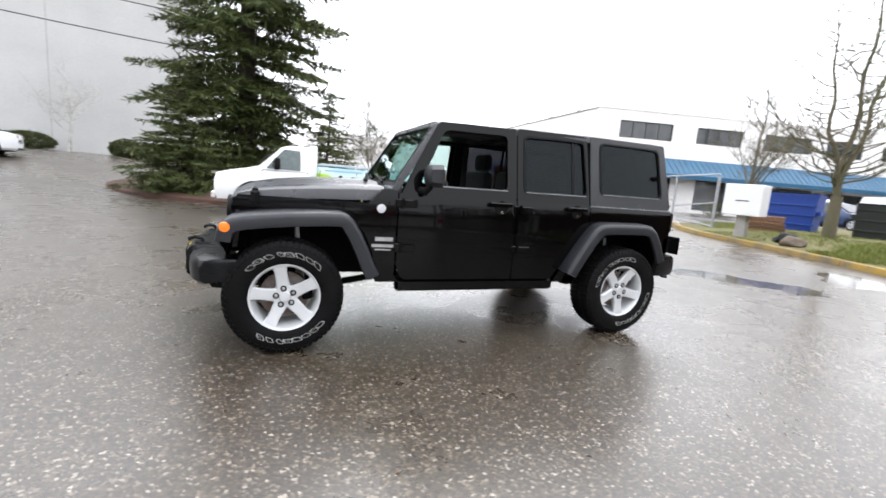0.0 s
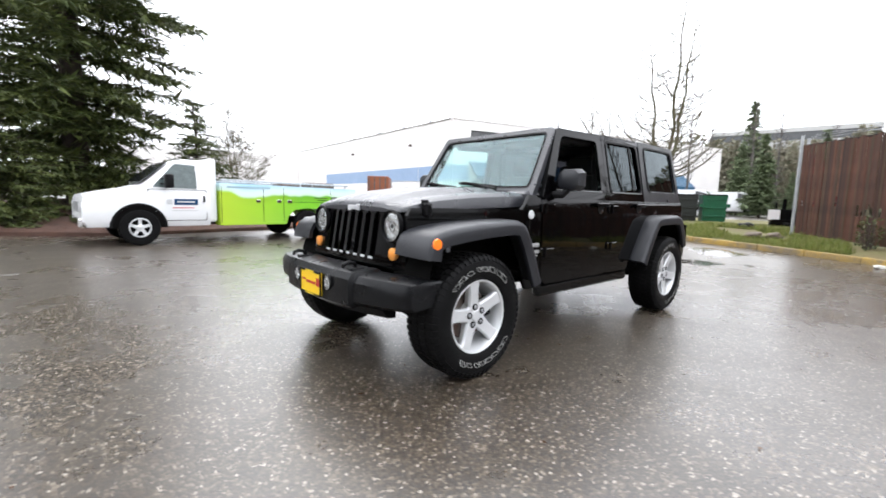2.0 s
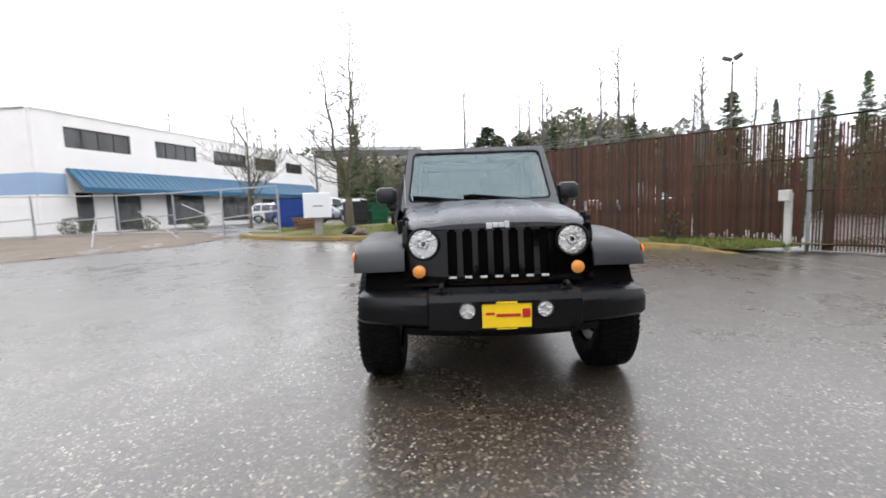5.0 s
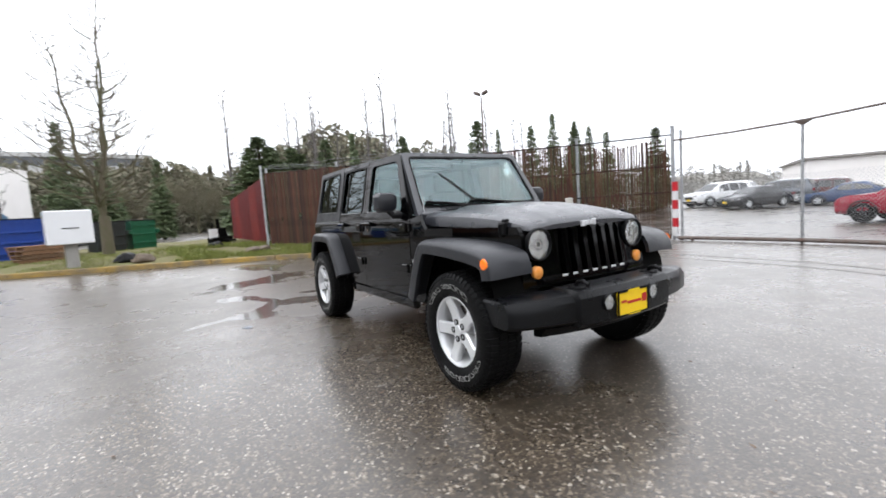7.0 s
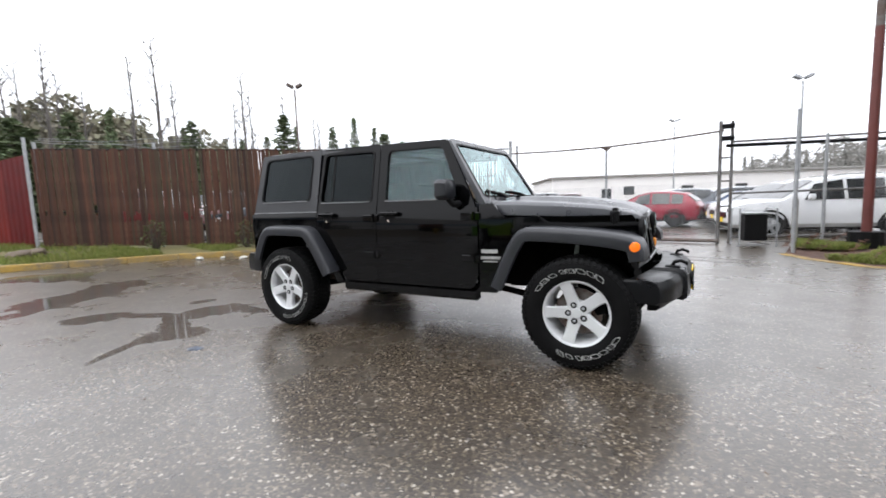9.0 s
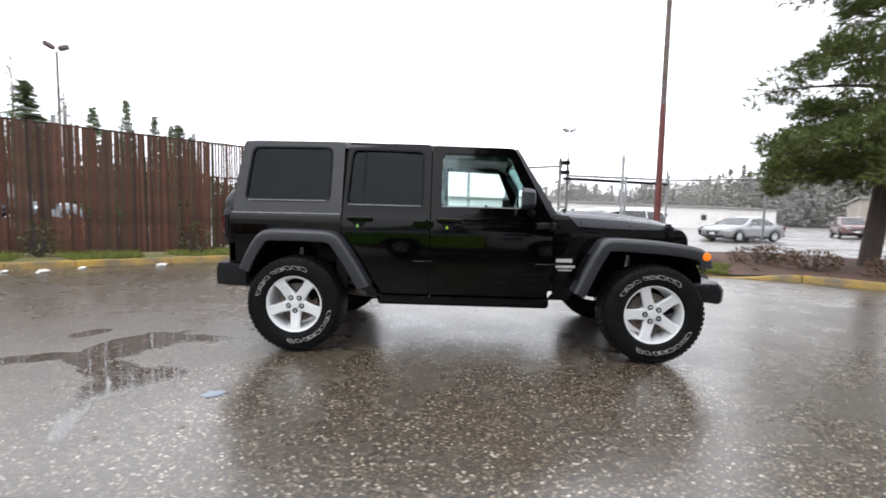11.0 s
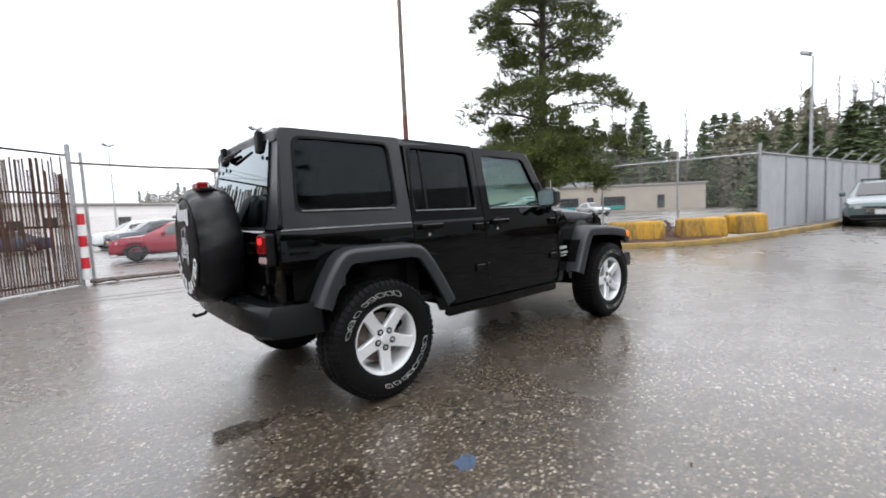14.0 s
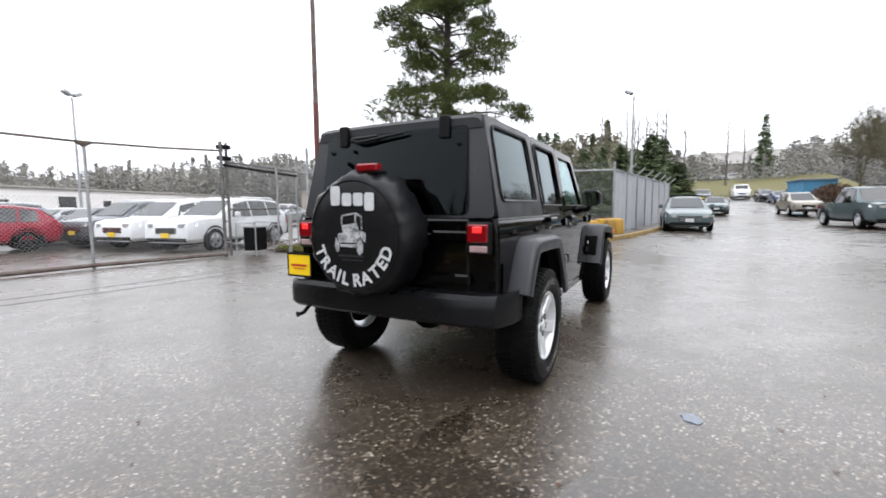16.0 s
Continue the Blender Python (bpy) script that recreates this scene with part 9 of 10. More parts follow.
def bare(name, m, hgt, label, rnd, bark, group="", stems=1, spread=0.5, depth=5, r0=None, twig=0.0, split=0.32, cat="tree", moss=False):
    """A leafless tree: stems that fork again and again into fine twigs."""
    tree = thing(name, m, label, cat, group)
    bm = bmesh.new()
    fine = []

    def grow(p, d, L, r, lev, twigs):
        segs = 4 if lev < 3 else 3
        path = [p]
        q, dd = p, d
        for i in range(segs):
            dd = (dd + rdir(rnd) * (0.1 + 0.03 * lev) + Vector((0, 0, 0.06 if lev else 0.02))).normalized()
            q = q + dd * (L / segs)
            path.append(q)
        if lev >= depth - 1:
            fine.append((path, r))
        else:
            tube(bm, path, r, r * 0.55, n=8 if lev == 0 else 5, cap=False)
        if lev >= depth:
            return
        n = 3 if lev < 2 else 2
        for i in range(n + (2 if lev == 0 else 1)):
            u = rnd.uniform(split, 0.98)
            j = min(segs - 1, int(u * segs))
            s = path[j].lerp(path[j + 1], u * segs - j)
            nd = (dd * 0.75 + rdir(rnd, 0.6) * spread * 1.35 + Vector((0, 0, 0.12))).normalized()
            grow(s, nd, L * rnd.uniform(0.48, 0.7), r * rnd.uniform(0.34, 0.5), lev + 1, twigs)
        grow(path[-1], dd, L * 0.62, r * 0.55, lev + 1, twigs)
    r0 = r0 or hgt * 0.014
    for k in range(stems):
        lean = Vector((0, 0, 1)) if stems == 1 else (Vector((0, 0, 1)) + Vector((math.cos(2.1 * k), math.sin(2.1 * k), 0)) * 0.16).normalized()
        grow(Vector((0, 0, hgt * 0.1 if stems > 1 else 0)), lean, hgt * 0.42, r0 * (0.75 if stems > 1 else 1), 0, None)
    if stems > 1:
        tube(bm, [(0, 0, -0.2), (0, 0, hgt * 0.06), (0, 0, hgt * 0.13)], r0 * 1.7, r0 * 1.25, n=10)
    part("trunk", bm, M[bark], tree, smooth=True)
    bm = bmesh.new()
    for path, r in fine:
        tube(bm, path, min(0.02, max(0.006, r)), 0.004, n=3, cap=False)
    part("twig_mass", bm, M[bark if not moss else "bark"], tree)["kind"] = "stuff"
    return tree


def upright(name, m, hgt, label, rnd, bark, leaders=3, lean=0.09):
    """A young street maple: one short trunk, upright leaders, short side limbs that curve upward."""
    tree = thing(name, m, label, "tree")
    bm, fine = bmesh.new(), bmesh.new()
    fork = hgt * 0.16
    tube(bm, [(0, 0, -0.2), (0.02, 0, fork * 0.5), (0, 0, fork)], 0.19, 0.15, n=12)
    for k in range(leaders):
        az = 2.2 * k + 0.6
        out = Vector((math.cos(az), math.sin(az), 0))
        top = hgt * (1.0, 0.93, 0.84, 0.76)[k]
        path = [Vector((0, 0, fork * 0.9))]
        for i in range(1, 13):
            q = i / 12
            path.append(out * (0.25 + lean * top * q) * min(1.0, q * 3) + Vector((0.05 * math.sin(i * 1.3 + k), 0.05 * math.cos(i * 1.7 + k), fork + (top - fork) * q)))
        tube(bm, path, 0.085, 0.012, n=8, cap=False)
        for i in range(40):
            q = 0.06 + 0.94 * i / 40
            j = min(11, int(q * 12))
            p = path[j].lerp(path[j + 1], q * 12 - j)
            a = rnd.uniform(0, 6.283)
            d = (Vector((math.cos(a), math.sin(a), 0)) + out * 0.35).normalized()
            L = (2.9 * (1 - q) ** 1.3 + 0.5) * rnd.uniform(0.45, 1.05)
            limb = [p + d * L * w + Vector((0, 0, L * (0.12 * w + 0.45 * w * w))) + rdir(rnd) * 0.04 * L for w in (0, 0.25, 0.5, 0.75, 1.0)]
            limb[0] = p
            tube(fine, limb, 0.01 + 0.009 * L, 0.006, n=4, cap=False)
            for _ in range(int(2 + 5 * L)):
                w = rnd.uniform(0.25, 1.0)
                c = min(3, int(w * 4))
                o = limb[c].lerp(limb[c + 1], w * 4 - c)
                e = (d * 0.5 + rdir(rnd) * 0.9 + Vector((0, 0, 0.7))).normalized() * rnd.uniform(0.12, 0.5)
                tube(fine, [o, o + e * 0.6, o + e + Vector((0, 0, 0.05))], 0.01, 0.006, n=3, cap=False)
    part("trunk", bm, M[bark], tree, smooth=True)
    ob = part("twig_mass", fine, M[bark], tree)
    ob["kind"] = "stuff"
    return tree


upright("tall_bare_tree", pose(-14.4, -4.3, 0.45), 8.3, "tall bare maple with a mossy trunk, forked low, on the verge", random.Random(8), "bark")
bare("bare_tree", pose(-20.6, -11.3, 0.4), 7.6, "bushy bare tree before the white building", random.Random(14), "bark", spread=0.66, depth=5, r0=0.12)
bare("birch_tree", pose(13.0, -28.2, 1.15), 5.6, "thin pale birch by the warehouse wall", random.Random(5), "bark_birch", spread=0.8, depth=4, r0=0.1)
bare("bare_tree", pose(-3.0, -19.0, 0.3), 4.5, "bare shrub-like tree behind the fir", random.Random(6), "bark", spread=0.9, depth=5, r0=0.06, stems=2)


def hedge(name, m, lx, ly, lz, label, rnd, mat_="leaf_hedge", n=2600, size=0.07):
    ob = thing(name, m, label, "shrub", "shrubs")
    bag = Bag()
    for _ in range(n):
        d = rdir(rnd)
        k = (0.6 + 0.4 * rnd.random() ** 0.5) * (1 + 0.14 * noise.noise(d * 2.5 + Vector((lx, ly, n * 0.01))))
        p = Vector((d.x * lx * k, d.y * ly * k, lz * 0.48 + d.z * lz * 0.52 * k))
        if p.z < 0.02:
            continue
        bag.leaf(p, (d + rdir(rnd)).normalized() * size * rnd.uniform(0.7, 1.4), rdir(rnd), size * 0.35)
    raw("foliage", bag.v, bag.f, M[mat_], ob)
    bm = bmesh.new()
    for _ in range(14):
        d = rdir(rnd)
        tube(bm, [(d.x * lx * 0.2, d.y * ly * 0.2, -0.05), (d.x * lx * 0.8, d.y * ly * 0.8, lz * 0.5 + abs(d.z) * lz * 0.4)], 0.015, 0.006, n=4)
    part("stem_mass", bm, M["bark_dark"], ob)["kind"] = "stuff"
    return ob


rnd = random.Random(9)
for x, y, lx in ((15.4, -29.3, 1.3), (17.4, -29.6, 1.2), (10.4, -28.7, 0.8), (8.6, -28.3, 1.4), (6.6, -28.0, 1.4), (4.4, -27.8, 1.3)):
    hedge("hedge", pose(x, y, height(x, y)), lx, 0.8, 0.95, "clipped dark green hedge before the warehouse", rnd, n=5200, size=0.12)
for x, y, l in ((7.5, 5.3, 0.5), (8.1, 4.1, 0.45), (6.9, 6.3, 0.55), (8.9, 3.9, 0.4), (9.6, 3.3, 0.45), (7.7, 6.8, 0.5), (10.6, 2.4, 0.4)):
    hedge("low_shrub", pose(x, y, height(x, y) + 0.16), l, l, 0.42, "low reddish-brown winter shrub on the mulch", rnd, "twig_brown", 900, 0.05)
for x, y in ((-18.6, -19.7), (-22.5, -18.6), (-26.6, -17.6)):
    hedge("round_shrub", pose(x, y, height(x, y)), 0.7, 0.7, 1.0, "round shrub before the shop front", rnd, n=900, size=0.1)
for x, y, s in ((-9.6, 1.9, 0.35), (-6.4, 5.55, 0.4), (-8.2, 3.5, 0.3)):
    hedge("bramble", pose(x, y, height(x, y) + 0.14), s, s * 0.6, 0.75, "straggling green bramble against the fence", rnd, "leaf_hedge", 240, 0.06)
# brush bank along the far side of the street
for k in range(16):
    x = 17 + 3.6 * k
    y = -11.8 - 0.04 * x - rnd.uniform(0, 1.6)
    hedge("brush", pose(x, y, height(x, y) - 0.1), rnd.uniform(1.6, 2.6), rnd.uniform(1.2, 1.8), rnd.uniform(1.2, 2.4), "tangled brown winter brush beside the street", rnd, "twig_brown", 3000, 0.17)

# chips of bark on the beds
bag = Bag()
for _ in range(5200):
    if rnd.random() < 0.45:
        i = rnd.randrange(len(in_e) - 1)
        u = rnd.random()
        p = in_e[i].lerp(out_e[i], u)
        z = height(p.x, p.y) + 0.13 + 0.11 * smoothstep(0, 0.6, u)
    else:
        a, r = rnd.uniform(0, 6.283), rnd.uniform(0.55, 0.98)
        q = isl[rnd.randrange(len(isl))]
        p = Vector((1.6 + (q.x - 1.6) * r, -16 + (q.y + 16) * r))
        z = height(p.x, p.y) + 0.14 + 0.3 * (1 - r)
    bag.leaf(Vector((p.x, p.y, z)), rdir(rnd, 0.4) * rnd.uniform(0.04, 0.09), rdir(rnd, 0.3), 0.02)
tagged(raw("bark_chips", bag.v, bag.f, M["mulch_chip"]), "scattered wet bark chips", "mulch", kind="stuff")
# fallen leaves, twigs and grit on the asphalt near the kerbs
bag = Bag()
for _ in range(900):
    if rnd.random() < 0.5:
        i = rnd.randrange(len(kw))
        p = kw[i] - nw[i] * abs(rnd.gauss(0, 0.5))
    else:
        p = Vector((rnd.uniform(-8, 9), rnd.uniform(-8, 8)))
    z = height(p.x, p.y) + 0.006
    bag.leaf(Vector((p.x, p.y, z)), rdir(rnd, 0.08) * rnd.uniform(0.015, 0.05), rdir(rnd, 0.1), 0.01)
tagged(raw("leaf_litter", bag.v, bag.f, M["twig_brown"]), "small brown leaves and twigs lying on the asphalt", "litter", kind="stuff")

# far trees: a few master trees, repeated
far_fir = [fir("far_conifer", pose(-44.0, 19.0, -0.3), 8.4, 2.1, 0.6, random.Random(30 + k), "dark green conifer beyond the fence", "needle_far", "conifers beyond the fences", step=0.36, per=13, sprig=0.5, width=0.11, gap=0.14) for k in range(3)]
far_fir[1].matrix_basis = pose(-43.0, 15.8, 0.3)
far_fir[2].matrix_basis = pose(-42.7, 8.8, 0.3)


def alder(m, hgt, rnd, label, group):
    """A slim leafless tree: one straight stem, short upswept limbs, fine twigs."""
    tree = thing("far_bare_tree", m, label, "tree", group)
    bm, fine = bmesh.new(), bmesh.new()
    sway = rnd.uniform(-0.02, 0.02)
    stem = [Vector((sway * hgt * (k / 10) ** 2 + 0.04 * math.sin(k * 1.3), 0.04 * math.cos(k * 1.7), hgt * k / 10)) for k in range(11)]
    tube(bm, stem, 0.015 * hgt, 0.03, n=6, cap=False)
    for i in range(34):
        q = 0.3 + 0.69 * (i + rnd.random()) / 34
        j = min(9, int(q * 10))
        p = stem[j].lerp(stem[j + 1], q * 10 - j)
        a = rnd.uniform(0, 6.283)
        L = hgt * 0.13 * (1.12 - q) ** 0.6 * rnd.uniform(0.5, 1.2)
        d = Vector((math.cos(a), math.sin(a), 0))
        limb = [p, p + d * L * 0.45 + Vector((0, 0, L * 0.4)), p + d * L * 0.75 + Vector((0, 0, L))]
        tube(fine, limb, 0.034, 0.016, n=3, cap=False)
        for _ in range(5):
            o = limb[0].lerp(limb[2], rnd.uniform(0.3, 1.0))
            e = (d * 0.5 + rdir(rnd) * 0.8 + Vector((0, 0, 0.8))).normalized() * L * rnd.uniform(0.25, 0.5)
            tube(fine, [o, o + e], 0.02, 0.01, n=3, cap=False)
    part("trunk", bm, M["bark_far"], tree, smooth=True)
    part("twig_mass", fine, M["bark_far"], tree)["kind"] = "stuff"
    return tree


far_bare = [alder(pose(-41.2, 9.2 + 30 * k, 0), 12.5, random.Random(40 + k), "thin bare alder beyond the fence", "bare trees beyond the fences") for k in range(3)]


def scatter(master, az0, az1, d0, d1, n, s0, s1, rnd, z=0.0):
    for k in range(n):
        a = radians(az0 + (az1 - az0) * (k + rnd.uniform(0.1, 0.9)) / n)
        d = rnd.uniform(d0, d1)
        x, y = d * math.cos(a), d * math.sin(a)
        s = rnd.uniform(s0, s1)
        src = rnd.choice(master)
        ob = copy_thing(src, pose(x, y, min(height(x, y), 9) + z, 0, 0, rnd.uniform(0, 360)))
        ob.scale = (s * rnd.uniform(0.85, 1.15), s * rnd.uniform(0.85, 1.15), s)


rnd = random.Random(77)
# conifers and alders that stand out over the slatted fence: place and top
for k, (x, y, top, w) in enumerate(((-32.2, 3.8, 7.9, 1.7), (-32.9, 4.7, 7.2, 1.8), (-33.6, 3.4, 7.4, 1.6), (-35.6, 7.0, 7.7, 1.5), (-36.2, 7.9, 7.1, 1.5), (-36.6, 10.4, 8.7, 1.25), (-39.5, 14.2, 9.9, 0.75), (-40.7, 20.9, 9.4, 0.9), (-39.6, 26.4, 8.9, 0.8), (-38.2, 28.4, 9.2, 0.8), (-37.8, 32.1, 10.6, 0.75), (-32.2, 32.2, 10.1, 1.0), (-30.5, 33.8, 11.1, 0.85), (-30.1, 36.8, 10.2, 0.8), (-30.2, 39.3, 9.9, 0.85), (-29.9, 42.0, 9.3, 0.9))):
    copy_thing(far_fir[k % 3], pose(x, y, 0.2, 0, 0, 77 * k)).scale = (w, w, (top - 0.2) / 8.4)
for k, (x, y, top) in enumerate(((-36.5, 2.2, 12.1), (-39.5, 7.9, 12.3), (-38.9, 10.0, 13.4), (-40.6, 11.3, 12.1), (-41.9, 13.4, 11.7), (-38.8, 15.7, 14.1), (-36.3, 16.4, 15.2), (-37.7, 18.5, 12.6), (-34.6, 23.1, 13.7), (-36.7, 23.6, 11.8), (-35.5, 28.5, 12.9), (-33.5, 30.8, 11.0), (-30.0, 20.4, 10.9), (-44.1, 11.8, 12.9))):
    copy_thing(far_bare[k % 3], pose(x, y, 0.2, 0, 0, 63 * k)).scale = (top / 12.5, top / 12.5, (top - 0.2) / 12.5)
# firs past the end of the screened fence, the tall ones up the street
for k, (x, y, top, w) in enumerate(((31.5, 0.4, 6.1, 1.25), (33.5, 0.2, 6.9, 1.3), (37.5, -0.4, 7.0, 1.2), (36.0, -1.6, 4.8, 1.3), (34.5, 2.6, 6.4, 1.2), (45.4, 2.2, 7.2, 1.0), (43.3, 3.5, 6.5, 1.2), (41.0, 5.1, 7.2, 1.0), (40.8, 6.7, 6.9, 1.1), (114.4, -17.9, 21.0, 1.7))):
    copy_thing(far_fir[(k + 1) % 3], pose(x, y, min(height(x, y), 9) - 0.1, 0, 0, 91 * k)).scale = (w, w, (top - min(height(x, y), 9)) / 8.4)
for k, (x, y, top) in enumerate(((65.1, 6.1, 12.6), (70.3, 4.2, 14.5), (65.5, 1.3, 14.6), (67.5, 0.3, 15.3), (75.5, -2.3, 13.5), (95.2, -9.5, 16.9), (104.9, -13.2, 17.0), (68.5, 2.4, 13.4), (72.0, 0.9, 14.0))):
    copy_thing(far_bare[k % 3], pose(x, y, min(height(x, y), 9) - 0.1, 0, 0, 40 * k)).scale = (1.4, 1.4, (top - min(height(x, y), 9)) / 12.5)
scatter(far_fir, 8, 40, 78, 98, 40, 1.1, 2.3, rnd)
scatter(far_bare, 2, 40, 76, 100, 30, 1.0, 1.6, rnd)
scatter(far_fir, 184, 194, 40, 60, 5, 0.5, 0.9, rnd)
scatter(far_bare, 184, 215, 45, 80, 10, 0.8, 1.1, rnd)
# woods on the low hills all round, as one mass of clumps and spires, haze put into the far ones' colour
far_bag, mid_bag = Bag(), Bag()
rnd = random.Random(90)
WOODS = ((143, 206, 92, 20.5, 1100), (106, 147, 104, 8, 260), (32, 72, 170, 21, 620), (58, 88, 170, 15, 380), (80, 104, 200, 8, 160), (2, 38, 92, 15, 400), (-30, 36, 120, 13, 560), (206, 222, 120, 8, 120))


def rise(az0, u):
    """How the woods' height runs along a stretch: steep at one end of the first, low at both ends of the others."""
    if az0 == 143:
        return smoothstep(0.0, 0.07, u) * (1 - 0.4 * smoothstep(0.2, 0.45, u)) * smoothstep(0.0, 0.1, 1 - u)
    return smoothstep(0.0, 0.15, u) * smoothstep(0.0, 0.15, 1 - u)


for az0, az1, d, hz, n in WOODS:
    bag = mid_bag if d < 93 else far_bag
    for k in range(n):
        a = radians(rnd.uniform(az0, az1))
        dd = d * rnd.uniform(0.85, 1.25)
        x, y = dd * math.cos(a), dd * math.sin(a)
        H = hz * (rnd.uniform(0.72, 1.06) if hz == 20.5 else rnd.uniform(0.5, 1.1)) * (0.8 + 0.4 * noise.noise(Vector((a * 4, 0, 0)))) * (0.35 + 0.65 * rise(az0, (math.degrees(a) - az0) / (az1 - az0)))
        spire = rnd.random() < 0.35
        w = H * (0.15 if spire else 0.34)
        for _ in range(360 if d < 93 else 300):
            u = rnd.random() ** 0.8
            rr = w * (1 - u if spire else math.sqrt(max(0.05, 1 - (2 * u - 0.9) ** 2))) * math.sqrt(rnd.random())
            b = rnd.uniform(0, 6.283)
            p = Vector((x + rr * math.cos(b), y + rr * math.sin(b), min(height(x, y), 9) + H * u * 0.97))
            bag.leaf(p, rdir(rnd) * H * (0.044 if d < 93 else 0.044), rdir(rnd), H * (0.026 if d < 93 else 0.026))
tagged(raw("far_woods", far_bag.v, far_bag.f, M["haze_wood"]), "mixed woods on the far hills, haze put into their pale colour", "woods", kind="stuff")
M["mid_wood"] = varied("brown_and_green_woods", [(0.23, 0.205, 0.155), (0.18, 0.18, 0.125), (0.25, 0.225, 0.175), (0.14, 0.155, 0.105)], rough=1.0, scale=0.15, spec=0.0, low=0.85, high=1.1)
tagged(raw("near_woods", mid_bag.v, mid_bag.f, M["mid_wood"]), "brown and green mixed woods behind the lot", "woods", kind="stuff")
# pale grey base colour carries the mist in front of the hills
M["haze_hill"] = surface("haze_toned_wooded_hill", (0.28, 0.27, 0.25), (0.23, 0.225, 0.205), spec=0.0, rough=1.0, scale=0.2, fine=1.6, bump=0.3, dist=0.6)
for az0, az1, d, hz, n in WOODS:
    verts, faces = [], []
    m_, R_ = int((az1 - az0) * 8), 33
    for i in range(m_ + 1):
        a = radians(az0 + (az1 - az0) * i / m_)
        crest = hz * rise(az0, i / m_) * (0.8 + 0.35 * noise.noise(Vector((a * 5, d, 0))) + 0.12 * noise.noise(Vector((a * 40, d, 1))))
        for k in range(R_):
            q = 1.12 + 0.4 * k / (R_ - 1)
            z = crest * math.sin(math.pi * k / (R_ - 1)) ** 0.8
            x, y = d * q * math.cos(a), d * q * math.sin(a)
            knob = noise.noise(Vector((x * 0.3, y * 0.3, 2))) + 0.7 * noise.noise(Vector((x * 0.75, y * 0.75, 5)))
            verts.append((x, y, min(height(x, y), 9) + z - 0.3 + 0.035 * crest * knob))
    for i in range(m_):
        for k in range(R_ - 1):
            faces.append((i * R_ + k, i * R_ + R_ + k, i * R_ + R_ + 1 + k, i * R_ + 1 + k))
    tagged(raw("hill", verts, faces, M["haze_hill"], smooth=True), "wooded hill in the distance, mist put into its pale colour", "hill", kind="structure")
# grassy slope at the end of the street
verts, faces = [], []
for i in range(13):
    for j in range(9):
        x, y = 80 + 4 * i, -26 + 4 * j
        verts.append((x, y, min(height(x, y), 9) + 0.1 + 0.45 * min(i, 6) + 0.4 * noise.noise(Vector((x * 0.1, y * 0.1, 0)))))
for i in range(12):
    for j in range(8):
        k = i * 9 + j
        faces.append((k, k + 1, k + 10, k + 9))
tagged(raw("grass_slope", verts, faces, M["turf"], smooth=True), "dull grass slope at the end of the street", "grass", kind="structure")
# bare brush and a broad conifer behind the red fence
brush_tree = bare("bare_brush", pose(-52.5, 2.0, 0.3), 5.2, "tangle of bare olive-brown brush behind the red fence", random.Random(61), "bark", "bare brush by the red fence", stems=3, spread=0.85, depth=5, r0=0.07)
for x, y, k, t in ((-31.0, 1.4, 1.0, 40), (-30.6, -3.6, 0.9, 100), (-33.5, -1.8, 1.1, 160), (-35.0, -6.5, 0.95, 220), (-34.5, 3.2, 1.15, 280), (-38.0, -3.5, 1.1, 20), (-32.0, -6.0, 0.85, 330), (-40.0, 1.0, 1.2, 75)):
    x, y = 4 + (x - 4) * 1.75, -5 + (y + 5) * 1.75
    copy_thing(brush_tree, pose(x, y, height(x, y), 0, 0, t)).scale = (k * 1.5, k * 1.5, k * 1.3)
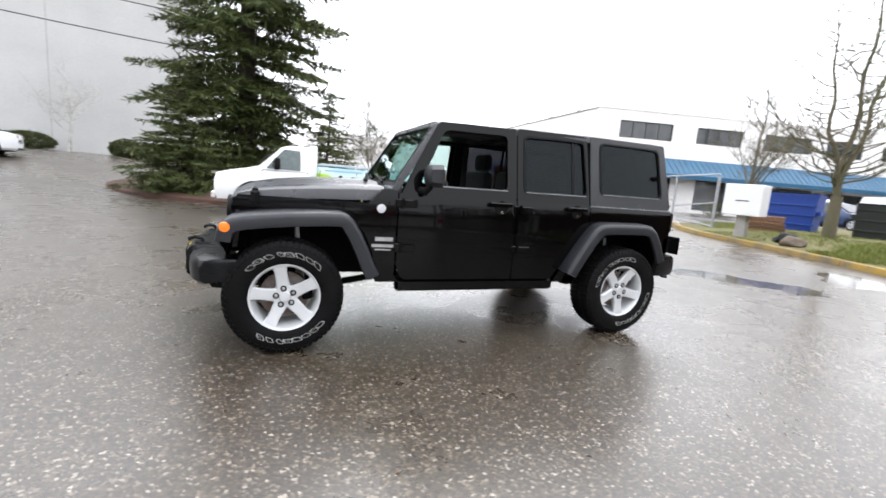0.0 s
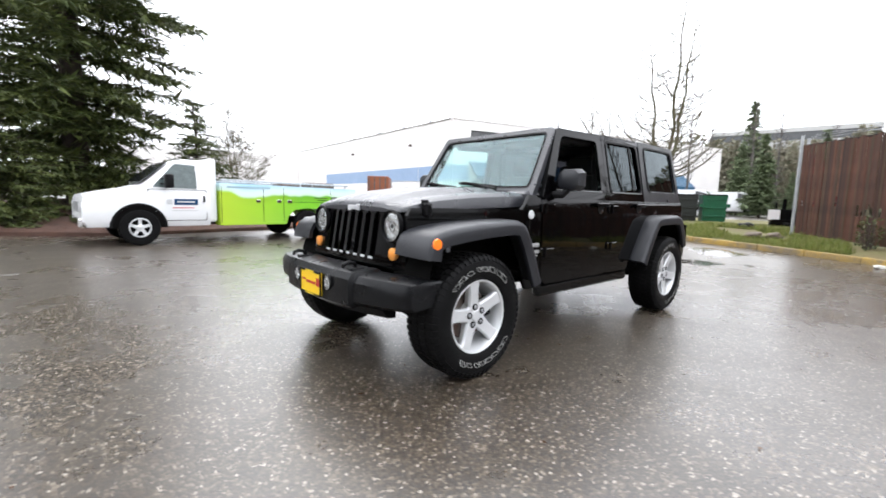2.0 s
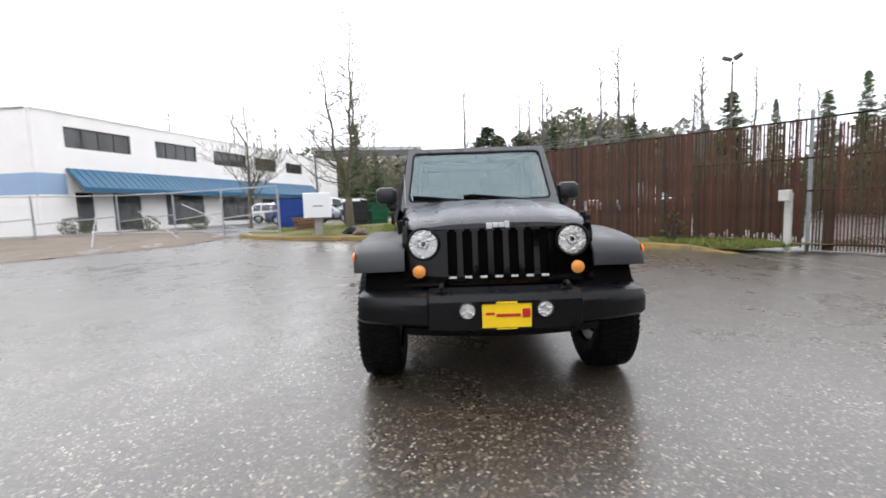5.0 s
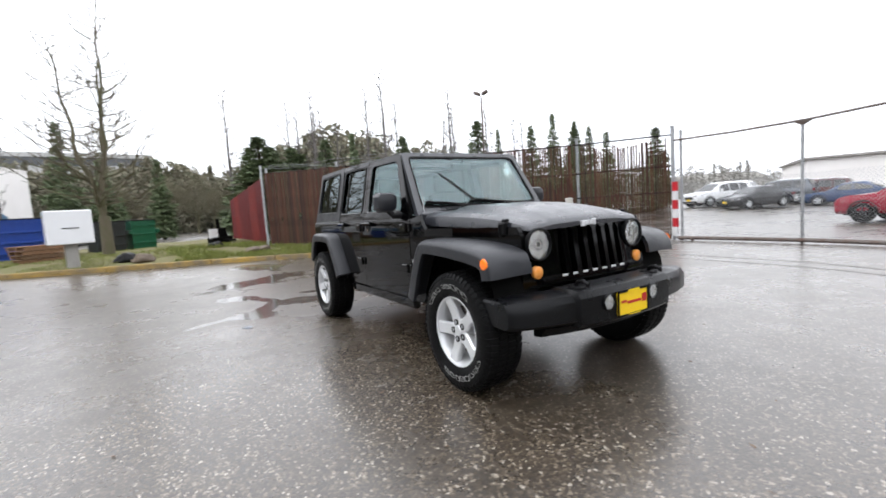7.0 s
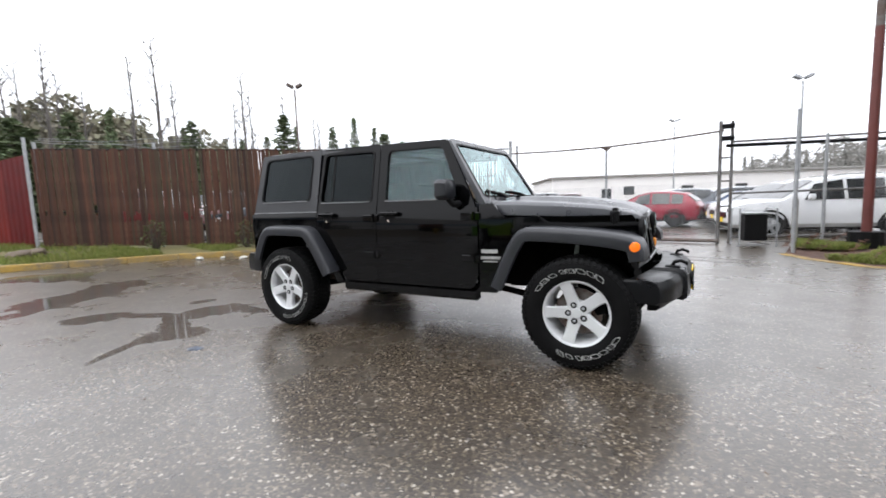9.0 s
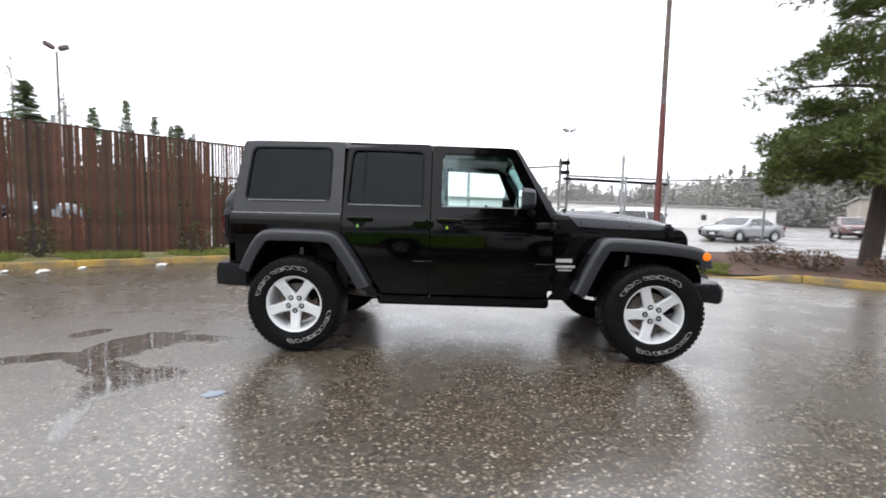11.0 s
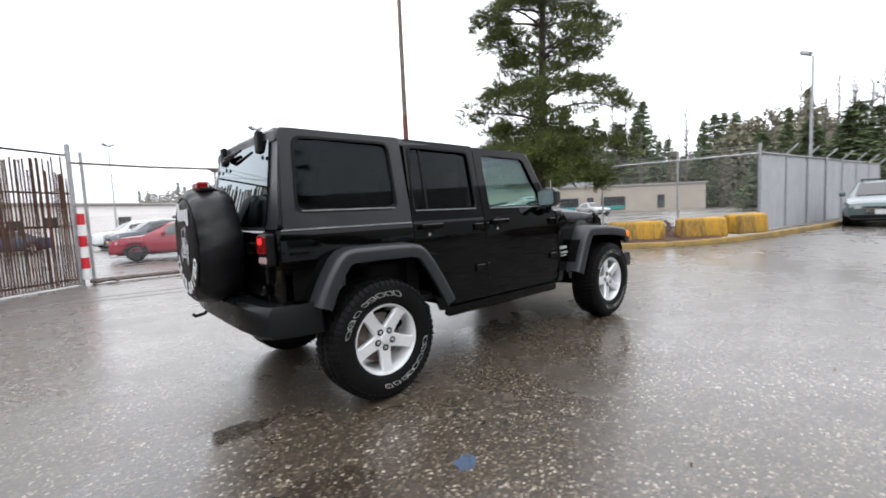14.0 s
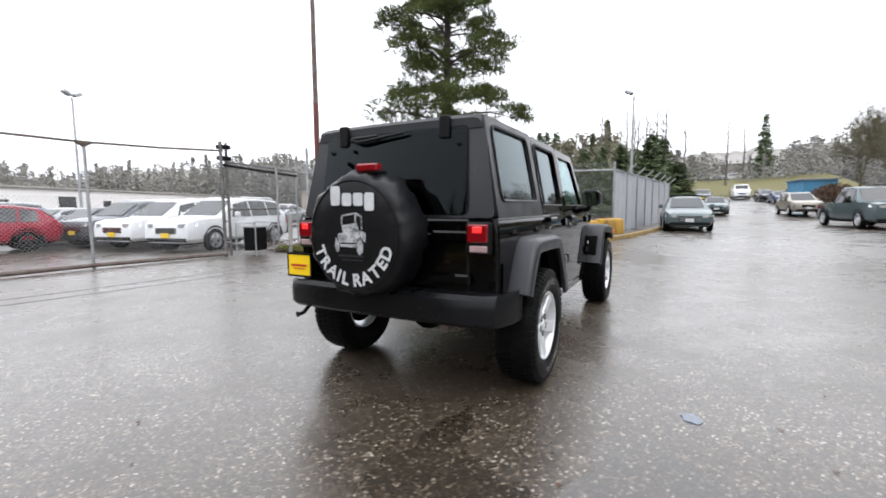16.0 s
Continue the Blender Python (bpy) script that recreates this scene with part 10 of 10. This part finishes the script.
# dark brambles close behind the slatted fence
for x, y, l, hz in ((-23.0, 8.5, 2.4, 2.9), (-21.5, 11.5, 2.4, 3.1), (-20.2, 14.4, 2.2, 3.0), (-17.8, 17.2, 2.4, 3.1), (-15.4, 19.8, 2.4, 3.0), (-12.9, 22.2, 2.4, 2.9), (-18.5, 21.0, 2.6, 3.6), (-22.8, 16.5, 2.6, 3.8)):
    hedge("bramble_thicket", pose(x, y, height(x, y) - 0.1), l, l * 0.8, hz, "dark green bramble thicket behind the slatted fence", random.Random(int(-x * 7)), "leaf_hedge", 4600, 0.15)
for x, y, k in ((-19.5, 24.5, 0.8), (-24.5, 19.0, 0.95), (-27.0, 13.5, 0.85), (-16.0, 29.5, 0.75)):
    copy_thing(far_fir[int(k * 20) % 3], pose(x, y, height(x, y))).scale = (k * 1.2, k * 1.2, k)
copy_thing(far_fir[2], pose(-56.0, -11.6, 0.3)).scale = (1.25, 1.25, 1.55)
# bare, twiggy trees on the bank across the street
for x, y, k, t in ((25.0, -14.2, 1.0, 10), (29.0, -15.0, 1.15, 75), (33.0, -15.6, 1.25, 140), (38.0, -17.0, 1.35, 200), (44.0, -18.2, 1.4, 260), (51.0, -20.0, 1.6, 320), (60.0, -21.5, 1.7, 30), (21.0, -13.6, 0.85, 100), (70.0, -22.0, 1.8, 170)):
    copy_thing(brush_tree, pose(x, y, height(x, y) - 0.1, 0, 0, t)).scale = (k, k, k * 1.15)
# crumpled white litter along the kerb under the fence
for x, y, r in ((-8.25, 2.2, 0.09), (-7.95, 2.6, 0.06), (-7.5, 2.85, 0.08), (-7.35, 3.5, 0.06), (-6.3, 4.2, 0.1)):
    bm = bmesh.new()
    bmesh.ops.create_icosphere(bm, subdivisions=2, radius=r)
    for v in bm.verts:
        v.co *= 1 + 0.6 * noise.noise(v.co * (2.2 / r) + Vector((x, y, 1)))
        v.co.z *= 0.45
    ob = part("paper_scrap", bm, M["post_white"])
    ob.matrix_world = pose(x, y, height(x, y) + r * 0.3, 0, 0, 40 * x)
    tagged(ob, "crumpled white paper scrap on the asphalt beside the kerb", "litter", "paper scraps by the kerb")
